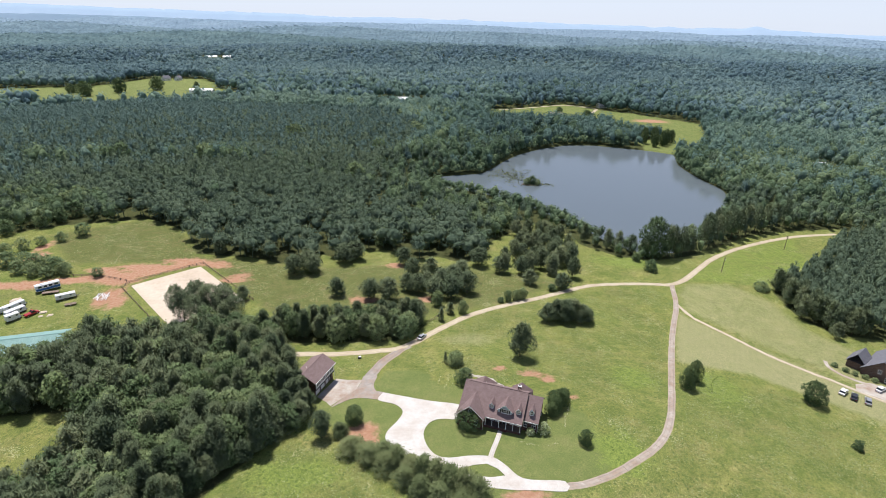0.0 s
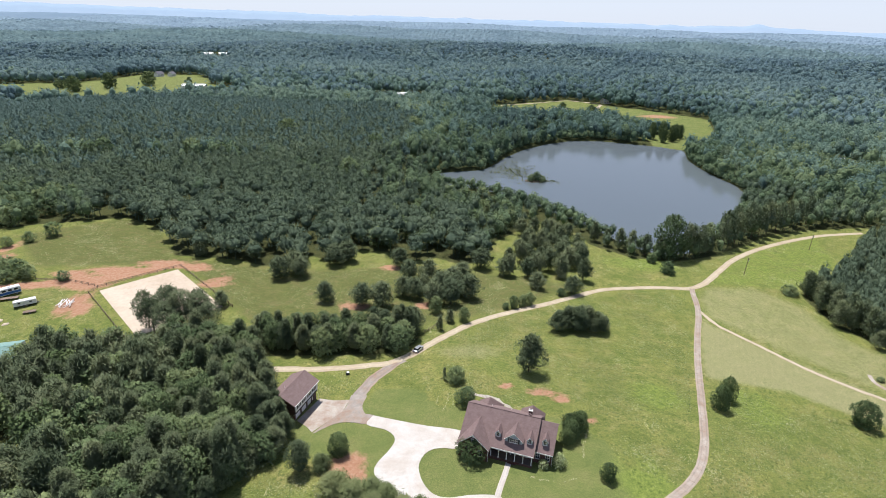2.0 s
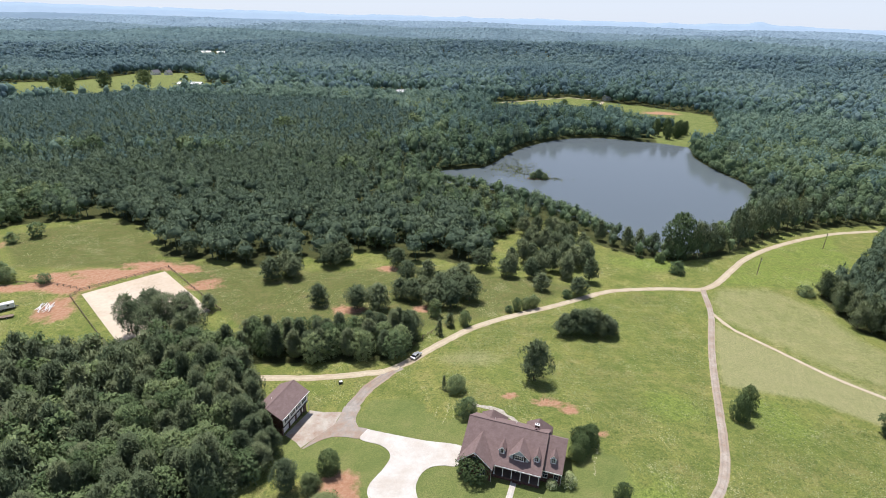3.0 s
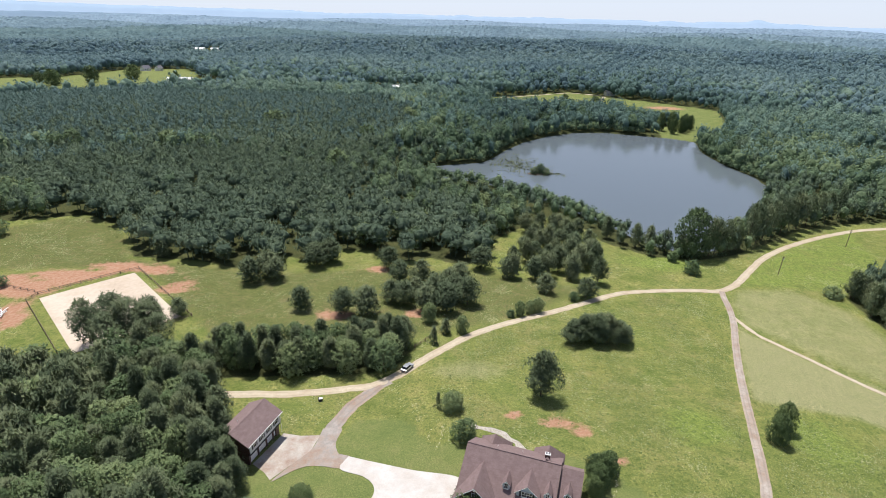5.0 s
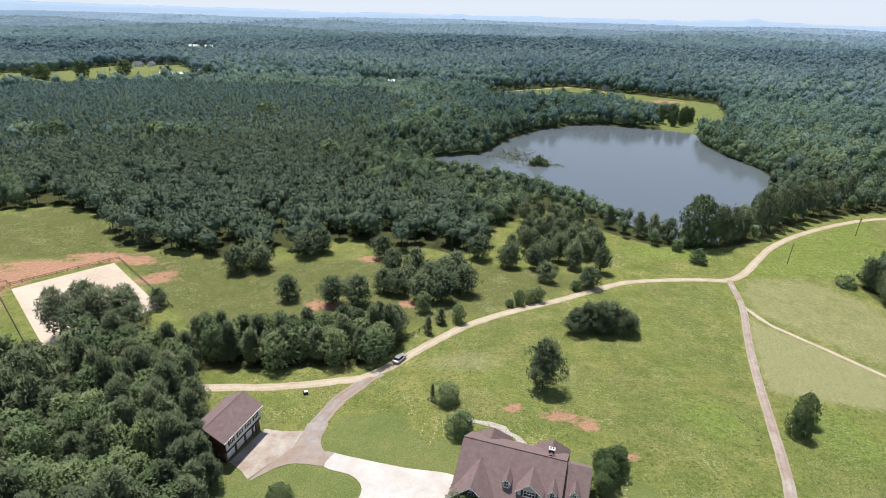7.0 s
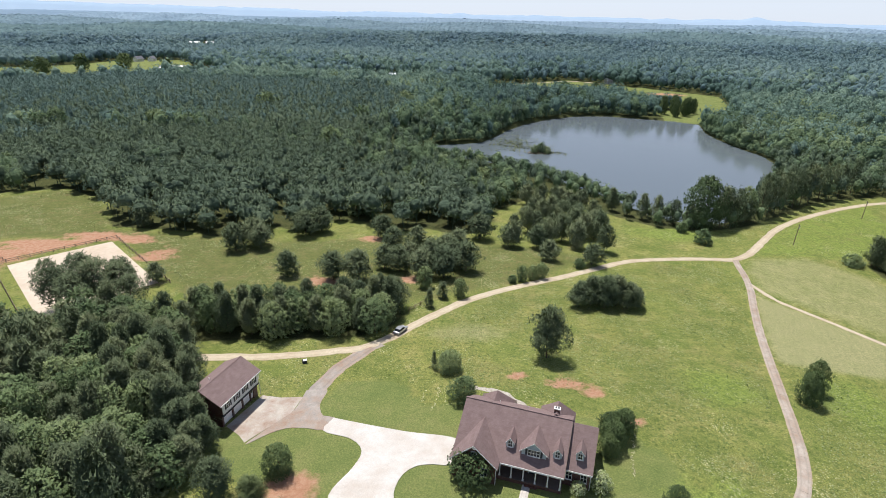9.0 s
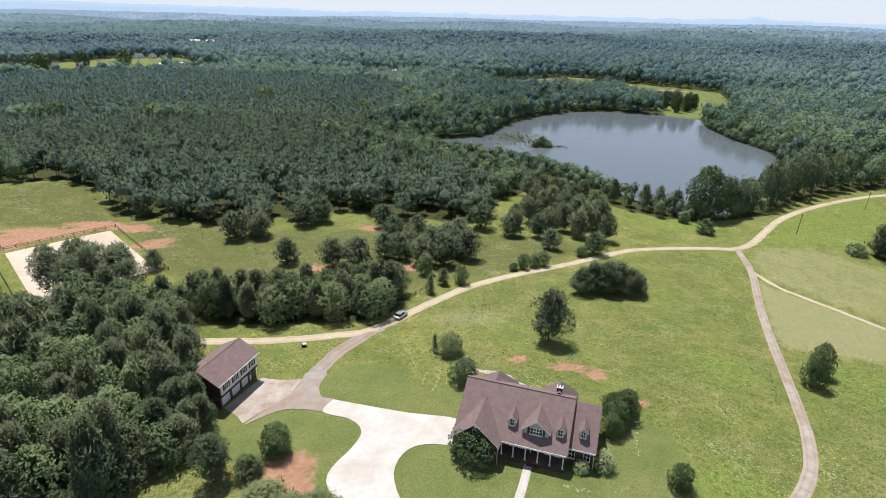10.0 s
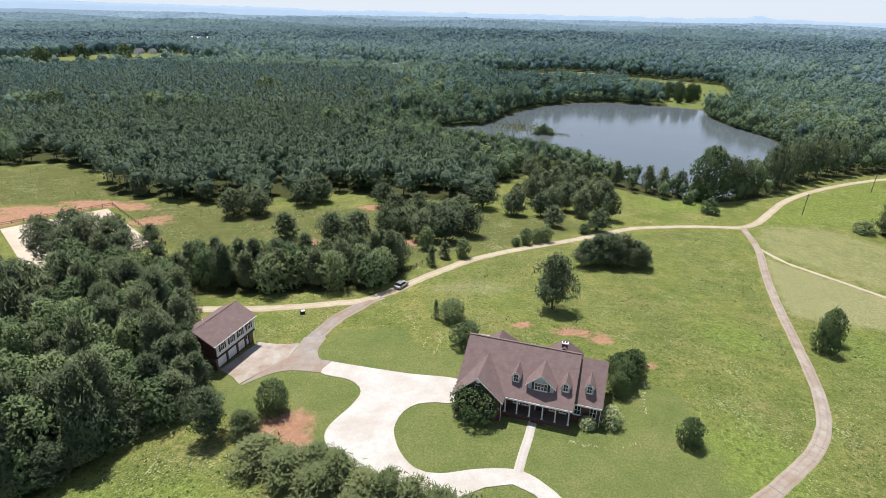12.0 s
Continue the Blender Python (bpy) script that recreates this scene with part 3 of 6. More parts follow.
def build_ground():
    def axis(lo, mid0, mid1, fine0, fine1, hi, grow):
        a = list(np.arange(fine0, fine1 + 0.1, 3.0)) + list(np.arange(fine1 + 4, mid1 + 0.1, 4.0))
        b = list(np.arange(fine0 - 4, mid0 - 0.1, -4.0))
        s = 5.0
        while a[-1] < hi:
            a.append(a[-1] + s)
            s *= grow
        s = 5.0
        while b[-1] > lo:
            b.append(b[-1] - s)
            s *= grow
        return np.array(b[::-1] + a)
    xs = axis(-5200, -300, 320, -180, 180, 5200, 1.09)
    ys = axis(-400, 40, 600, 80, 262, 5200, 1.07)
    X, Y = np.meshgrid(xs, ys)
    Z = ground(X, Y)
    nx, ny = len(xs), len(ys)
    idx = np.arange(nx * ny).reshape(ny, nx)
    quads = np.stack([idx[:-1, :-1], idx[:-1, 1:], idx[1:, 1:], idx[1:, :-1]], -1).reshape(-1, 4)
    me = bpy.data.meshes.new("ground")
    me.from_pydata(np.stack([X, Y, Z], -1).reshape(-1, 3).tolist(), [], quads.tolist())
    me.materials.append(M_GROUND)
    me.shade_smooth()
    x, y = X.ravel(), Y.ravel()
    soil = 1.15 - line_distance(DIRT_TRACK, x, y) / 5.0
    for cx, cy, rx, ry in CLAY_SPOTS:
        soil = np.maximum(soil, 1.25 - 0.75 * np.hypot((x - cx) / rx, (y - cy) / ry))
    soil = np.maximum(soil, 0.55 - line_distance([(-105, 244), (-90, 232), (-82, 224)], x, y) / 6)
    hay = [(104, 208), (121, 182), (150, 150), (175, 160), (152, 196), (151, 222), (140, 238), (118, 238), (109, 226)]
    strip = [(101, 205), (89, 177), (84, 163), (108, 158), (150, 128), (150, 146), (120, 178)]
    pale = 0.60 * np.clip(poly_distance(hay, x, y) / 6 + 0.5, 0, 1) + 0.9 * np.clip(poly_distance(strip, x, y) / 4 + 0.5, 0, 1)
    pale = np.maximum(pale, 0.62 * np.clip(1.3 - np.hypot((x - 12) / 14, (y - 172) / 7), 0, 1))
    for f in FAR_FIELDS:
        pale = np.maximum(pale, (0.3 if f is FAR_FIELDS[1] else 0.12) * np.clip(poly_distance(f, x, y) / 10 + 0.5, 0, 1))
    yard = [(-20, 140), (-16, 150), (-4, 150), (2, 141), (10, 143), (34, 137), (44, 128), (46, 108), (36, 100), (20, 96), (0, 98), (-22, 118), (-40, 132)]
    lawn = np.clip(poly_distance(yard, x, y) / 3 + 0.5, 0, 1)
    for f in FAR_FIELDS:
        lawn = np.maximum(lawn, np.clip(poly_distance(f, x, y) / 6 + 0.5, 0, 1))
    grazed = np.clip(poly_distance(PASTURE, x, y) / 10 + 0.7, 0, 1) * 0.9
    north = [(110, 236), (132, 258), (165, 286), (214, 312), (196, 262), (170, 240), (150, 236), (140, 238), (118, 238)]
    lush = 0.55 * np.clip(poly_distance(north, x, y) / 8 + 0.5, 0, 1)
    for cx, cy, rx, ry in ((-34, 105, 14, 7), (49, 114, 9, 10), (92, 148, 10, 12), (64, 150, 10, 8), (100, 262, 20, 10)):
        lush = np.maximum(lush, 0.9 - 0.5 * np.hypot((x - cx) / rx, (y - cy) / ry))
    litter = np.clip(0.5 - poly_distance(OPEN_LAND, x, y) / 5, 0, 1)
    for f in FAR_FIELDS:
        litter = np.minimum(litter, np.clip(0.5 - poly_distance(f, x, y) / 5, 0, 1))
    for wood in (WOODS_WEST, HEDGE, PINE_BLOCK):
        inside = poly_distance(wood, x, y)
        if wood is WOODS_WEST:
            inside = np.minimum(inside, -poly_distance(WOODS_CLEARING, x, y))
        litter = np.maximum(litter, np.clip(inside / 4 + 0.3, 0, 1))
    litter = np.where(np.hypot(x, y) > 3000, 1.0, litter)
    for key, val in (("soil", soil), ("pale", pale), ("lush", lush), ("lawn", lawn), ("litter", litter), ("grazed", grazed)):
        att = me.attributes.new(key, "FLOAT", "POINT")
        att.data.foreach_set("value", np.clip(val, 0, 1).astype(np.float32))
    tagged(new("ground", me), "rolling grassland with meadow, lawn and bare red clay", "ground", kind="structure")


def build_lake():
    pts = [(p.x, p.y) for p in smooth_line(LAKE + LAKE[:1], 4.0)[:-1]]
    cx, cy = 120, 420
    pts = [(cx + (x - cx) * 1.02, cy + (y - cy) * 1.02) for x, y in pts]
    bm = bmesh.new()
    vs = [bm.verts.new((x, y, LAKE_Z)) for x, y in pts]
    edges = [bm.edges.new((a, b)) for a, b in zip(vs, vs[1:] + vs[:1])]
    bmesh.ops.triangle_fill(bm, edges=edges, use_beauty=True)
    for f in bm.faces:
        if f.normal.z < 0:
            f.normal_flip()
    me = bpy.data.meshes.new("water")
    bm.to_mesh(me)
    bm.free()
    me.materials.append(M_WATER)
    tagged(new("water", me), "calm brown-grey lake that mirrors the pale sky", "lake", kind="structure")


def build_backdrop():
    """Two ridges of far wooded hills round the horizon, their haze a blue colour that glows."""
    for name, dist, top, seed, a, b, glow, label in (
            ("backdrop_ridge", 4700, 30, 11.0, (0.240, 0.335, 0.440), (0.270, 0.370, 0.480), 0.75, "ridge of wooded hills, its blue haze a colour that glows"),
            ("backdrop_far_ridge", 4850, 82, 27.0, (0.40, 0.53, 0.69), (0.44, 0.57, 0.72), 0.75, "far hills on the horizon, haze painted as a pale blue glow")):
        verts, faces, n = [], [], 420
        for i in range(n + 1):
            ang = radians(-62 + 124 * i / n)
            s, c = math.sin(ang), math.cos(ang)
            w = 1 + 0.14 * noise.noise((ang * 9, seed, 0)) + 0.12 * noise.noise((ang * 40, seed, 3)) + 0.05 * noise.noise((ang * 170, seed, 5))
            h = top * w
            if dist > 4500:
                h += 20 * math.exp(-((math.degrees(ang) - 27.6) / 0.9) ** 2) + 12 * math.exp(-((math.degrees(ang) - 24.9) / 1.1) ** 2) - 10 - 0.5 * math.degrees(ang)
                h += 16 * math.exp(-((math.degrees(ang) + 32) / 14) ** 2)
            verts += [(s * (dist - 420), c * (dist - 420), -90), (s * (dist - 120), c * (dist - 120), h * 0.75), (s * dist, c * dist, h), (s * (dist + 90), c * (dist + 90), -100)]
            if i:
                o = 4 * i
                faces += [(o - 4 + k, o + k, o + k + 1, o - 3 + k) for k in range(3)]
        tagged(link_mesh(name, verts, faces, backdrop_material(name + "_haze_glow", a, b, glow), smooth=True), label, "hills", kind="structure")


build_ground()
build_lake()
build_backdrop()

# ---------------------------------------------------------------- tracks and paving
ribbon("road", [(-64, 161.5), (-50.7, 161.5), (-43, 161.4), (-33, 161.0), (-22.5, 162.4), (-15.9, 163.5), (-12.0, 165), (-7.5, 169.0), (-2.5, 175.0), (4.4, 183.0), (12.1, 191.2), (22.3, 199.2), (33.2, 206.0), (44.9, 212.9), (55.7, 220.1), (69.6, 228.7),
                (84.7, 232.6), (99.4, 234.4), (109.0, 234.2)], 3.6, M_GRAVEL, "pale gravel lane with worn grassy edges")
ribbon("road", [(103, 234.2), (110, 235), (118.9, 241.0), (132.4, 255.7), (146.2, 270.1), (163.8, 283.4), (184.0, 295.1), (203.0, 303.7), (216.6, 308.4), (240, 313)], 3.6, M_GRAVEL, "pale gravel lane running on past the lake", 0.075)
MEADOW_DRIVE = ribbon("road", [(110.5, 234.5), (108.5, 228), (106.0, 219), (101.9, 208.0), (96.1, 195.6), (88.4, 178.4), (82.0, 162.8), (76.6, 149.0), (71.8, 136.9), (67.9, 128.2), (63.5, 121.0), (58.5, 115.5), (53.0, 111.2), (47.6, 107.3), (42.4, 104.3), (37, 102.0), (32.0, 101.0)],
       2.6, M_TRACK, "narrow grey-brown old concrete drive round the meadow", 0.09, 0.10)
DRIVE_LINE = [(108.5, 228), (106.0, 219), (101.9, 208.0), (96.1, 195.6), (88.4, 178.4), (82.0, 162.8), (76.6, 149.0), (71.8, 136.9), (67.9, 128.2), (63.5, 121.0), (58.5, 115.5), (53.0, 111.2), (47.6, 107.3), (42.4, 104.3), (37, 102.0)]
slab_joints(MEADOW_DRIVE, DRIVE_LINE, 2.3, 0.098, 6.0, 3)
ribbon("road", [(104.2, 214), (105.6, 203), (107.8, 197.4), (114.4, 186.5), (122.2, 173.5), (129.8, 165), (137.0, 158.5), (142.2, 153.3), (147.6, 148.2), (160, 138)], 2.1, M_GRAVEL, "sandy gravel drive to the neighbouring house", 0.07)
ribbon("road", [(-9.5, 166.5), (-11.6, 164.5), (-13.7, 161.0), (-17.2, 155.8), (-19.6, 150.1), (-20.8, 146), (-21.6, 142.5)], 4.2, M_ASPHALT, "worn grey asphalt drive down to the garage", 0.055)
paving("pavement", [(-35.2, 136.6), (-31.2, 146.0), (-27.2, 145.0), (-22.8, 145.0), (-24.0, 139.4), (-27.0, 136), (-30.3, 131.9), (-32.0, 134.0)], M_APRON, "stained concrete apron before the garage doors", 0.045, smooth=False)
paving("pavement", [(-22.6, 147.2), (-18.4, 147.4), (-18.9, 142.5), (-17.6, 138.8), (-15.2, 138.1), (-16.6, 134.6), (-19.7, 135.2), (-23.7, 135.4), (-26.7, 133.9), (-30.0, 131.4), (-26.5, 136.6), (-23.6, 140.8)], M_ASPHALT, "worn asphalt fan between garage and house drive", 0.070)
DRIVE = [(-15.4, 138.0), (-9.8, 136.1), (-1.6, 133.6), (7.9, 131.2), (7.0, 125.3), (3.5, 125.2), (0.7, 124.9), (-1.5, 123.1), (-2.6, 120.2), (-2.6, 117.7), (-1.5, 114.1), (0.8, 110.9), (4.0, 109.9), (9.0, 110.6), (13.8, 110.6), (16.3, 109.5), (18.9, 106.7), (20.9, 104.0),
         (24.0, 102.8), (32.2, 102.6), (32.1, 99.6), (25, 99.6), (18.8, 99.6), (11.5, 100.6), (4.7, 102.4), (-0.8, 104.4), (-6.5, 108.8), (-12.9, 117.6), (-10.1, 124.6), (-9.0, 127.5), (-9.4, 129.9), (-11.7, 132.2), (-16.7, 134.4)]
paving("pavement", DRIVE, M_CONCRETE, "bright white concrete drive and turning circle", 0.09, holes=[[(6.0, 105.6), (10.0, 107.4), (13.6, 107.9), (16.2, 106.2), (17.8, 104.0), (14.4, 103.4), (10, 103.9)]])
ribbon("pavement", [(18.9, 122.4), (18.4, 121.0), (17.0, 116.8), (15.7, 113.3), (14.6, 110.0)], 1.5, M_CONCRETE, "pale concrete garden path to the porch", 0.12, 0.03)
paving("pavement", ARENA, M_SAND, "pale sand riding arena", 0.10, smooth=False)
ribbon("pavement", [(143, 172), (141.5, 168), (143, 163), (148, 158.5), (153, 156)], 1.6, M_APRON, "curved pale concrete path round the neighbouring house", 0.09, 0.05)
paving("pavement", [(144, 157.5), (150, 159), (166, 150), (160, 139), (148, 149), (141.5, 153.5)], M_APRON, "pale concrete forecourt with parked cars", 0.10, smooth=False)
ribbon("pavement", [(10.8, 147.6), (12.6, 147.3), (15.2, 146.4), (17.9, 144.9), (20.4, 142.0), (22.0, 138.4)], 1.5, M_ROCK, "ragged band of pale drainage gravel behind the house", 0.08, 1.1)
ribbon("road", [(74, 738), (120, 766), (172, 799), (200, 784)], 4, M_GRAVEL, "distant pale lane along the edge of a hay field", 0.2)
ribbon("road", [(196, 792), (211, 775), (205, 755), (196, 735)], 5, M_GRAVEL, "distant pale track across a hay field", 0.2)

# ---------------------------------------------------------------- buildings
AXIS = -18.8


def window(parent, m, w, h, name="window", shutters=False, rows=2, cols=2):
    """A sash window that faces -y of its own axes: frame, panes, glazing bars and, if any, shutters."""
    bm = bmesh.new()
    t = 0.09
    for d in ((-w / 2 - t, w / 2 + t, h, h + t), (-w / 2 - t, w / 2 + t, -t, 0), (-w / 2 - t, -w / 2, 0, h), (w / 2, w / 2 + t, 0, h)):
        box(bm, d[0], d[1], -0.07, 0.05, d[2], d[3])
    for i in range(1, cols):
        x = -w / 2 + w * i / cols
        box(bm, x - 0.03, x + 0.03, -0.05, 0.0, 0, h)
    for i in range(1, rows):
        z = h * i / rows
        box(bm, -w / 2, w / 2, -0.052, 0.0, z - 0.03, z + 0.03)
    frame_ob = part(name, bm, M_WHITE, parent, "white framed sash window")
    frame_ob.matrix_local = m
    part("pane", boxed(-w / 2, w / 2, -0.03, 0.02, 0, h), M_GLASS, frame_ob, "dark window glass")
    part("sill", boxed(-w / 2 - 0.14, w / 2 + 0.14, -0.14, 0.0, -0.17, -0.095), M_WHITE, frame_ob)
    if shutters:
        for s in (-1, 1):
            x0 = s * (w / 2 + t + 0.03)
            x1 = x0 + s * 0.34
            part("shutter", boxed(min(x0, x1), max(x0, x1), -0.06, 0.04, -0.03, h + 0.03), M_SHUTTER, frame_ob, "black louvred shutter")
    return frame_ob


def dormer(parent, u, w, v0, z_base, z_eave, z_ridge, roof_z, win_w, win_h, win_z, cols, shutters=False):
    """A gabled dormer standing on the front slope."""
    def back(z):
        return (z - roof_z[0]) / roof_z[1]
    bm = bmesh.new()
    extruded(bm, [(u - w / 2, v0, z_base - 0.3), (u + w / 2, v0, z_base - 0.3), (u + w / 2, v0, z_eave), (u, v0, z_ridge - 0.12), (u - w / 2, v0, z_eave)], (0, back(z_eave) - v0 + 0.2, 0))
    body = part("dormer", bm, M_SIDING, parent, "gabled dormer with blue-grey siding")
    o = 0.14 if w < 2 else 0.35
    bm = bmesh.new()
    slope = (z_ridge - z_eave) / (w / 2)
    for s in (-1, 1):
        e = u + s * (w / 2 + o)
        ze = z_eave - o * slope
        pts = [(u, v0 - o, z_ridge), (u, back(z_ridge) + 0.25, z_ridge), (e, back(ze) + 0.25, ze), (e, v0 - o, ze)]
        slab(bm, pts if s > 0 else pts[::-1], 0.12)
    part("roof", bm, M_ROOF, body)
    bm = bmesh.new()
    for s in (-1, 1):
        e = u + s * (w / 2 + o)
        ze = z_eave - o * slope
        slab(bm, [(u, v0 - o - 0.04, z_ridge - 0.02), (u, v0 - o - 0.002, z_ridge - 0.02), (e, v0 - o - 0.002, ze - 0.02), (e, v0 - o - 0.04, ze - 0.02)], 0.16)
    part("bargeboard", bm, M_WHITE, body, "white bargeboard")
    window(body, pose(u, v0 - 0.02, win_z), win_w, win_h, shutters=shutters, cols=cols)
    return body


def build_house():
    z0 = -0.35
    house = root("house", pose(9.04, 131.4, z0, 0, 0, AXIS), "dark red brick house with brown shingle roof, dormers and white porch", "house")
    ridge, eave, fall = 8.55, 3.45, 7.7
    slope = (ridge - eave) / fall

    def main_z(v):
        return ridge - slope * abs(v)
    # brick walls
    bm = bmesh.new()
    extruded(bm, [(0.35, -5.3, -2), (0.35, 5.6, -2), (0.35, 5.6, main_z(5.6) - 0.3), (0.35, 0, ridge - 0.3), (0.35, -5.3, main_z(5.3) - 0.3)], (17.1, 0, 0))
    part("wall", bm, M_BRICK, house, "dark red brick walls of the main block")
    bm = bmesh.new()
    extruded(bm, [(0.25, -8.9, -2), (7.35, -8.9, -2), (7.35, -8.9, 3.4), (3.8, -8.9, 6.85), (0.25, -8.9, 3.4)], (0, 5, 0))
    part("wall", bm, M_BRICK, house, "dark red brick front gable")
    bm = bmesh.new()
    extruded(bm, [(17.45, -5.1, -2), (17.45, 4.8, -2), (17.45, 4.8, 3.9), (17.45, 0.2, 7.6), (17.45, -5.1, 3.5)], (4.1, 0, 0))
    part("wall", bm, M_BRICK, house, "dark red brick side wing")
    for u0, u1 in ((0.9, 7.3), (11.8, 18.0)):
        part("wall", boxed(u0, u1, 5.4, 8.6, -2, 3.3), M_BRICK, house, "dark red brick rear wing")
    # roofs
    bm = bmesh.new()
    slab(bm, [(-0.05, 0, ridge), (-0.05, -fall, eave), (17.85, -fall, eave), (17.85, 0, ridge)], 0.22)
    slab(bm, [(17.85, 0, ridge), (17.85, 6.4, main_z(6.4)), (-0.05, 6.4, main_z(6.4)), (-0.05, 0, ridge)], 0.22)
    part("roof", bm, M_ROOF, house, "brown shingle main roof")
    bm = bmesh.new()
    box(bm, -0.05, 17.85, -0.16, 0.16, ridge - 0.06, ridge + 0.04)
    part("ridge_cap", bm, M_ROOF, house)
    bm = bmesh.new()
    slab(bm, [(3.8, -9.45, 7.1), (3.8, -1.8, 7.1), (-0.15, -fall + 0.1, eave), (-0.15, -9.45, eave)], 0.2)
    slab(bm, [(3.8, -1.8, 7.1), (3.8, -9.45, 7.1), (7.8, -9.45, eave), (7.8, -fall + 0.1, eave)], 0.2)
    part("roof", bm, M_ROOF, house, "brown shingle front gable roof")
    bm = bmesh.new()
    slab(bm, [(17.8, 0.2, 7.95), (17.8, -5.75, eave), (21.95, -5.75, eave), (21.95, 0.2, 7.95)], 0.2)
    slab(bm, [(21.95, 0.2, 7.95), (21.95, 5.4, 3.8), (17.8, 5.4, 3.8), (17.8, 0.2, 7.95)], 0.2)
    part("roof", bm, M_ROOF, house, "brown shingle wing roof")
    # rear hips
    for u, w, v1, top in ((4.1, 2.9, 8.4, 6.6), (14.95, 3.0, 8.6, 7.1)):
        bm = bmesh.new()
        low = 3.4
        apex_v = 6.0
        for pts in ([(u, 1.0, top), (u, apex_v, top), (u - w, v1, low), (u - w, 5.0, low)], [(u, apex_v, top), (u, 1.0, top), (u + w, 5.0, low), (u + w, v1, low)], [(u, apex_v, top), (u + w, v1, low), (u - w, v1, low)]):
            slab(bm, pts, 0.2)
        part("roof", bm, M_ROOF, house, "brown shingle rear hip roof")
    # white trim: eaves, rakes
    bm = bmesh.new()
    box(bm, 7.8, 17.85, -fall - 0.09, -fall - 0.003, eave - 0.30, eave - 0.02)
    box(bm, 17.8, 21.95, -5.84, -5.753, eave - 0.28, eave - 0.02)
    part("fascia", bm, M_WHITE, house, "white eaves board")
    for pts in ([(3.8, -9.5, 7.06), (-0.15, -9.5, eave - 0.02)], [(3.8, -9.5, 7.06), (7.8, -9.5, eave - 0.02)]):
        bm = bmesh.new()
        a, b = pts
        slab(bm, [a, (a[0], -9.455, a[2]), (b[0], -9.455, b[2]), b], 0.22)
        part("bargeboard", bm, M_WHITE, house, "white bargeboard")
    for u, vv in ((17.86, (0, -fall)), (21.96, (0.2, -5.75))):
        bm = bmesh.new()
        za = ridge if u < 18 else 7.95
        slab(bm, [(u, vv[0], za - 0.03), (u, vv[1], eave - 0.03), (u + 0.05, vv[1], eave - 0.03), (u + 0.05, vv[0], za - 0.03)], 0.22)
        part("bargeboard", bm, M_WOOD, house, "dark brown bargeboard")
    # porch
    # Floor, ceiling and door take dark materials to deepen the porch's shade.
    part("porch_floor", boxed(7.4, 17.6, -7.45, -5.3, -2, 0.45), M_BRICK, house, "brick porch floor")
    part("porch_beam", boxed(7.6, 17.7, -7.4, -7.05, 2.95, 3.28), M_WHITE, house, "white porch beam")
    part("porch_ceiling", boxed(7.5, 17.7, -7.4, -5.3, 3.28, 3.34), M_WOOD, house, "brown wooden porch ceiling, made dark for the shade under it")
    for u in (7.75, 9.6, 11.53, 13.46, 15.39, 17.35):
        bm = cylinder(bmesh.new(), u, -7.2, 0.5, 2.9, 0.115, 0.10, 12)
        box(bm, u - 0.16, u + 0.16, -7.36, -7.04, 0.45, 0.58)
        box(bm, u - 0.15, u + 0.15, -7.35, -7.05, 2.84, 2.96)
        part("column", bm, M_WHITE, house, "white round porch column")
    part("step", boxed(11.9, 13.9, -7.85, -7.45, -2, 0.1), M_BRICK, house, "brick porch step")
    for u in (9.2, 10.6, 14.8, 16.3):
        window(house, pose(u, -5.33, 1.05), 0.9, 1.6)
    door = part("door", boxed(12.2, 13.2, -5.38, -5.25, 0.45, 2.55), M_SHUTTER, house, "dark panelled front door")
    part("door_frame", boxed(12.05, 12.2, -5.40, -5.2, 0.45, 2.7), M_WHITE, door)
    part("door_frame", boxed(13.2, 13.35, -5.40, -5.2, 0.45, 2.7), M_WHITE, door)
    # front gable, wing and side windows
    window(house, pose(2.4, -8.93, 1.0), 0.9, 1.6)
    window(house, pose(5.6, -8.93, 1.0), 0.9, 1.6)
    window(house, pose(3.8, -8.93, 4.3), 0.8, 1.1)
    vent = part("round_vent", cylinder(bmesh.new(), 0, 0, -0.06, 0.06, 0.3, 0.3, 16), M_WHITE, house, "round white gable vent")
    vent.matrix_local = pose(3.8, -8.95, 6.15, 90)
    window(house, pose(18.4, -5.13, 1.2), 0.85, 1.5)
    window(house, pose(20.7, -5.13, 1.2), 0.85, 1.5)
    for v in (-2.5, 1.5):
        window(house, pose(21.58, v, 1.2, 0, 0, 90), 0.85, 1.5)
    part("downpipe", cylinder(bmesh.new(), 21.75, -5.2, -1, 3.3, 0.05, 0.05, 6), M_WHITE, house, "white downpipe")
    part("downpipe", cylinder(bmesh.new(), 7.45, -8.95, -1, 3.3, 0.05, 0.05, 6), M_WHITE, house, "white downpipe")
    # dormers
    roof_z = (ridge, slope)
    wing_z = (7.95, (7.95 - eave) / 5.95)
    dormer(house, 8.85, 1.3, -5.45, main_z(5.45), 6.05, 6.85, roof_z, 0.62, 1.1, main_z(5.45) + 0.18, 2)
    dormer(house, 16.35, 1.3, -5.45, main_z(5.45), 6.05, 6.85, roof_z, 0.62, 1.1, main_z(5.45) + 0.18, 2)
    dormer(house, 12.75, 3.9, -5.95, main_z(5.95), 5.75, 7.5, roof_z, 1.8, 1.1, 4.75, 4, True)
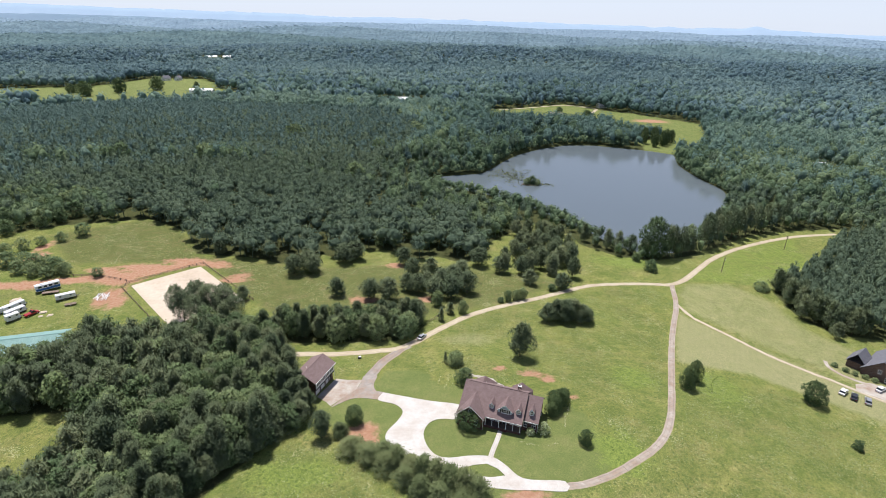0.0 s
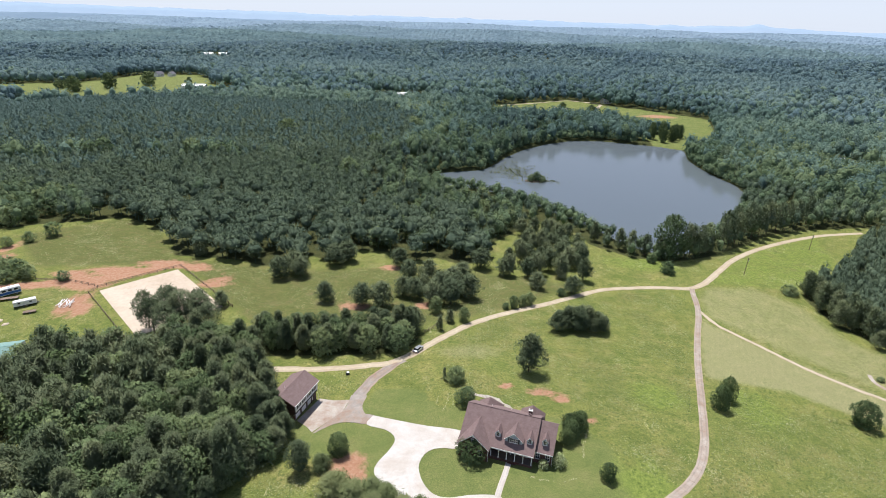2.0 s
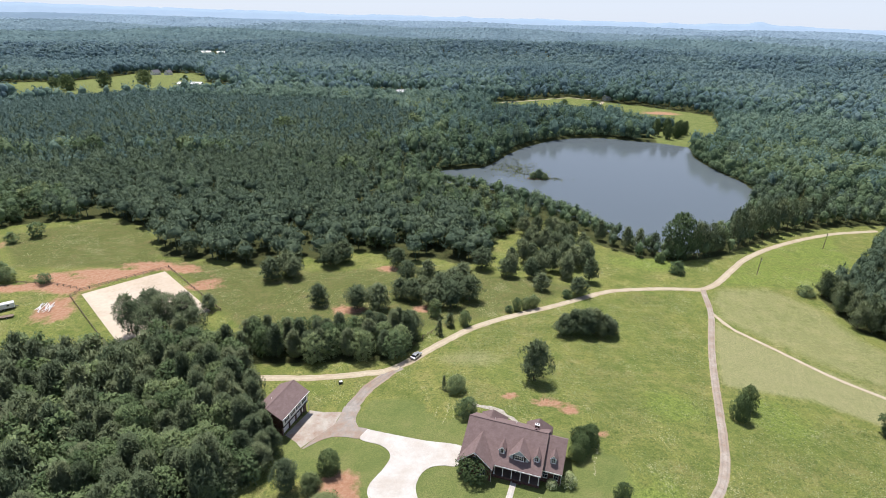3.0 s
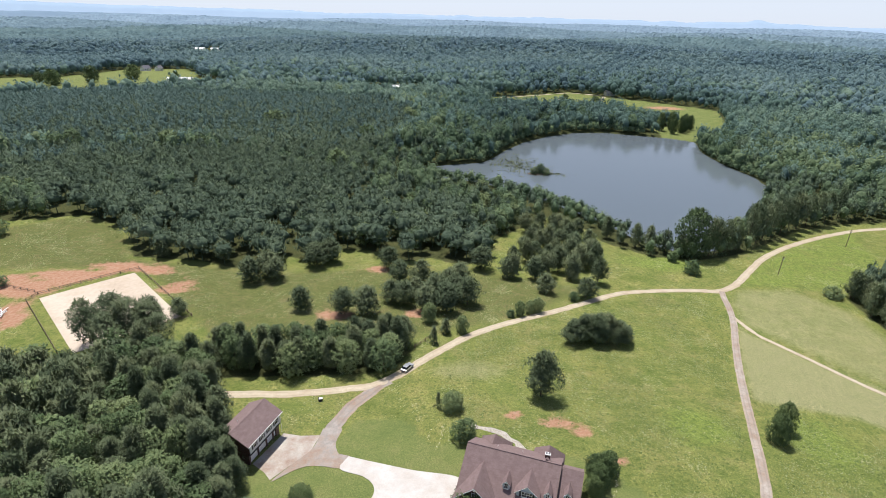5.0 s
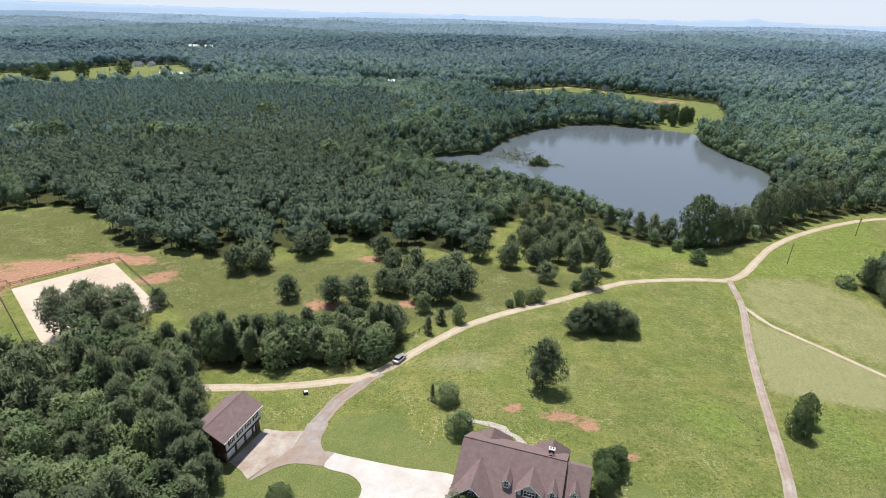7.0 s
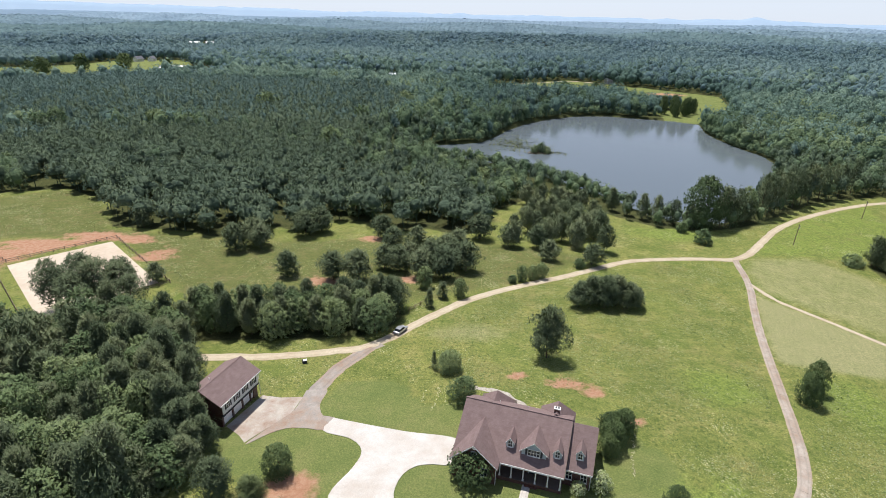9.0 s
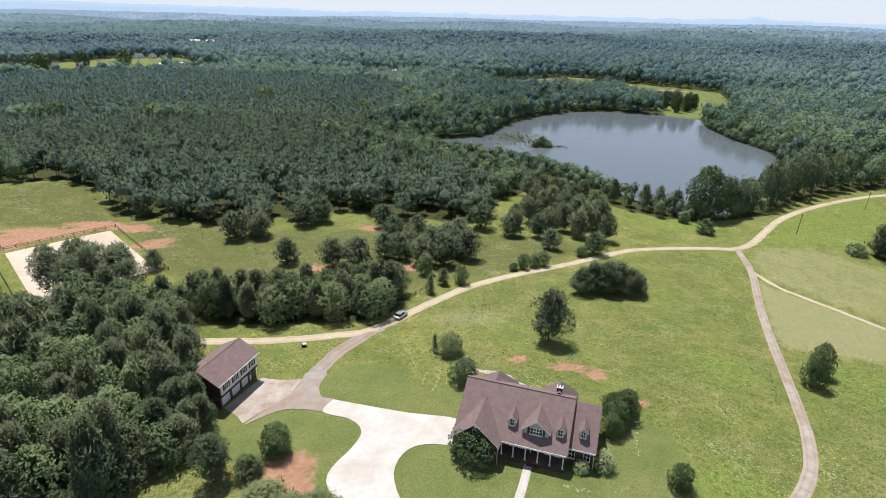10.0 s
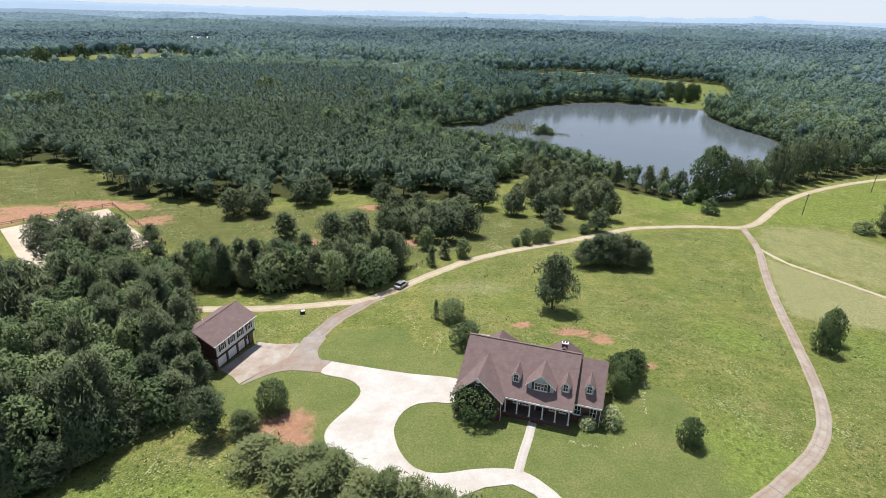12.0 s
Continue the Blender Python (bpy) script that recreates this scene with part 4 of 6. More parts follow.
    dormer(house, 19.75, 1.25, -4.3, 7.95 - 4.3 * wing_z[1] - 0.1, 5.95, 6.7, (7.95 + 0.2 * wing_z[1], wing_z[1]), 0.6, 1.05, 7.95 - 4.5 * wing_z[1] + 0.3, 2)
    # chimney
    chimney = part("chimney", boxed(14.65, 15.55, 0.8, 1.4, 6.5, 9.25), M_BRICK, house, "brick chimney with a white cap")
    part("chimney_cap", boxed(14.57, 15.63, 0.72, 1.48, 9.253, 9.37), M_WHITE, chimney)
    for u in (14.88, 15.32):
        part("flue", cylinder(bmesh.new(), u, 1.1, 9.37, 9.55, 0.12, 0.14, 8), M_SHUTTER, chimney, "black flue")
    part("cricket", slab(slab(bmesh.new(), [(15.1, 0.1, 8.9), (15.1, 0.9, 8.9), (14.5, 0.9, 8.3), (14.5, 0.1, 8.5)], 0.1), [(15.1, 0.9, 8.9), (15.1, 0.1, 8.9), (15.7, 0.1, 8.5), (15.7, 0.9, 8.3)], 0.1), M_ROOF, chimney)
    for u, v in ((10.2, 3.0), (5.4, 2.4)):
        part("vent_pipe", cylinder(bmesh.new(), u, v, main_z(v) - 0.2, main_z(v) + 0.4, 0.06, 0.06, 6), M_WHITE, house)


def build_garage():
    g = root("garage", pose(-35.6, 136.3, -3.0, 0, 0, AXIS), "two-storey garage with brick base, white siding and brown roof", "garage")
    L, W = 10.5, 7.1
    # lower storey: brick piers round three doors and a side door
    bm = boxed(-W, -0.35, 0, L, -1.5, 2.75)
    part("wall", bm, M_BRICK, g, "dark red brick lower storey")
    doors = ((0.45, 2.95), (3.3, 5.8), (6.15, 8.2))
    bm = bmesh.new()
    last = 0.0
    for a, b in (*doors, (8.5, 9.35)):
        box(bm, -0.35, 0.0, last, a, -1.5, 2.30)
        last = b
    box(bm, -0.35, 0.0, last, L, -1.5, 2.30)
    box(bm, -0.35, 0.0, 0, L, 2.30, 2.75)
    part("pier", bm, M_BRICK, g, "brick piers between the garage doors")
    for a, b in doors:
        d = part("garage_door", boxed(-0.33, -0.22, a + 0.02, b - 0.02, 0.0, 2.28), M_WHITE, g, "white sectional garage door")
        for k in range(4):
            part("panel", boxed(-0.22, -0.19, a + 0.08, b - 0.08, 0.06 + 0.56 * k, 0.52 + 0.56 * k), M_WHITE, d)
    d = part("door", boxed(-0.33, -0.22, 8.53, 9.32, 0.0, 2.2), M_WHITE, g, "white side door")
    part("pane", boxed(-0.22, -0.2, 8.7, 9.15, 1.2, 2.0), M_GLASS, d)
    # upper storey, jettied out over the doors
    part("wall", boxed(-W, 0.5, 0, L, 2.78, 5.62), M_SIDING_W, g, "white siding of the upper storey")
    # Black strip put where the jetty's shadow falls above the doors.
    part("band", boxed(-0.02, 0.53, -0.03, L + 0.03, 2.42, 2.84), M_SHUTTER, g, "black strip under the jetty, standing in for its shadow")
    for s in range(9):
        part("board", boxed(0.5, 0.515, 0.02, L - 0.02, 2.95 + 0.3 * s, 2.965 + 0.3 * s), M_SIDING_W, g)
    for v in (1.5, 4.0, 6.5, 9.0):
        window(g, pose(0.52, v, 3.55, 0, 0, 90), 0.85, 1.45, shutters=True, cols=2)
    mid, top, eave = (0.95 - W - 0.5) / 2, 7.85, 5.5
    bm = bmesh.new()
    extruded(bm, [(-W, 0.02, 5.6), (0.5, 0.02, 5.6), (mid, 0.02, 7.65)], (0, 0.2, 0))
    part("gable", bm, M_BRICK, g, "dark gable")
    part("wall", boxed(-W, 0.35, -0.035, -0.002, 2.78, 5.62), M_BRICK, g, "dark brick end wall")
    bm = extruded(bmesh.new(), [(-W, L - 0.22, 5.6), (0.5, L - 0.22, 5.6), (mid, L - 0.22, 7.75)], (0, 0.2, 0))
    part("gable", bm, M_SIDING_W, g, "white gable")
    bm = bmesh.new()
    slab(bm, [(mid, -0.95, top), (0.98, -0.95, eave), (0.98, L + 0.55, eave), (mid, L + 0.55, top)], 0.2)
    slab(bm, [(mid, L + 0.55, top), (-W - 0.5, L + 0.55, eave), (-W - 0.5, -0.95, eave), (mid, -0.95, top)], 0.2)
    part("roof", bm, M_ROOF, g, "brown shingle gable roof")
    part("ridge_cap", boxed(mid - 0.12, mid + 0.12, -0.95, L + 0.55, top - 0.05, top + 0.04), M_ROOF, g)
    part("gutter", boxed(0.983, 1.09, -0.95, L + 0.55, eave - 0.2, eave - 0.03), M_WHITE, g, "white gutter")
    for v in (-1.0, L + 0.553):
        for e in (0.98, -W - 0.5):
            bm = slab(bmesh.new(), [(mid, v, top - 0.02), (mid, v + 0.045, top - 0.02), (e, v + 0.045, eave - 0.02), (e, v, eave - 0.02)], 0.2)
            part("bargeboard", bm, M_WOOD, g, "weathered brown bargeboard")
    part("vent_pipe", cylinder(bmesh.new(), mid - 1.2, 3.2, 6.8, 7.7, 0.07, 0.07, 8), M_WHITE, g, "white roof vent pipe")
    part("downpipe", cylinder(bmesh.new(), 0.62, L + 0.1, 0, 5.4, 0.05, 0.05, 6), M_WHITE, g, "white downpipe")


def simple_house(x, y, turn, L, W, eave, ridge, wall, roof, label, windows=2, z=None, category="house", name="house"):
    """A gabled building: walls, two roof slopes, windows and a door on the long sides and gables."""
    h = root(name, pose(x, y, zg(x, y) if z is None else z, 0, 0, turn), label, category)
    bm = extruded(bmesh.new(), [(-L / 2, -W / 2, -1.2), (-L / 2, W / 2, -1.2), (-L / 2, W / 2, eave), (-L / 2, 0, ridge - 0.1), (-L / 2, -W / 2, eave)], (L, 0, 0))
    part("wall", bm, wall, h)
    s = (ridge - eave) / (W / 2)
    for side in (-1, 1):
        pts = [(-L / 2 - 0.4, 0, ridge), (-L / 2 - 0.4, side * (W / 2 + 0.5), eave - 0.5 * s), (L / 2 + 0.4, side * (W / 2 + 0.5), eave - 0.5 * s), (L / 2 + 0.4, 0, ridge)]
        part("roof", slab(bmesh.new(), pts if side < 0 else pts[::-1], 0.15), roof, h)
    for i in range(windows):
        u = -L / 2 + L * (i + 0.5) / windows
        window(h, pose(u, -W / 2 - 0.02, eave * 0.35), 0.9, min(1.4, eave * 0.5))
    if windows:
        window(h, pose(-L / 2 - 0.02, -W / 5, eave * 0.35, 0, 0, -90), 0.9, 1.3)
        window(h, pose(-L / 2 - 0.02, 0.3, eave * 1.05, 0, 0, -90), 0.9, 1.2)
    return h


build_house()
build_garage()

# ---------------------------------------------------------------- trees
RNG = np.random.default_rng(7)


def tri_mesh(name, tris, mat, tint=None, outward=None, soft=0.0, corners=None):
    """A mesh of loose triangles, given as an array (n, 3, 3); outward: the way each one faces, for soft shading."""
    n = len(tris)
    tris = np.array(tris, dtype=np.float32)
    if outward is not None:
        flat = np.cross(tris[:, 1] - tris[:, 0], tris[:, 2] - tris[:, 0])
        turn = (flat * outward).sum(-1) < 0
        tris[turn] = tris[turn][:, [0, 2, 1]]
        flat[turn] *= -1
    me = bpy.data.meshes.new(name)
    me.vertices.add(n * 3)
    me.vertices.foreach_set("co", np.ascontiguousarray(tris).ravel())
    me.loops.add(n * 3)
    me.loops.foreach_set("vertex_index", np.arange(n * 3, dtype=np.int32))
    me.polygons.add(n)
    me.polygons.foreach_set("loop_start", np.arange(0, n * 3, 3, dtype=np.int32))
    me.materials.append(mat)
    if tint is not None:
        att = me.attributes.new("tint", "FLOAT", "POINT")
        att.data.foreach_set("value", np.repeat(tint, 3).astype(np.float32))
    me.update()
    if outward is not None and soft:
        me.shade_smooth()
        way = unit(unit(flat) * (1 - soft) + outward * soft)
        me.normals_split_custom_set_from_vertices(np.repeat(way, 3, 0).tolist())
    if corners is not None:
        me.shade_smooth()
        me.normals_split_custom_set_from_vertices(corners.reshape(-1, 3).tolist())
    return me


def unit(v):
    return v / np.maximum(np.linalg.norm(v, axis=-1, keepdims=True), 1e-6)


def tufts(centres, outward, size, blades, spread, width, rng, rise=0.5, loose=0.25):
    """Needle tufts: at each centre a fan of pointed blades that lies across the outward direction and rises at its tips."""
    n = len(centres)
    c = np.repeat(centres, blades, 0) + rng.normal(0, loose, (n * blades, 3)) * np.repeat(size, blades)[:, None]
    o = np.repeat(outward, blades, 0)
    face = unit(o + rng.normal(0, spread, (n * blades, 3)))
    along = rng.normal(0, 0.8, (n * blades, 3)) + np.array([0, 0, rise])
    along = unit(along - face * (along * face).sum(-1, keepdims=True) + 0.4 * face)
    side = unit(np.cross(face, along))
    s = np.repeat(size, blades)[:, None] * rng.uniform(0.7, 1.25, (n * blades, 1))
    a = c - along * s * 0.35 + side * s * width * 0.5
    b = c - along * s * 0.35 - side * s * width * 0.5
    return np.stack([a, b, c + along * s * 0.85], 1), o


def leaves(centres, outward, size, count, spread, rng):
    """Leaf clumps: at each centre some folded leaf-shaped pairs of triangles facing roughly outwards."""
    n = len(centres)
    c = np.repeat(centres, count, 0) + rng.normal(0, 0.42, (n * count, 3)) * np.repeat(size, count)[:, None]
    way = np.repeat(outward, count, 0)
    o = unit(way + rng.normal(0, spread, (n * count, 3)))
    s = np.repeat(size, count)[:, None] * rng.uniform(0.6, 1.2, (n * count, 1))
    u = unit(np.cross(o, rng.normal(0, 1, (n * count, 3))))
    w = np.cross(o, u)
    a, b = c - u * s * 0.6, c + u * s * 0.6
    p, q = c + w * s * 0.36 - o * s * 0.16, c - w * s * 0.36 - o * s * 0.16
    return np.concatenate([np.stack([a, p, b], 1), np.stack([a, b, q], 1)], 0), np.concatenate([way, way], 0)


def crown_points(count, rng, height, radius, low, profile, lobes, fill):
    """Places of clumps in a crown: boughs that bulge out of a tapering envelope, and some filling inside."""
    h = rng.uniform(0, 1, count) ** 0.9
    if profile == "pine":
        r = (1.02 * (1 - h) ** 0.42 + 0.04) * np.clip((h + 0.12) / 0.30, 0, 1)
    elif profile == "broad":
        r = np.sin(np.clip(0.16 + 0.80 * h, 0, 1) * math.pi) ** 0.66 * (1 - 0.28 * h)
    elif profile == "young":
        r = np.sin(np.clip(0.22 + 0.74 * h, 0, 1) * math.pi) ** 0.6 * (1 - 0.32 * h)
    elif profile == "cone":
        r = (1 - h) ** 0.8 * 0.95 + 0.05
    elif profile == "umbrella":
        r = np.sin(np.clip(0.35 + 0.62 * h, 0, 1) * math.pi) ** 0.6
    else:
        r = np.sqrt(np.clip(1 - (1.85 * h - 0.85) ** 2, 0.02, 1))
    ang = rng.uniform(0, 2 * math.pi, count)
    bough_a = rng.uniform(0, 2 * math.pi, lobes)
    bough_h = rng.uniform(0, 1, lobes)
    bough_s = rng.uniform(0.72, 1.10, lobes) if profile == "round" else rng.uniform(0.55, 1.12, lobes)
    d = np.abs((ang[:, None] - bough_a[None] + math.pi) % (2 * math.pi) - math.pi) * 0.55 + np.abs(h[:, None] - bough_h[None]) * 2.2
    near = np.argmin(d, 1)
    bulge = bough_s[near] * np.clip(1.16 - 0.45 * d[np.arange(count), near], 0.5, 1.2)
    depth = np.where(rng.uniform(0, 1, count) < fill, rng.uniform(0.25, 0.8, count), rng.uniform(0.8, 1.08, count))
    rr = radius * r * bulge * depth
    z = height * (low + (1 - low) * h) + rng.normal(0, 0.012, count) * height
    pts = np.stack([rr * np.cos(ang), rr * np.sin(ang), z], 1)
    mid = np.array([0, 0, height * (low + 0.40 * (1 - low))])
    out = unit((pts - mid) * np.array([1, 1, 0.75]) + np.array([0, 0, 0.45 * radius]))
    lobe_r = radius * 0.6
    centre = np.stack([lobe_r * np.cos(bough_a), lobe_r * np.sin(bough_a), height * (low + (1 - low) * bough_h) - 0.1 * radius], 1)[near]
    out = unit(out * 0.55 + unit(pts - centre) * 0.45 + np.array([0, 0, 0.25]))
    return pts, out


def trunk_mesh(name, rng, height, radius, limbs, reach, low):
    """A tapered, slightly bent trunk with limbs."""
    bm = bmesh.new()

    def limb(a, b, r0, r1, sides=6, cuts=3):
        a, b = Vector(a), Vector(b)
        axis = (b - a).normalized()
        x = axis.orthogonal().normalized()
        y = axis.cross(x)
        rings = []
        for i in range(cuts + 1):
            f = i / cuts
            c = a.lerp(b, f) + (x * math.sin(f * 3.1) + y * math.sin(f * 2.2)) * (b - a).length * 0.025
            r = r0 + (r1 - r0) * f
            rings.append([bm.verts.new(c + (x * math.cos(k * 2 * math.pi / sides) + y * math.sin(k * 2 * math.pi / sides)) * r) for k in range(sides)])
        for p, q in zip(rings, rings[1:]):
            for k in range(sides):
                bm.faces.new((p[k], p[(k + 1) % sides], q[(k + 1) % sides], q[k]))
    limb((0, 0, -0.5), (rng.normal(0, 0.15), rng.normal(0, 0.15), height * 0.94), radius, radius * 0.18, 7, 5)
    for i in range(limbs):
        z = height * (low + (0.88 - low) * (i + 0.5) / limbs)
        ang = i * 2.4 + rng.uniform(-0.4, 0.4)
        r = reach * rng.uniform(0.55, 0.95) * (1 - 0.45 * i / limbs)
        limb((0, 0, z), (r * math.cos(ang), r * math.sin(ang), z + r * rng.uniform(0.15, 0.6)), radius * 0.34 * (1 - 0.5 * i / limbs), radius * 0.07, 4, 2)
    me = bpy.data.meshes.new(name)
    bm.to_mesh(me)
    bm.free()
    me.materials.append(M_BARK)
    me.shade_smooth()
    return me


#        species: height, crown radius, crown's low end, profile, lobes, clumps, clump size, mat, leaf style, limbs
SPECIES = {
    "pine": (10.0, 3.1, 0.12, "pine", 26, 1060, 0.39, M_PINE, "tuft", 9),
    "field_pine": (10.0, 4.4, 0.20, "broad", 16, 1000, 0.50, M_PINE, "tuft", 9),
    "tall_pine": (15.0, 4.6, 0.34, "umbrella", 14, 680, 0.60, M_PINE, "tuft", 10),
    "young_pine": (6.0, 2.5, 0.03, "young", 9, 760, 0.40, M_YOUNG_PINE, "tuft", 6),
    "broadleaf": (10.0, 4.3, 0.06, "round", 30, 480, 0.50, M_LEAF, "leaf", 8),
    "garden_tree": (7.0, 4.2, 0.02, "round", 34, 1050, 0.36, M_LEAF, "leaf", 8),
    "dark_tree": (7.0, 4.2, 0.02, "round", 34, 1050, 0.36, M_DARK_LEAF, "leaf", 8),
    "cedar": (6.0, 1.7, 0.02, "cone", 14, 260, 0.40, M_PINE, "tuft", 5),
    "bush": (3.0, 2.1, 0.0, "round", 12, 230, 0.34, M_LEAF, "leaf", 5),
    "flowering_bush": (3.0, 1.9, 0.0, "round", 14, 420, 0.22, M_BLOOM, "leaf", 5),
}


def crown_tris(kind, seed, detail=1.0):
    """The foliage of one crown: its triangles and the way each one faces."""
    height, radius, low, profile, lobes, count, size, mat, style, _ = SPECIES[kind]
    rng = np.random.default_rng(seed)
    count = int(count * detail)
    size = size / math.sqrt(detail)
    pts, out = crown_points(count, rng, height, radius, low, profile, lobes, 0.12)
    s = size * rng.uniform(0.75, 1.3, count)
    if style == "tuft":
        tris, way = tufts(pts, out, s * 1.05, 4, 0.6, 0.24 if kind == "young_pine" else 0.32, rng, {"young_pine": 2.6, "pine": 1.6}.get(kind, 1.0), 0.5)
    else:
        tris, way = leaves(pts, out, s, 4, 0.6, rng)
    core = max(60, count // 3) if profile != "umbrella" else 24
    pts, out = crown_points(core, rng, height * 0.90, radius * 0.58, low, profile, lobes, 0.0)
    inner, inner_way = leaves(pts, out, np.full(core, min(radius * 0.20, size * 1.35)), 2, 0.4, rng)
    return np.concatenate([tris, inner]), np.concatenate([way, inner_way])


def crown_mesh(name, kind, seed, detail=1.0):
    tris, way = crown_tris(kind, seed, detail)
    mat = SPECIES[kind][7]
    tint = np.random.default_rng(seed).uniform(0, 1, len(tris)) if mat is M_BLOOM else None
    return tri_mesh(name, tris, mat, tint, way, 0.5)


TREE_MESHES = {}
for kind in SPECIES:
    spec = SPECIES[kind]
    for k in range(4 if kind in ("pine", "broadleaf", "field_pine") else 2):
        seed = 100 * list(SPECIES).index(kind) + k
        low_limb = max(spec[2], 0.12)
        TREE_MESHES[kind, k] = (trunk_mesh("trunk", np.random.default_rng(seed), spec[0], spec[0] * 0.017, spec[9], spec[1], low_limb), crown_mesh("crown", kind, seed), crown_mesh("crown", kind, seed + 50, 0.36))

TREE_WORDS = {
    "pine": ("pine_tree", "pine tree"), "field_pine": ("pine_tree", "pine tree"), "tall_pine": ("pine_tree", "pine tree"), "young_pine": ("pine_tree", "pine tree"),
    "broadleaf": ("broadleaf_tree", "tree"), "garden_tree": ("garden_tree", "tree"), "dark_tree": ("garden_tree", "tree"), "cedar": ("cedar_tree", "cedar"), "bush": ("bush", "bush"), "flowering_bush": ("flowering_bush", "bush")}


def tree(kind, x, y, height, width, label, group="", coarse=False, z=None):
    """One tree: trunk and crown under an Empty at its foot."""
    n = max(k for s, k in TREE_MESHES if s == kind) + 1
    trunk, fine, rough = TREE_MESHES[kind, int(RNG.integers(n))]
    spec = SPECIES[kind]
    sz, sx = height / spec[0], width / (2 * spec[1])
    name, category = TREE_WORDS[kind]
    m = pose(x, y, zg(x, y) if z is None else z, 0, 0, float(RNG.uniform(0, 360))) @ Matrix.Diagonal((sx, sx, sz, 1))
    top = root(name, m, label, category, group)
    for part_name, me in (("trunk", trunk), ("crown", rough if coarse else fine)):
        ob = new(part_name, me)
        ob.parent = top
    return top


def scatter(poly, spacing, rng, margin=0.0, avoid=()):
    """Uneven but spaced places inside a polygon."""
    px, py = [p[0] for p in poly], [p[1] for p in poly]
    X, Y = np.meshgrid(np.arange(min(px), max(px), spacing), np.arange(min(py), max(py), spacing))
    X[1::2] += spacing / 2
    X, Y = X.ravel() + rng.uniform(-0.36, 0.36, X.size) * spacing, Y.ravel() + rng.uniform(-0.36, 0.36, Y.size) * spacing
    keep = poly_distance(poly, X, Y) > margin
    for other, gap in avoid:
        keep &= poly_distance(other, X, Y) < -gap
    return list(zip(X[keep].tolist(), Y[keep].tolist()))


# the wood beside the garage
BLOCK_REST, WEST_REST = [], []
for x, y in scatter(WOODS_WEST, 4.5, RNG, 1.6, [(WOODS_CLEARING, 1.0)]):
    if x < -128 and y < 95 or y < 78 or x < -160 or x < -84 and y > 167:
        continue
    if x < -96:
        WEST_REST.append((x, y))
    elif RNG.uniform() < 0.66:
        tree("pine", x, y, RNG.uniform(9.5, 15), RNG.uniform(6.6, 9.2), "dense dark green pine in the wood by the garage", "wood by the garage", x < -76)
    else:
        tree("broadleaf", x, y, RNG.uniform(8.5, 13), RNG.uniform(6.5, 9.5), "leafy mid-green tree in the wood by the garage", "wood by the garage", x < -76)
for x, y, h, w in ((-44.5, 137.5, 11, 7), (-40.2, 130.8, 10.5, 7.5), (-39.4, 134.2, 9, 6), (-42.2, 135.4, 10, 6.5), (-44.8, 144.5, 11, 7), (-37.6, 128.0, 8, 6.2), (-41.5, 126, 10, 7), (-47, 150.5, 10, 7), (-37.5, 125, 7.5, 6), (-36.4, 130.4, 7.4, 5.0), (-38.2, 133.2, 9.5, 5.5), (-40.6, 137.4, 9.5, 5.5)):
    tree("pine", x, y, h, w, "dark pine close against the garage", "wood by the garage")
# low growth that closes the wood's sunny edge down to the ground
edge = smooth_line([(-38.6, 125.5), (-41.6, 121), (-44.4, 116.8), (-47.2, 113.2), (-51.5, 110.2), (-55.6, 105.0), (-59.4, 101.0), (-63, 94), (-67, 87)], 2.5)
for i, p in enumerate(edge):
    x, y = p.x + float(RNG.uniform(-0.7, 0.7)), p.y + float(RNG.uniform(-0.7, 0.7))
    tree("broadleaf" if i % 3 == 1 else "pine", x, y, RNG.uniform(4.5, 8.0), RNG.uniform(5.2, 7.2), "low bushy tree at the sunny edge of the wood", "edge of the wood by the garage")
for x, y, h, w in ((-141, 151, 10.5, 9), (-134, 151.5, 10.5, 9), (-127, 152.5, 10.5, 10), (-120, 157, 12, 10), (-117.5, 165, 13, 10)):
    tree("broadleaf", x, y, h, w, "broad leafy tree beside the metal barn", "trees beside the barn")
# the hedge of trees along the lane
for x, y in scatter(HEDGE, 4.4, RNG, 0.6):
    if RNG.uniform() < 0.55:
        tree("pine", x, y, RNG.uniform(8.5, 11.5), RNG.uniform(5.5, 7.5), "dark pine in the tree belt along the gravel lane", "tree belt by the lane")
    else:
        tree("broadleaf", x, y, RNG.uniform(8, 10.5), RNG.uniform(6, 8.5), "leafy green tree in the belt along the gravel lane", "tree belt by the lane")
# umbrella pines before the arena
for x, y, h, w in ((-98.5, 187, 14, 8.5), (-95, 183, 13.5, 10), (-91, 188.5, 15, 12), (-86, 186, 14.5, 12), (-81, 187.5, 13, 11), (-89, 181, 13, 11), (-76, 184, 11, 9), (-82, 191, 13, 10), (-93, 191, 12, 8)):
    tree("tall_pine", x, y, h, w, "tall flat-topped pine at the edge of the sand arena", "pines by the arena")
# the pine block east of the fields
for x, y in scatter(PINE_BLOCK, 4.5, RNG, 1.0):
    if x > 163 and y > 200 or x > 175:
        BLOCK_REST.append((x, y))
        continue
    tree("pine", x, y, RNG.uniform(10, 12.5), RNG.uniform(5.5, 7.0), "close-grown dark pine in the planted block", "planted pine block", True)
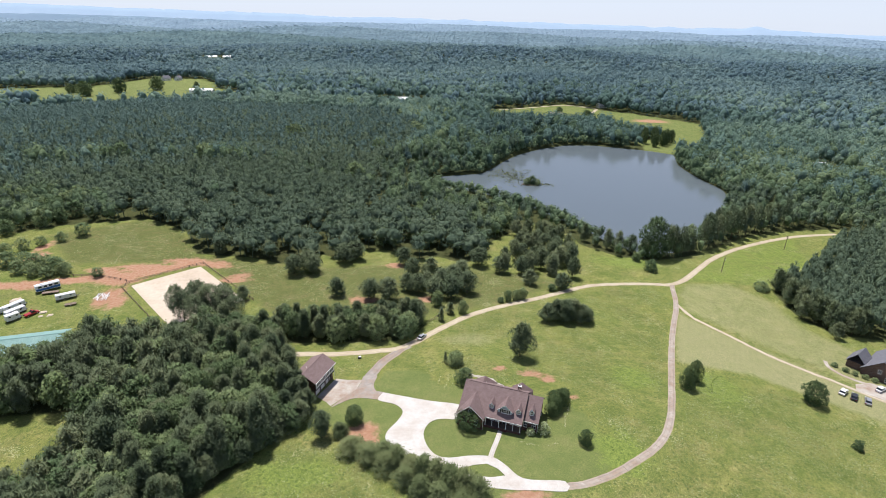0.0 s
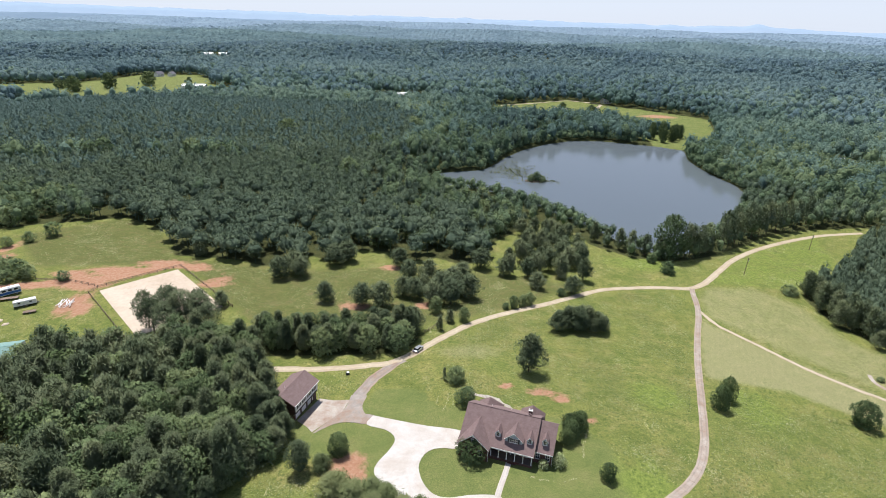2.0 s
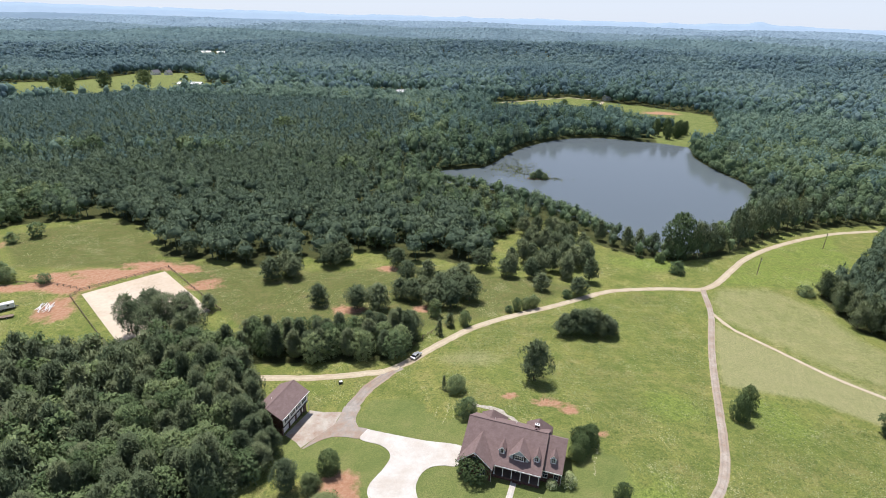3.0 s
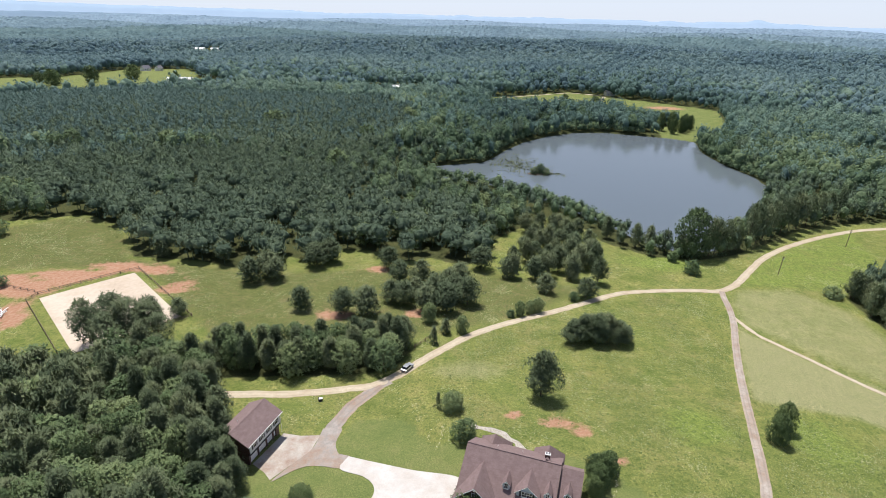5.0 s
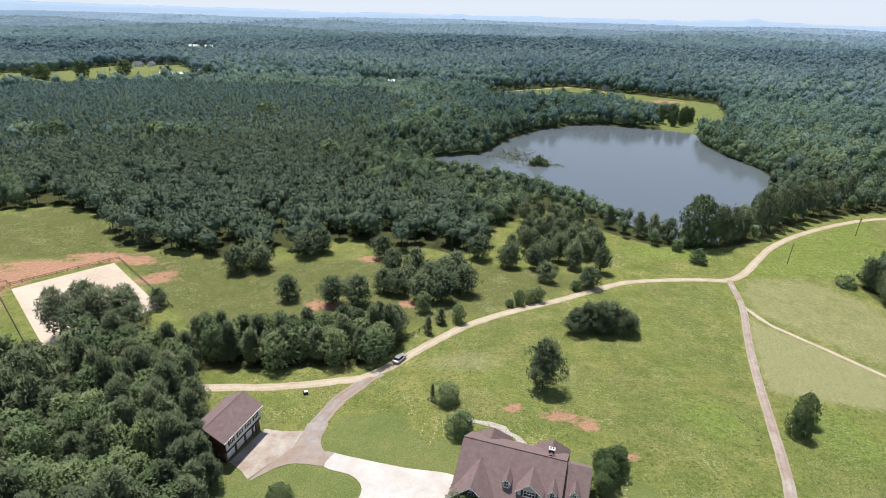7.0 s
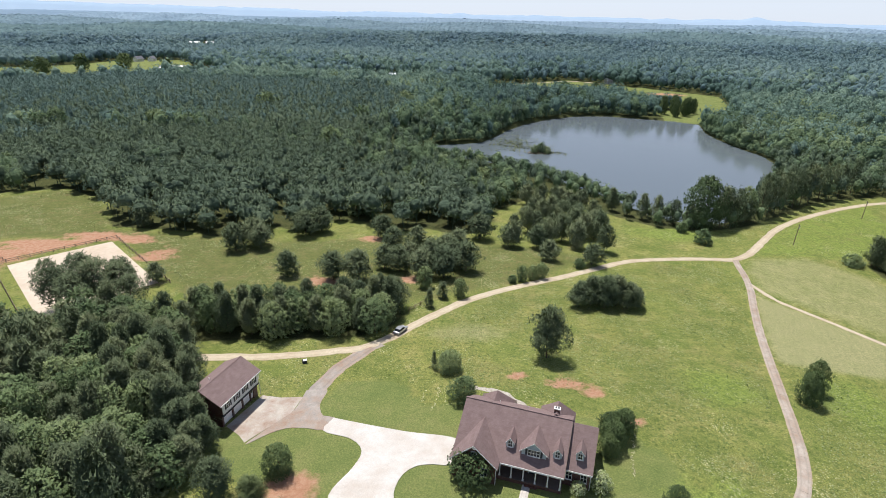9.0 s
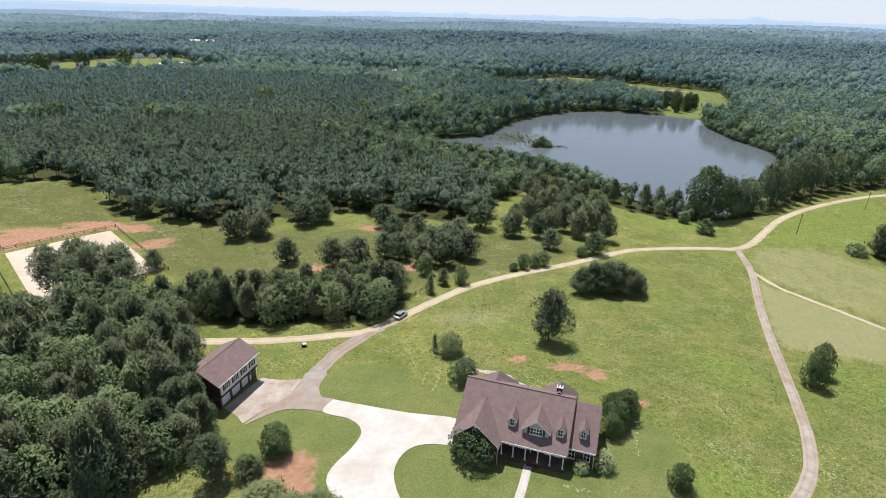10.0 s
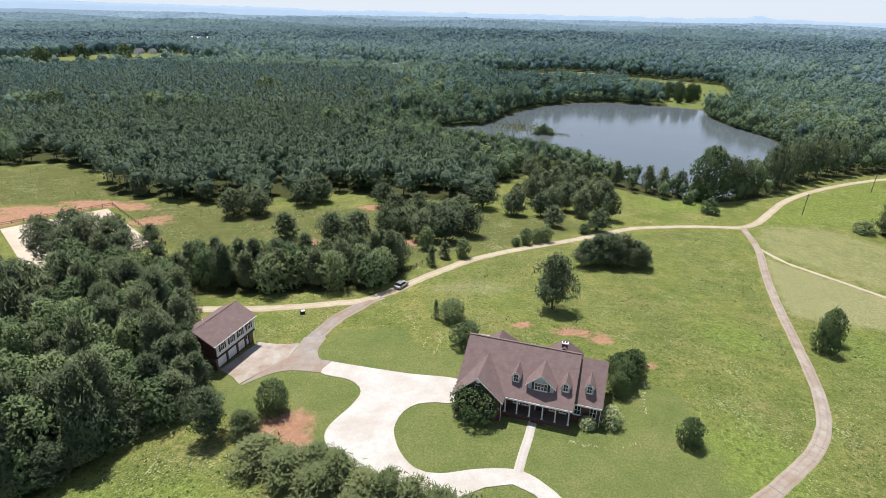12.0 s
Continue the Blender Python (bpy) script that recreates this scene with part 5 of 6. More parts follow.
# the grove and the loose pines of the pasture
for x, y in scatter(GROVE, 7.6, RNG, 0.5):
    tree("field_pine", x, y, RNG.uniform(6.0, 10.5), RNG.uniform(6.2, 9.2), "rounded green pine in the pasture grove", "pasture pines", True)
for x, y, h, w in ((-42, 209, 7.5, 6.5), (-27.5, 206, 8.5, 7), (-20, 206, 9, 8), (-11, 233, 8, 6.5), (-8, 214, 8, 6.5), (-13, 216, 7.5, 6), (-1, 209, 8.5, 7), (6, 209, 9.5, 8), (13, 215, 9, 8), (7, 226, 8, 7), (-3, 233, 8.5, 7), (11, 231, 8.5, 7), (20, 248, 9, 8), (-16, 247, 8, 7),
                   (-65, 230, 9, 8), (-60, 236, 9.5, 8), (-57, 232, 8.5, 6.5), (-45, 247, 9, 8.5), (-40, 252, 9, 8), (30, 241, 7.5, 6.5), (42, 228, 6.5, 6), (56, 224, 7, 6.5), (55, 240, 5, 4.5), (64, 238, 10, 5.5), (2, 218, 9, 8), (-5, 220, 7, 6), (9, 220, 8.5, 7),
                   (-82, 226 + 23, 8, 6), (-106, 250, 7, 5.5), (-80, 204, 5.5, 5)):
    tree("field_pine", x, y, h * 1.05, w * 1.38, "rounded green pine standing in the pasture", "pasture pines", True)
# light green trees along the edge of the woods
for edge, gap, low, high in (([(-285, 268), (-232, 258), (-208, 288), (-190, 300), (-205, 325), (-270, 335)], 11.5, 8, 12), ([(-40, 268), (0, 262), (28, 290), (52, 318), (44, 345), (10, 360), (-25, 330)], 13.0, 7, 10)):
    for x, y in scatter(edge, gap, RNG):
        tree("broadleaf", x, y, RNG.uniform(low, high), RNG.uniform(7, 10), "light green leafy tree at the edge of the pine woods", "trees at the edge of the woods", True)
for x, y in ((-132, 514), (-137, 517), (-184, 430), (-52, 470), (-250, 415), (-242, 420), (-60, 388), (-25, 560), (-160, 424)):
    tree("broadleaf", x, y, RNG.uniform(14, 17), RNG.uniform(13, 16), "light green tree standing out of the pine plantation", "trees in the plantation", True)
# the clump and the single trees of the meadow
for x, y, h in ((44, 189.5, 8.5), (47.5, 191, 10), (51, 189.5, 10.5), (54.5, 191, 10.5), (57.5, 189.5, 9), (49, 193, 9), (53, 193.5, 9.5), (59.5, 191.5, 6)):
    tree("field_pine", x - 0.6, y, h * 0.86, RNG.uniform(7.6, 9.2), "close dark pine in the clump on the meadow", "clump on the meadow")
tree("field_pine", 28.8, 160, 12.6, 10.4, "broad old pine alone on the meadow", "meadow trees")
tree("dark_tree", 80.6, 146.6, 7.6, 5.0, "dense dark green tree beside the meadow drive", "meadow trees")
tree("dark_tree", 84.8, 151.4, 7.6, 4.8, "dense dark green tree beside the meadow drive", "meadow trees")
tree("garden_tree", 6.6, 154, 4.6, 5.6, "small bushy tree on the lawn's edge")
tree("cedar", 3.4, 155, 4.2, 1.9, "slim dark young cedar beside a small tree")
tree("garden_tree", 9.2, 143, 5.2, 5.6, "small leafy tree behind the house corner")
for x, y, h, w in ((34.6, 129.8, 5.4, 4.6), (36.8, 132.6, 5.6, 4.8), (33.2, 127.6, 4.2, 3.4), (35.0, 133.4, 4.5, 4.0), (38.2, 134.6, 4.6, 3.6)):
    tree("dark_tree", x, y, h, w, "leafy green tree beside the brick house", "trees beside the house")
tree("dark_tree", 9.6, 122.2, 5.9, 7.2, "broad dark green tree before the front gable")
tree("flowering_bush", 29.8, 119.9, 3.4, 3.4, "big bush covered in cream-white blossom")
tree("flowering_bush", 26.2, 119.2, 2.0, 2.6, "cream-flowering bush at the porch's end")
tree("dark_tree", 40.3, 116.0, 4.6, 3.7, "round young tree alone on the lawn")
tree("dark_tree", -22, 124, 5.8, 5.2, "dense dark green tree on the grass by the drive")
tree("field_pine", -30, 118.5, 8.5, 7.0, "bushy pine at the wood's edge", "pines along the drive")
for x, y, h, w in ((-25.4, 119.5, 5.0, 3.8), (-21, 112.5, 5.6, 5.8), (-15.8, 109.4, 6.6, 5.5), (-12.3, 110.0, 6.6, 5.2), (-9.0, 107.6, 7.6, 5.4), (-11.5, 106.0, 6.8, 5.2), (-5.4, 104.6, 7.2, 5.2), (-2.3, 103.0, 9.0, 5.6), (0.8, 101.6, 9.0, 5.2),
                   (4.2, 100.0, 9.2, 5.4), (7.2, 98.4, 9.4, 5.2), (10.6, 97.2, 8.0, 5.0), (-6.5, 101.5, 6.4, 5), (-2.5, 98.5, 6.4, 5), (2, 96.5, 6.4, 5), (7, 94.5, 6, 5)):
    tree("young_pine", x, y, h * 0.74, w * 1.5, "bushy young pine in the row beside the drive", "pines along the drive")
for x, y, h, w in ((2, 187, 5.6, 3.4), (5.5, 193, 5, 4.2)):
    tree("cedar", x, y, h, w, "dark conical cedar beside the gravel lane", "trees along the lane")
for x, y, h, w in ((10.5, 194, 5.5, 4.0), (30, 207.5, 5.0, 3.4), (33.5, 209.2, 4.6, 3.4), (36.5, 210.6, 5.0, 4.2), (51, 221, 3.2, 4), (27, 206, 2.4, 3), (0.5, 201, 6.5, 5)):
    tree("garden_tree", x, y, h, w, "small light green tree along the gravel lane", "trees along the lane", True)
tree("bush", 106, 251, 5.6, 7.2, "large round bush in the field by the lake")
tree("bush", 103, 263.5, 4.6, 5.0, "dark round bush near the lake")
tree("bush", 152.5, 233.5, 4.0, 7.5, "spreading bush at the pine block's corner")
tree("field_pine", 159, 190, 7.0, 6.0, "small pine before the planted block")
tree("dark_tree", 120.5, 144.5, 7.5, 7.5, "round dark tree beside the neighbour's drive")
tree("bush", 120, 123, 3.0, 3.2, "small round bush on the grass")
for x, y, h, w in ((-196, 231, 7, 8), (-189, 232, 6.5, 8), (-182, 230, 6.5, 8), (-176, 228, 7, 8), (-170, 226, 7, 8), (-165, 223, 6, 7), (-186, 224, 6, 7), (-178, 222, 6, 7), (-171, 220, 5, 6), (-150, 222, 4, 5.5)):
    tree("broadleaf", x, y, h, w, "bushy green tree in the hedge above the yard", "hedge above the yard", True)
for x, y, h, w in ((-206, 244, 6, 6), (-202, 250, 6.5, 6), (-197, 256, 5, 5), (-191, 262, 5, 5.5), (-185, 270, 7, 7.5), (-212, 238, 6, 7)):
    tree("broadleaf", x, y, h, w, "bushy green tree along the field boundary", "field boundary trees", True)
# trees on the near shore of the lake
for x, y in ((82, 290), (87, 284), (92, 279), (97, 276), (103, 273), (109, 270.5), (128, 274), (138, 279), (133, 277)):
    tree("pine", x, y, RNG.uniform(9, 12), RNG.uniform(5.5, 7), "dark pine on the near lake shore", "trees on the near shore", True)
tree("dark_tree", 114.5, 271, 21, 16, "tall broad tree on the near lake shore", "trees on the near shore")
tree("broadleaf", 137, 281, 15, 8, "tall light green tree on the near lake shore", "trees on the near shore")
for x, y, h in ((122, 271, 17), (125, 273, 16), (131, 276, 15), (146, 284, 17), (151, 287, 18), (157, 292, 17), (163, 296, 18), (170, 300, 18), (176, 304, 17), (183, 309, 18), (190, 312, 17), (197, 315, 17), (152, 294, 17), (162, 303, 17), (173, 310, 17), (186, 317, 17), (205, 320, 16), (214, 324, 17)):
    tree("tall_pine", x, y, h, RNG.uniform(6.0, 8.0), "tall bare-stemmed pine on the lake shore", "trees on the near shore", True)

# ---------------------------------------------------------------- woodland, far off


def lumpy_heart(rng, fine, lobes, low, cut, taper=0.0):
    """The body of a crown, 1 wide and 1 high: a ball with the bulges of its boughs, open below. Triangles and their corners' normals."""
    bm = bmesh.new()
    bmesh.ops.create_icosphere(bm, subdivisions=fine, radius=1.0)
    ways = unit(rng.normal(0, 1, (lobes, 3)) + np.array([0, 0, 0.55]))
    rise = rng.uniform(0.16, 0.42, lobes)
    for f in [f for f in bm.faces if f.calc_center_median().z < cut]:
        bm.faces.remove(f)
    for v in [v for v in bm.verts if not v.link_faces]:
        bm.verts.remove(v)
    for v in bm.verts:
        d = np.array(v.co)
        r = 0.70 + np.max(rise * np.exp(-(1 - ways @ d) / 0.10)) + rng.uniform(-0.07, 0.07)
        f = (d[2] * r + 1) / 2
        wide = 0.5 * r * (1 - taper * f)
        v.co = Vector((d[0] * wide, d[1] * wide, low + (1 - low) * f))
    bm.normal_update()
    tris = np.array([[v.co[:] for v in f.verts] for f in bm.faces])
    ways = np.array([[v.normal[:] for v in f.verts] for f in bm.faces])
    bm.free()
    return tris, ways


def faced(tris, out, soft):
    """Loose triangles turned outwards: the triangles and their corners' normals."""
    flat = np.cross(tris[:, 1] - tris[:, 0], tris[:, 2] - tris[:, 0])
    turn = (flat * out).sum(-1) < 0
    tris = np.where(turn[:, None, None], tris[:, [0, 2, 1]], tris)
    flat = np.where(turn[:, None], -flat, flat)
    return tris, np.repeat(unit(unit(flat) * (1 - soft) + out * soft)[:, None], 3, 1)


def wood_tree(kind, level, seed):
    """A whole tree for the woods, 1 high and 1 wide; level 0 is the nearest, 3 the farthest."""
    rng = np.random.default_rng(seed)
    if kind == "pine":
        low = (0.34, 0.36, 0.3, 0.3)[level]
        tris, ways = lumpy_heart(rng, 2 if level < 1 else 1, 7, low, -0.55, 0.18)
        tris = (tris - np.array([0, 0, 0.62])) * np.array([0.80, 0.80, 0.84]) + np.array([0, 0, 0.60])
        count = (46, 15, 6, 3)[level]
        pts, out = crown_points(count, rng, 1.0, 0.5, low, "pine", 11, 0.0)
        tuft, out = tufts(pts, unit(out + np.array([0, 0, 0.4])), np.full(count, (0.115, 0.16, 0.22, 0.26)[level]), (4, 3, 2, 2)[level], 0.6, 0.42, rng, 1.3)
        loose = faced(tuft, out, 0.6)
    else:
        low = (0.06, 0.06, 0.03, 0.10)[level]
        tris, ways = lumpy_heart(rng, (2, 2, 1, 1)[level], (12, 12, 6, 6)[level], low, (-0.8, -0.8, -0.8, -0.5)[level], 0.12)
        tris = (tris - np.array([0, 0, 0.5])) * (np.array([0.70, 0.70, 0.84]) if level < 2 else np.array([0.84, 0.84, 0.92])) + np.array([0, 0, 0.49])
        count = (170, 62, 14, 8)[level]
        pts, out = crown_points(count, rng, 1.0, 0.5, low, "round", (18, 14, 9, 7)[level], 0.0)
        leaf, out = leaves(pts, out, np.full(count, (0.080, 0.118, 0.18, 0.22)[level]), 1, 0.55, rng)
        loose = faced(leaf, out, 0.55)
    shade = np.concatenate([np.zeros(len(tris)), rng.normal(0.04, 0.16, len(loose[0]))])
    tris, ways = np.concatenate([tris, loose[0]]), np.concatenate([ways, loose[1]])
    if level == 0:
        stem = np.array([[(0.022, 0, 0), (-0.011, 0.02, 0), (0, 0, 0.6)], [(-0.011, 0.02, 0), (-0.011, -0.02, 0), (0, 0, 0.6)], [(-0.011, -0.02, 0), (0.022, 0, 0), (0, 0, 0.6)]])
        tris, ways = np.concatenate([tris, stem]), np.concatenate([ways, np.repeat(np.array([[0.7, 0.7, 0.0], [-1, 0, 0], [0.7, -0.7, 0]])[:, None], 3, 1)])
        shade = np.concatenate([shade, np.zeros(3)])
    return tris, ways, shade


def species_tree(kind, seed, detail):
    """A crown of one of the species, 1 high and 1 wide."""
    spec = SPECIES[kind]
    tris, out = crown_tris(kind, seed, detail)
    return *faced(tris / np.array([2 * spec[1], 2 * spec[1], spec[0]]), out, 0.5), np.zeros(len(tris))


def wood(name, places, heights, widths, kind, level, mat, label, mood=0.0, crowns="", detail=0.3):
    """Many trees as one mesh, of few triangles each or with the crowns of one of the species."""
    kinds = 10
    variants = [species_tree(crowns, 800 + k, detail) if crowns else wood_tree(kind, level, 500 + k) for k in range(kinds)]
    which = RNG.integers(0, kinds, len(places))
    tris, tints, ways = [], [], []
    z = ground(places[:, 0], places[:, 1])
    mood = np.broadcast_to(mood, len(places))
    for k in range(kinds):
        sel = np.where(which == k)[0]
        if not len(sel):
            continue
        base, way, shade = variants[k]
        a = RNG.uniform(0, 2 * math.pi, len(sel))
        ca, sa = np.cos(a)[:, None, None], np.sin(a)[:, None, None]
        w, h = widths[sel][:, None, None], heights[sel][:, None, None]
        x = (base[None, :, :, 0] * ca - base[None, :, :, 1] * sa) * w + places[sel, 0][:, None, None]
        y = (base[None, :, :, 0] * sa + base[None, :, :, 1] * ca) * w + places[sel, 1][:, None, None]
        zz = base[None, :, :, 2] * h + z[sel][:, None, None]
        tris.append(np.stack([x, y, zz], -1).reshape(-1, 3, 3))
        ways.append(np.stack([way[None, :, :, 0] * ca - way[None, :, :, 1] * sa, way[None, :, :, 0] * sa + way[None, :, :, 1] * ca, np.broadcast_to(way[None, :, :, 2], (len(sel), *way.shape[:2]))], -1).reshape(-1, 3, 3))
        tone = RNG.normal(0.5, 0.16 if kind == "pine" else 0.22, len(sel)) + mood[sel]
        tints.append(np.clip(tone[:, None] + shade[None], 0, 1).ravel())
    me = tri_mesh(name, np.concatenate(tris), mat, np.concatenate(tints), corners=np.concatenate(ways))
    tagged(new(name, me), label, "woods", kind="stuff")


PLANTATION = [(-520, 300), (-520, 560), (-447, 590), (-419, 621), (-381, 668), (-214, 657), (-66, 664), (-23, 590), (-22, 505), (-50, 425), (-30, 380), (5, 330), (30, 262), (-60, 235), (-125, 240), (-180, 295), (-230, 330)]
BROADLEAF_SPOTS = [[(-330, 250), (-230, 262), (-205, 290), (-185, 318), (-240, 335), (-330, 330)], [(-22, 420), (30, 440), (55, 500), (30, 560), (-20, 520), (-40, 440)], [(-60, 340), (60, 300), (75, 335), (30, 380), (-30, 400)]]


BELT = [(-360, 395), (-230, 424), (-180, 430), (-130, 422), (-70, 397), (-30, 372)]


def LAKE_Y(x):
    """The lake's near shore."""
    return np.interp(x, [0, 28, 54, 86, 112], [394, 384, 364, 318, 277])


def build_woods():
    cam_x, cam_y = 5.0, 30.0
    rows = []
    for spacing, near, far in ((5.3, 190, 420), (4.6, 420, 720), (10.2, 720, 1250), (14.2, 1250, 1950)):
        half = far * 0.95
        X, Y = np.meshgrid(np.arange(-half, half, spacing), np.arange(cam_y, cam_y + far, spacing * 0.87))
        X[1::2] += spacing / 2
        X, Y = X.ravel() + RNG.uniform(-0.4, 0.4, X.size) * spacing, Y.ravel() + RNG.uniform(-0.4, 0.4, Y.size) * spacing
        r = np.hypot(X - cam_x, Y - cam_y)
        wide = np.abs(np.arctan2(X - cam_x, Y - cam_y)) < radians(47 if near < 700 else 42)
        keep = (r >= near) & (r < far) & wide & (poly_distance(LAKE, X, Y) < -2.5) & (poly_distance(OPEN_LAND, X, Y) < 0)
        for f in FAR_FIELDS:
            keep &= poly_distance(f, X, Y) < 0
        X, Y, r = X[keep], Y[keep], r[keep]
        planted = poly_distance(PLANTATION, X, Y) > 0
        belt = line_distance(BELT, X, Y)
        planted &= (belt > 11) | (RNG.uniform(0, 1, X.size) < 0.45)
        for s in BROADLEAF_SPOTS:
            planted &= (poly_distance(s, X, Y) < 0) | (RNG.uniform(0, 1, X.size) < 0.35)
        patch = np.array([noise.noise((x * 0.008, y * 0.008, 4.0)) for x, y in zip(X, Y)])
        pine = np.where(planted, RNG.uniform(0, 1, X.size) < 0.97, RNG.uniform(0, 1, X.size) < np.where(X > 190, 0.5, 0.25) * (near == 190) + 0.04 + 0.35 * np.clip(patch, 0, 1))
        front = planted & (poly_distance(OPEN_LAND, X, Y) > -62)
        lone = ~pine & (near == 190) & (X < 20) & (X > -180) & (poly_distance(OPEN_LAND, X, Y) > -9)
        thin = pine & (~front | (RNG.uniform(0, 1, X.size) < 0.55)) | ~pine & (RNG.uniform(0, 1, X.size) < {190: 0.52, 420: 0.46}.get(near, 1.0))
        broad_patch = np.array([noise.noise((x * 0.0031, y * 0.0031, 14.0)) for x, y in zip(X, Y)])
        thin &= ~lone
        rows.append((np.stack([X, Y], 1)[thin], r[thin], planted[thin], pine[thin], near, patch[thin], broad_patch[thin], front[thin]))
    words = {190: "near", 420: "middle", 720: "far", 1250: "distant"}
    for (P, r, planted, pine, near, patch, broad_patch, front), level in zip(rows, range(4)):
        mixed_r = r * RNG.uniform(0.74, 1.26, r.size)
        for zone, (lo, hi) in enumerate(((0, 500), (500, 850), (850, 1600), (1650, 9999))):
            for is_pine in (True, False):
                sel = (pine == is_pine) & (mixed_r >= lo) & (mixed_r < hi)
                n = int(sel.sum())
                if not n:
                    continue
                h = np.where(planted[sel], RNG.uniform(9.6, 13.0, n), RNG.uniform(8, 13, n) if near < 300 else RNG.uniform(9, 17, n) if near < 500 else RNG.uniform(11, 21, n))
                grow = {190: 1.0, 420: 1.0, 720: 1.15, 1250: 1.4}[near]
                shore = np.clip(1 - (LAKE_Y(P[sel, 0]) - P[sel, 1]) / 70, 0, 1) * (P[sel, 0] > 0) * (P[sel, 0] < 110) * (P[sel, 1] < LAKE_Y(P[sel, 0]))
                h = h * (1 - 0.42 * shore) * (1 + np.where(planted[sel], 0.12, 0.3) * np.array([noise.noise((x * 0.022, y * 0.022, 21.0)) for x, y in P[sel]]))
                w = h * (np.where(planted[sel], RNG.uniform(0.58, 0.76, n), RNG.uniform(0.50, 0.64, n)) if is_pine else RNG.uniform(0.62, 0.95, n)) * grow
                w = np.where(front[sel], h * RNG.uniform(0.82, 1.12, n), w)
                # farther zones take the leaf colours that have haze put in
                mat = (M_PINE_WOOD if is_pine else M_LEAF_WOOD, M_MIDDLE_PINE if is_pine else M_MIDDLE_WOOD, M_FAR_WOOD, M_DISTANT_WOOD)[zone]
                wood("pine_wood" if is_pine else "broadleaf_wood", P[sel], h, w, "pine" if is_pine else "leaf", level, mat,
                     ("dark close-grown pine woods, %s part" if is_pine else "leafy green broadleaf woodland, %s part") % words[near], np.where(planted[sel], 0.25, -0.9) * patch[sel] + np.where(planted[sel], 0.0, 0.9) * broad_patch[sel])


def build_canopy():
    """The closed, lumpy roof of the woods beyond."""
    # each belt's base colour holds more haze than the one before
    for near, far, mat, label in ((1850.0, 2450.0, M_CANOPY, "unbroken canopy of distant woods, blue haze put into its colour"), (2400.0, 3300.0, M_OUTER_CANOPY, "canopy of the outer woods, more blue haze put into its colour"), (3230.0, 4700.0, M_LAST_CANOPY, "canopy of the outermost woods, paled by haze in its colour")):
        rad = [near]
        while rad[-1] < far:
            rad.append(rad[-1] * 1.0052)
        ang = np.radians(np.linspace(-45, 45, 700))
        R, A = np.meshgrid(np.array(rad), ang, indexing="ij")
        R = R + RNG.uniform(-5, 5, R.shape)
        R[-1] += RNG.uniform(-60, 20, R.shape[1])
        X, Y = R * np.sin(A), R * np.cos(A)
        spread = [np.array([noise.noise((x * k, y * k, 9.0)) for x, y in zip(X.ravel(), Y.ravel())]).reshape(X.shape) for k in (0.03, 0.0026)]
        Z = ground(X, Y) + 8 + 9 * np.abs(spread[0]) + RNG.uniform(0, 6.0, R.shape) + 6 * spread[1]
        Z[0] -= 12
        n, m = X.shape
        idx = np.arange(n * m).reshape(n, m)
        q = np.stack([idx[:-1, :-1], idx[1:, :-1], idx[1:, 1:], idx[:-1, 1:]], -1).reshape(-1, 4)
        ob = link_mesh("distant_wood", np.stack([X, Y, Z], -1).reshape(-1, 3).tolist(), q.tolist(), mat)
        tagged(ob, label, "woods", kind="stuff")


def build_shore():
    """Low bushes that crowd the lake's banks."""
    line = smooth_line(LAKE + LAKE[:1], 3.2)
    P = []
    for a, b in zip(line, line[1:]):
        d = (b - a).normalized()
        for k in range(2):
            q = a + Vector((-d.y, d.x)) * float(RNG.uniform(1.5, 7.5)) + d * float(RNG.uniform(-2, 2))
            if q.x > 92 and q.y < 330 or 185 < q.x and 505 < q.y < 560:
                continue
            P.append((q.x, q.y))
    P = np.array(P)
    P = P[poly_distance(LAKE, P[:, 0], P[:, 1]) < -1.0]
    h = RNG.uniform(3.5, 8.0, len(P))
    wood("broadleaf_wood", P, h, h * RNG.uniform(0.9, 1.3, len(P)), "leaf", 1, M_LEAF_WOOD, "leafy green bushes crowding the lake's banks")


build_woods()
build_shore()
build_canopy()


def rest_of(name, places, share, low, high, wide, mat, kind, label, crowns, detail):
    P = np.array([p for p in places if share[0] <= noise.noise((p[0] * 0.9, p[1] * 0.9, 7.0)) < share[1]])
    h = RNG.uniform(low, high, len(P))
    wood(name, P, h, h * wide * RNG.uniform(0.85, 1.15, len(P)), kind, 0, mat, label, crowns=crowns, detail=detail)


rest_of("pine_wood", BLOCK_REST, (-9, 9), 10, 12.5, 0.56, M_PINE_WOOD, "pine", "close-grown dark pines, heart of the planted block", "", 1.0)
rest_of("pine_wood", WEST_REST, (-9, 0.1), 10, 14, 0.62, M_WEST_PINE, "pine", "dark pines deep in the wood by the garage", "pine", 0.4)
rest_of("broadleaf_wood", WEST_REST, (0.1, 9), 9, 13, 0.8, M_WEST_LEAF, "leaf", "leafy green trees deep in the wood by the garage", "broadleaf", 0.4)

# ---------------------------------------------------------------- vehicles, fences and other things


def wheel(parent, x, y, r=0.34, w=0.22):
    ty = part("wheel", cylinder(bmesh.new(), 0, 0, -w / 2, w / 2, r, r, 14), M_TYRE, parent, "black tyre")
    ty.matrix_local = pose(x, y, r, 90)
    part("rim", cylinder(bmesh.new(), 0, 0, -w / 2 - 0.01, w / 2 + 0.01, r * 0.58, r * 0.58, 10), M_SILVER, ty, "silver rim")


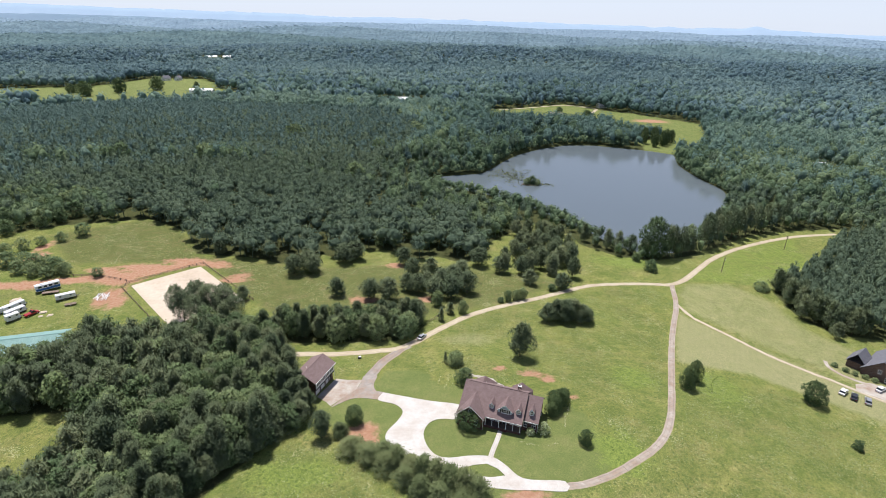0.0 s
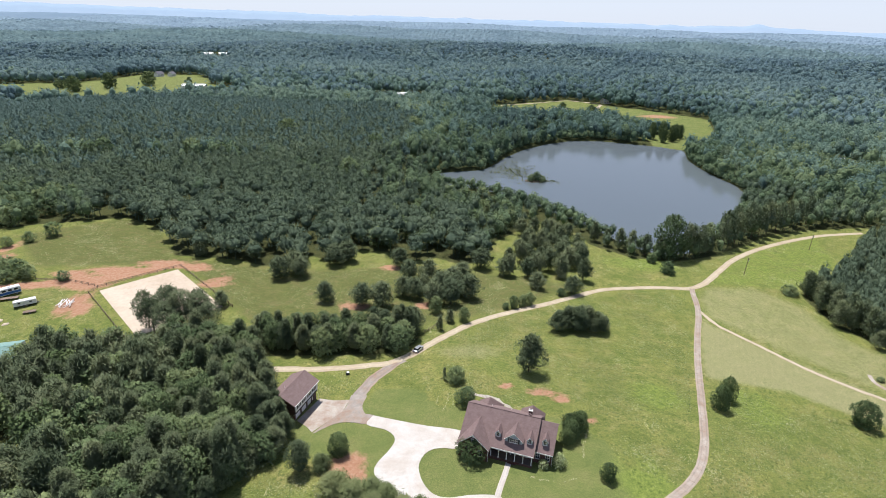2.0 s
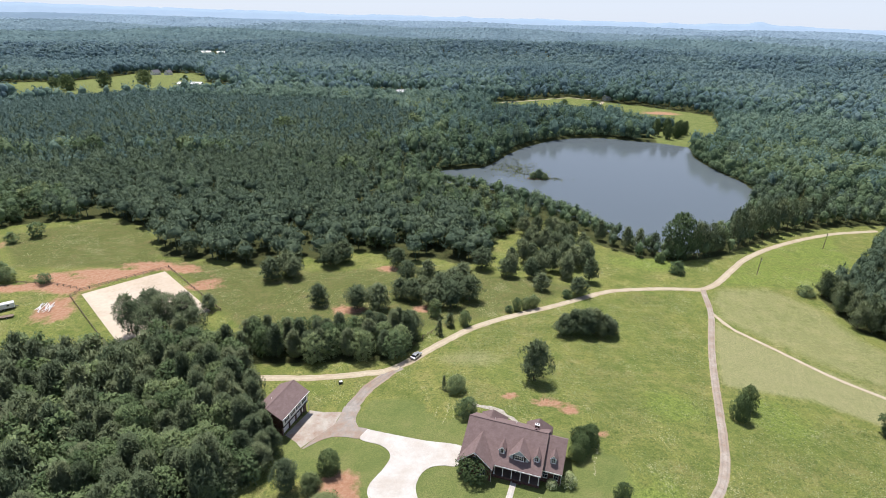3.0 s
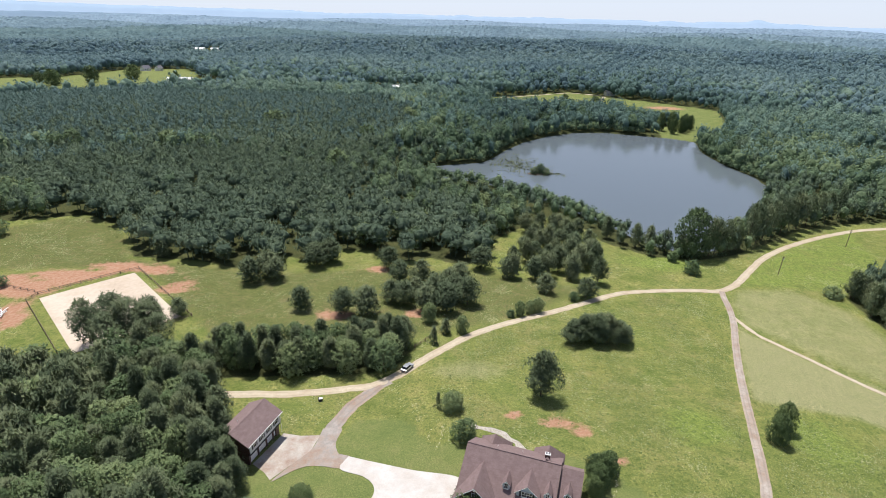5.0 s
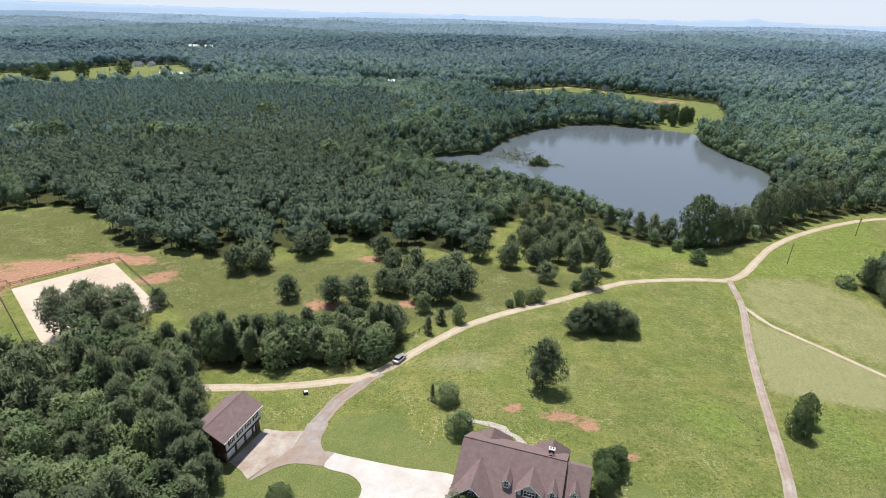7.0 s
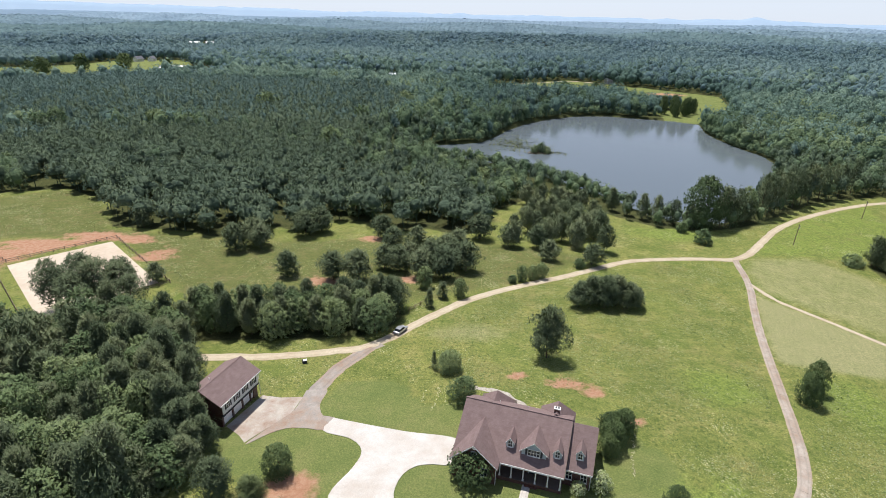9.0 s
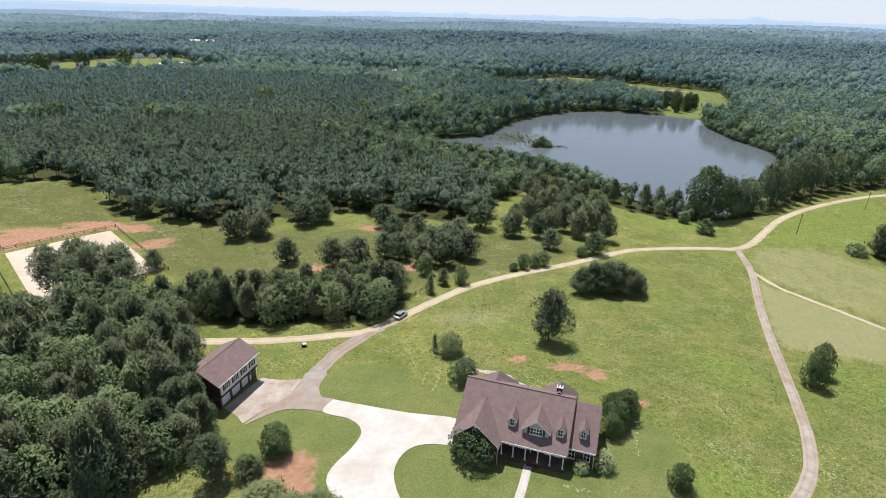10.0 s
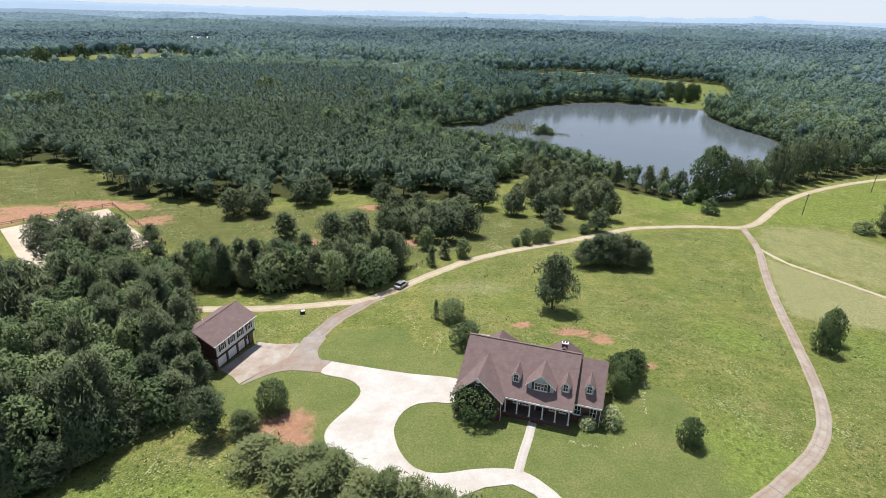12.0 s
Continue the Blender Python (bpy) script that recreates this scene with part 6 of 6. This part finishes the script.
def car(x, y, turn, paint, label, L=4.6, W=1.8, tall=1.45, group="", pickup=False):
    """A parked car: lower body, glasshouse, roof, lamps and wheels; its nose points to +x."""
    c = root("pickup_truck" if pickup else "car", pose(x, y, zg(x, y) + 0.12, 0, 0, turn), label, "car", group)
    h = L / 2
    prof = [(-h, 0.35), (-h + 0.05, 0.85), (-h + 0.5, 0.95), (h - 1.35, 0.92), (h - 0.25, 0.75), (h, 0.55), (h - 0.02, 0.3)]
    bm = extruded(bmesh.new(), [(px, -W / 2, pz) for px, pz in prof], (0, W, 0))
    bmesh.ops.bevel(bm, geom=bm.edges[:], offset=0.06, segments=1, affect="EDGES")
    part("body", bm, paint, c)
    a, b = (-0.2, 1.2) if pickup else (-h + 0.45, h - 1.5)
    bm = bmesh.new()
    lo = [bm.verts.new(p) for p in ((a, -W / 2 + 0.06, 0.9), (b + 0.3, -W / 2 + 0.06, 0.9), (b + 0.3, W / 2 - 0.06, 0.9), (a, W / 2 - 0.06, 0.9))]
    hi = [bm.verts.new(p) for p in ((a + 0.45, -W / 2 + 0.22, tall), (b - 0.45, -W / 2 + 0.22, tall), (b - 0.45, W / 2 - 0.22, tall), (a + 0.45, W / 2 - 0.22, tall))]
    bm.faces.new(hi)
    for i in range(4):
        bm.faces.new((lo[i], lo[(i + 1) % 4], hi[(i + 1) % 4], hi[i]))
    part("windows", bm, M_GLASS, c, "dark car windows")
    part("roof", boxed(a + 0.4, b - 0.4, -W / 2 + 0.2, W / 2 - 0.2, tall + 0.002, tall + 0.05, bevel=0.02), paint, c)
    for s in (-1, 1):
        part("headlight", boxed(h - 0.12, h + 0.01, s * W * 0.36 - 0.18, s * W * 0.36 + 0.18, 0.52, 0.66), M_WHITE, c, "clear headlight")
        part("tail_light", boxed(-h - 0.01, -h + 0.08, s * W * 0.38 - 0.12, s * W * 0.38 + 0.12, 0.6, 0.78), M_RED, c, "red tail light")
        for ax in (-h + 0.85, h - 0.9):
            wheel(c, ax, s * (W / 2 - 0.1))
    return c


def motorhome(x, y, turn, label):
    r = root("motorhome", pose(x, y, zg(x, y) + 0.05, 0, 0, turn), label, "motorhome")
    part("body", boxed(-4.4, 4.4, -1.25, 1.25, 0.55, 3.2, bevel=0.16), M_VAN, r, "white box body")
    for s in (-1, 1):
        part("stripe", boxed(-4.3, 4.2, min(s * 1.252, s * 1.275), max(s * 1.252, s * 1.275), 0.85, 1.75), M_BLUE, r, "blue side stripe")
        for k in range(4):
            part("window", boxed(-3.4 + 1.9 * k, -2.2 + 1.9 * k, min(s * 1.252, s * 1.29), max(s * 1.252, s * 1.29), 2.0, 2.75), M_GLASS, r, "dark side window")
        for ax in (-2.6, 2.9):
            wheel(r, ax, s * 1.1, 0.42, 0.28)
    part("windscreen", boxed(4.38, 4.43, -1.05, 1.05, 1.7, 2.8), M_GLASS, r, "dark windscreen")
    for k in (-2.0, 1.0):
        part("roof_unit", boxed(k - 0.5, k + 0.5, -0.4, 0.4, 3.2, 3.45, bevel=0.05), M_VAN, r, "white roof cooling unit")


def trailer(x, y, turn, L, label, tall=2.4):
    """A white box trailer on two axles with a drawbar."""
    r = root("trailer", pose(x, y, zg(x, y) + 0.05, 0, 0, turn), label, "trailer", "trailers in the yard")
    part("body", boxed(-L / 2, L / 2, -1.1, 1.1, 0.55, tall, bevel=0.12), M_VAN, r, "white box body")
    part("drawbar", extruded(bmesh.new(), [(L / 2, -0.6, 0.5), (L / 2, 0.6, 0.5), (L / 2 + 1.2, 0.05, 0.5), (L / 2 + 1.2, -0.05, 0.5)], (0, 0, 0.1)), M_SHUTTER, r, "black drawbar")
    part("skirt", boxed(-L / 2 + 0.05, L / 2 - 0.05, -1.08, 1.08, 0.42, 0.55), M_SHUTTER, r)
    for s in (-1, 1):
        for k in range(2):
            part("window", boxed(-L / 4 + k * L / 2 - 0.35, -L / 4 + k * L / 2 + 0.35, min(s * 1.102, s * 1.12), max(s * 1.102, s * 1.12), tall - 0.95, tall - 0.45), M_GLASS, r, "small dark window")
        for ax in (-0.5, 0.4):
            wheel(r, ax, s * 1.0, 0.36, 0.22)


def fence(points, step, rails, label, height=1.3):
    """A post-and-rail fence along a line."""
    start = points[0]
    f = root("fence", pose(start[0], start[1], zg(*start)), label, "fence")
    z0 = zg(*start)
    post_me = None
    for (ax, ay), (bx, by) in zip(points, points[1:]):
        n = max(1, round(math.hypot(bx - ax, by - ay) / step))
        for i in range(n + 1):
            x, y = ax + (bx - ax) * i / n, ay + (by - ay) * i / n
            if post_me is None:
                p = part("post", boxed(-0.09, 0.09, -0.09, 0.09, -0.4, height), M_WOOD, f)
                post_me = p.data
            else:
                p = new("post", post_me)
                p.parent = f
            p.location = (x - start[0], y - start[1], zg(x, y) - z0)
            if i:
                u, v = ax + (bx - ax) * (i - 1) / n, ay + (by - ay) * (i - 1) / n
                for r in rails:
                    a, b = Vector((u - start[0], v - start[1], zg(u, v) - z0 + r)), Vector((x - start[0], y - start[1], zg(x, y) - z0 + r))
                    bm = bmesh.new()
                    side = Vector((-(b - a).y, (b - a).x, 0)).normalized() * 0.03
                    vs = [a - side, a + side, b + side, b - side]
                    slab(bm, [tuple(q) for q in vs], 0.14)
                    part("rail", bm, M_WOOD, f)


def utility_pole(x, y, lean):
    p = root("utility_pole", pose(x, y, zg(x, y), 0, lean, 0), "weathered wooden utility pole standing in the field", "pole", "utility poles")
    part("pole", cylinder(bmesh.new(), 0, 0, -0.8, 8.6, 0.16, 0.11, 10), M_WOOD, p)
    part("crossarm", boxed(-0.75, 0.75, -0.06, 0.06, 7.9, 8.05), M_WOOD, p)
    for k in (-0.6, 0.6):
        part("insulator", cylinder(bmesh.new(), k, 0, 8.05, 8.22, 0.05, 0.04, 8), M_SILVER, p)
    part("transformer", cylinder(bmesh.new(), 0.3, 0.0, 6.9, 7.6, 0.2, 0.2, 10), M_SILVER, p, "grey transformer can")


car(-5.0, 172.0, 60, M_SILVER, "silver sedan parked on the gravel lane", 4.3, 1.7, 1.4)
well = root("well_cover", pose(-25.4, 158.0, zg(-25.4, 158.0), 0, 0, 20), "small dark box with a white lid on the grass", "box")
part("body", boxed(-0.5, 0.5, -0.45, 0.45, -0.2, 0.75, bevel=0.04), M_SHUTTER, well, "dark sides")
part("lid", boxed(-0.3, 0.52, -0.47, 0.3, 0.752, 0.82, bevel=0.02), M_WHITE, well, "white lid")
utility_pole(142.1, 252.1, 2)
utility_pole(193, 285.7, 1)
fence([(-133, 216), (-110, 238.5), (-75.5, 203), (-82, 196)], 3.2, (0.55, 1.1), "weathered post-and-rail fence round the sand arena")
fence([(-133, 216), (-133.5, 211), (-101, 177.5)], 3.2, (0.55, 1.1), "weathered post-and-rail fence along the arena's far side")
fence([(-135, 217.5), (-150, 222), (-160, 221)], 3.2, (0.55, 1.1), "weathered post-and-rail fence beside the clay track")
fence([(-3.5, 184), (-0.5, 188), (1.0, 190.5)], 2.4, (0.5, 1.0), "short grey wooden fence beside the lane")

# the yard behind the wood
motorhome(-163, 208.6, 45, "white motorhome with a blue stripe parked on grass")
trailer(-151, 201.2, 36, 7.0, "long white box trailer parked on grass")
trailer(-166, 192.5, 66, 8.0, "long white trailer in a row of three")
trailer(-162.6, 188.5, 63, 7.0, "white box trailer in a row of three")
trailer(-160.4, 184.0, 58, 4.6, "short tall white trailer in a row of three", 2.8)
trailer(-170, 186, 66, 7.5, "white trailer at the yard's edge")
car(-156.2, 188.2, 66, M_RED, "red pickup truck parked beside the trailers", 5.2, 1.9, 1.7, pickup=True)
flat = root("flatbed_trailer", pose(-160, 205.4, zg(-160, 205.4), 0, 0, 22), "low dark flatbed trailer on the grass", "trailer")
part("deck", boxed(-3, 3, -1, 1, 0.55, 0.75), M_WOOD, flat)
for s in (-1, 1):
    wheel(flat, 0.2, s * 1.05)
flat2 = root("flatbed_trailer", pose(-146, 196, zg(-146, 196), 0, 0, 25), "low dark flatbed trailer on the grass", "trailer")
part("deck", boxed(-2, 2, -0.9, 0.9, 0.5, 0.68), M_WOOD, flat2)
for s in (-1, 1):
    wheel(flat2, 0.2, s * 0.95)
pile_rng = random.Random(3)
for k in range(13):
    x, y = -137.0 + pile_rng.uniform(-2.8, 2.8), 202.4 + pile_rng.uniform(-1.6, 1.6)
    rail = root("white_rail", pose(x, y, zg(x, y) + 0.1 + 0.05 * k, 0, 0, 100 + pile_rng.uniform(-28, 28)), "loose white fence rail on the ground", "rail", "heap of white rails")
    part("rail", boxed(-2.5, 2.5, -0.12, 0.12, 0, 0.12, bevel=0.02), M_WHITE, rail)
for x, y, s in ((-153, 190, 0.8), (-149, 188, 0.6), (-152, 187, 0.5), (-170, 199, 1.2)):
    h = root("sand_heap", pose(x, y, zg(x, y), 0, 0, x * 7), "pale heap of sand and scrap on grass", "heap", "heaps in the yard")
    bm = bmesh.new()
    bmesh.ops.create_icosphere(bm, subdivisions=2, radius=1)
    for v in bm.verts:
        v.co = Vector((v.co.x * 1.9, v.co.y * 1.3, max(v.co.z, -0.2) * 0.7)) * s * (1 + 0.35 * noise.noise(v.co * 2.1 + Vector((x, y, 0))))
    part("heap", bm, M_SAND, h)


def build_barn():
    b = root("barn", pose(-141.5, 163.0, zg(-141, 163), 0, 0, 17), "long metal barn with a pale teal roof", "barn")
    L, W, eave, ridge = 26, 12.5, 4.0, 6.1
    part("wall", extruded(bmesh.new(), [(-L / 2, -W / 2, -1), (-L / 2, W / 2, -1), (-L / 2, W / 2, eave), (-L / 2, 0, ridge - 0.1), (-L / 2, -W / 2, eave)], (L, 0, 0)), M_SIDING_W, b, "pale metal walls")
    for s in (-1, 1):
        n = 26
        for k in range(n):
            x0, x1 = -L / 2 - 0.4 + k * (L + 0.8) / n, -L / 2 - 0.4 + (k + 1) * (L + 0.8) / n - 0.03
            pts = [(x0, 0, ridge), (x0, s * (W / 2 + 0.5), eave - 0.15), (x1, s * (W / 2 + 0.5), eave - 0.15), (x1, 0, ridge)]
            part("roof_panel", slab(bmesh.new(), pts if s < 0 else pts[::-1], 0.06), M_TEAL, b)
    part("ridge_cap", boxed(-L / 2 - 0.4, L / 2 + 0.4, -0.2, 0.2, ridge - 0.02, ridge + 0.05), M_TEAL, b)
    lean = slab(bmesh.new(), [(5, -W / 2 - 0.4, 3.2), (5, -W / 2 - 5, 2.4), (L / 2, -W / 2 - 5, 2.4), (L / 2, -W / 2 - 0.4, 3.2)], 0.08)
    part("lean_to_roof", lean, M_TEAL, b, "lower teal lean-to roof")
    for x in (5.3, 9, L / 2 - 0.3):
        part("post", boxed(x - 0.1, x + 0.1, -W / 2 - 4.8, -W / 2 - 4.6, -1, 2.35), M_WOOD, b)


def build_neighbour():
    h = simple_house(161.0, 166.0, 38, 17, 11, 3.2, 8.2, M_BRICK, M_ROOF_GREY, "dark brick neighbouring house with grey shingle roof", 4)
    part("wall", boxed(-7, 0, 5.3, 10.5, -1.2, 3.0), M_BRICK, h, "brick side wing")
    bm = slab(bmesh.new(), [(-7.4, 7.9, 6.6), (-7.4, 5.0, 3.6), (0.4, 5.0, 3.6), (0.4, 7.9, 6.6)], 0.15)
    slab(bm, [(0.4, 7.9, 6.6), (0.4, 11, 2.8), (-7.4, 11, 2.8), (-7.4, 7.9, 6.6)], 0.15)
    part("roof", bm, M_ROOF_GREY, h, "grey shingle side roof")
    bm = slab(bmesh.new(), [(2, 0.2, 7.6), (2, -7.2, 7.0), (5.6, -7.2, 3.0), (5.6, -5, 3.0)], 0.15)
    part("wall", boxed(-1.6, 5.4, -8.6, -5.4, -1.2, 3.0), M_BRICK, h, "brick front wing")
    bm = slab(bmesh.new(), [(1.9, -9.0, 6.4), (1.9, -1.5, 6.4), (5.9, -5.0, 2.8), (5.9, -9.0, 2.8)], 0.15)
    slab(bm, [(1.9, -1.5, 6.4), (1.9, -9.0, 6.4), (-2.1, -9.0, 2.8), (-2.1, -5.0, 2.8)], 0.15)
    part("roof", bm, M_ROOF_GREY, h, "grey shingle front roof")
    part("chimney", boxed(3.0, 3.9, 0.6, 1.3, 6, 9.4), M_BRICK, h)
    for x, y, turn, paint, word in ((135.4, 151.4, 40, M_VAN, "white"), (137.4, 149.0, 50, M_DARKCAR, "dark"), (140.6, 147.0, 55, M_SILVER, "silver"), (150.6, 154.6, 30, M_VAN, "white"), (153, 145.5, 35, M_DARKCAR, "dark")):
        car(x, y, turn, paint, word + " car parked beside the neighbouring house", group="neighbour's cars")
    for x, y in ((144.0, 168.5), (146, 165.5), (148, 163.5), (150.3, 161.5), (152.5, 160)):
        tree("bush", x, y, 1.6, 2.4, "low clipped bush against the brick house", "neighbour's bushes")


build_barn()
build_neighbour()
for x, y, turn, L, W, e, r, wall, roof, label in (
        (-328, 786, 8, 30, 12, 3.5, 5.5, M_SIDING_W, M_METAL_W, "long barn with a bright white metal roof"),
        (-450, 945, 65, 12, 9, 4, 8, M_WHITE, M_ROOF_GREY, "white farmhouse among far trees"),
        (-432, 950, 80, 10, 8, 4, 7.5, M_WHITE, M_ROOF_GREY, "white farmhouse gable among far trees"),
        (-550, 1400, 10, 26, 14, 6, 9, M_WHITE, M_METAL_W, "pale far house in the woods"),
        (-520, 1420, 30, 20, 12, 5, 8, M_WHITE, M_METAL_W, "pale far house in the woods"),
        (143, 699, -12, 15, 9, 3.5, 5.5, M_SAND, M_SAND, "tan metal shed in a hay field"),
        (255, 537, 25, 13, 8, 3, 5, M_SIDING_W, M_ROOF_GREY, "small pale house on the far shore"),
        (-52, 782, 15, 22, 10, 4, 6, M_SIDING_W, M_METAL_W, "white-roofed shed among far trees"),
        (330, 475, 10, 14, 9, 3.5, 6, M_SIDING_W, M_METAL_W, "white-roofed house among trees by the lake"),
        (338, 455, 70, 10, 7, 3, 5, M_SIDING_W, M_ROOF_GREY, "small grey-roofed house among trees"),
        (222, 786, 20, 12, 8, 4, 7, M_WHITE, M_METAL_W, "small white house at the field's edge")):
    simple_house(x, y, turn, L, W, e, r, wall, roof, label, 3)
# single trees in the far fields
for x, y, h, w in ((-457, 735, 18, 18), (-430, 768, 19, 17), (-396, 802, 18, 19), (-490, 760, 12, 12), (-345, 812, 11, 8), (178, 690, 11, 12), (150, 720, 9, 9), (222, 552, 15, 8), (212, 546, 14, 7), (228, 560, 15, 8), (240, 549, 7, 8), (218, 565, 16, 9), (236, 568, 13, 8), (206, 560, 16, 8)):
    tree("dark_tree", x, y, h, w, "round dark tree standing in a far field", "far field trees", True)

# the islet and the reeds of the lake
islet = root("islet", pose(69, 406, LAKE_Z), "small bushy islet in the lake", "islet")
bm = bmesh.new()
bmesh.ops.create_icosphere(bm, subdivisions=3, radius=1)
for v in bm.verts:
    v.co = Vector((v.co.x * 7.0, v.co.y * 3.6, v.co.z * 0.6)) * (1 + 0.25 * noise.noise(v.co * 1.7))
part("bank", bm, M_BARK, islet, "muddy bank")
for x, y, h, w in ((66.0, 406, 4.6, 6.0), (70, 406.5, 6.2, 7.0), (74, 405.5, 4.0, 6.0)):
    tree("bush", x, y, h, w, "light green bush on the lake islet", "islet bushes", z=LAKE_Z + 0.2)


def blades_field(name, places, size, blades, mat, label, category, up=0.4, z_of=None):
    """Many small tufts of pointed leaves as one mesh."""
    P = np.array(places)
    z = ground(P[:, 0], P[:, 1]) if z_of is None else np.full(len(P), z_of)
    c = np.stack([P[:, 0], P[:, 1], z + 0.15 * size], 1)
    out = np.tile(np.array([[0, 0, 1.0]]), (len(P), 1))
    s = size * RNG.uniform(0.6, 1.5, len(P))
    tris, way = tufts(c, out, s, blades, up, 0.55, RNG, 0.2)
    me = tri_mesh(name, tris, mat, np.repeat(RNG.uniform(0, 1, len(P)), blades), way, 0.6)
    tagged(new(name, me), label, category, kind="stuff")


reeds = [(RNG.normal(57, 9), RNG.normal(428, 13)) for _ in range(500)] + [(RNG.normal(72, 6), RNG.normal(406, 2.5)) for _ in range(160)]
blades_field("reeds", reeds, 0.9, 3, M_REED, "thin reeds standing in the lake", "reeds", z_of=LAKE_Z)
MEADOW = [(0, 150), (10, 190), (45, 211), (70, 226), (100, 231), (104, 214), (94, 196), (86, 178), (79, 162), (69, 136), (60, 120), (50, 112), (44, 132), (34, 141), (10, 148)]
FIELD_EAST = [(72, 128), (82, 156), (104, 156), (140, 128), (150, 100), (60, 90), (56, 108)]
FIELD_SOUTH = [(-52, 99), (-38, 118), (-18, 108), (-4, 94), (10, 88), (-20, 74), (-58, 84)]


def patchy(poly, spacing, keep, seed):
    P = scatter(poly, spacing, RNG, 0.5)
    return [p for p in P if noise.noise((p[0] * 0.07, p[1] * 0.07, seed)) + 0.6 * noise.noise((p[0] * 0.3, p[1] * 0.3, seed)) + RNG.uniform(-0.25, 0.25) > keep]


def weed_patches(name, places, size, label, mat=M_WEED):
    """Low mounds of broad weed leaves as one mesh."""
    P = np.array(places)
    c = np.stack([P[:, 0], P[:, 1], ground(P[:, 0], P[:, 1]) + 0.10], 1)
    up = unit(np.array([[0, 0, 1.0]]) + RNG.normal(0, 0.35, (len(P), 3)))
    tris, way = leaves(c, up, size * RNG.uniform(0.6, 1.5, len(P)), 3, 0.35, RNG)
    k = np.tile(np.repeat(RNG.uniform(0, 1, len(P)), 3), 2)
    me = tri_mesh(name, tris, mat, k, way, 0.5)
    tagged(new(name, me), label, "weeds", kind="stuff")


weed_patches("weeds", patchy(MEADOW, 0.48, 0.02, 2.0) + patchy(FIELD_EAST, 0.48, -0.05, 5.0) + patchy(FIELD_SOUTH, 0.5, -0.10, 8.0), 0.18, "patchy light green meadow weeds")
weed_patches("weeds", patchy(PASTURE, 0.95, 0.14, 12.0), 0.34, "patchy light green pasture weeds")
weed_patches("weeds", patchy(MEADOW, 0.95, 0.06, 21.0) + patchy(FIELD_EAST, 0.85, 0.0, 25.0) + patchy(FIELD_SOUTH, 0.9, 0.0, 28.0), 0.25, "coarse dark green weeds in clumps on the meadow", M_DARK_WEED)
clippings = []
for line in ([(36.5, 123), (37.2, 127), (39.0, 131), (40.5, 135)], [(22.5, 116.2), (26, 115.2), (30, 115.0), (33, 115.8)], [(3.0, 140), (4.2, 144), (4.6, 148)], [(1.0, 143), (1.6, 146)]):
    for p in smooth_line(line, 0.25):
        if noise.noise((p.x * 1.3, p.y * 1.3, 2.0)) > -0.15:
            clippings.append((p.x + RNG.normal(0, 0.16), p.y + RNG.normal(0, 0.16)))
blades_field("grass_clippings", clippings, 0.22, 5, M_CLIPPINGS, "dry pale grass clippings in lines on the lawn", "clippings")
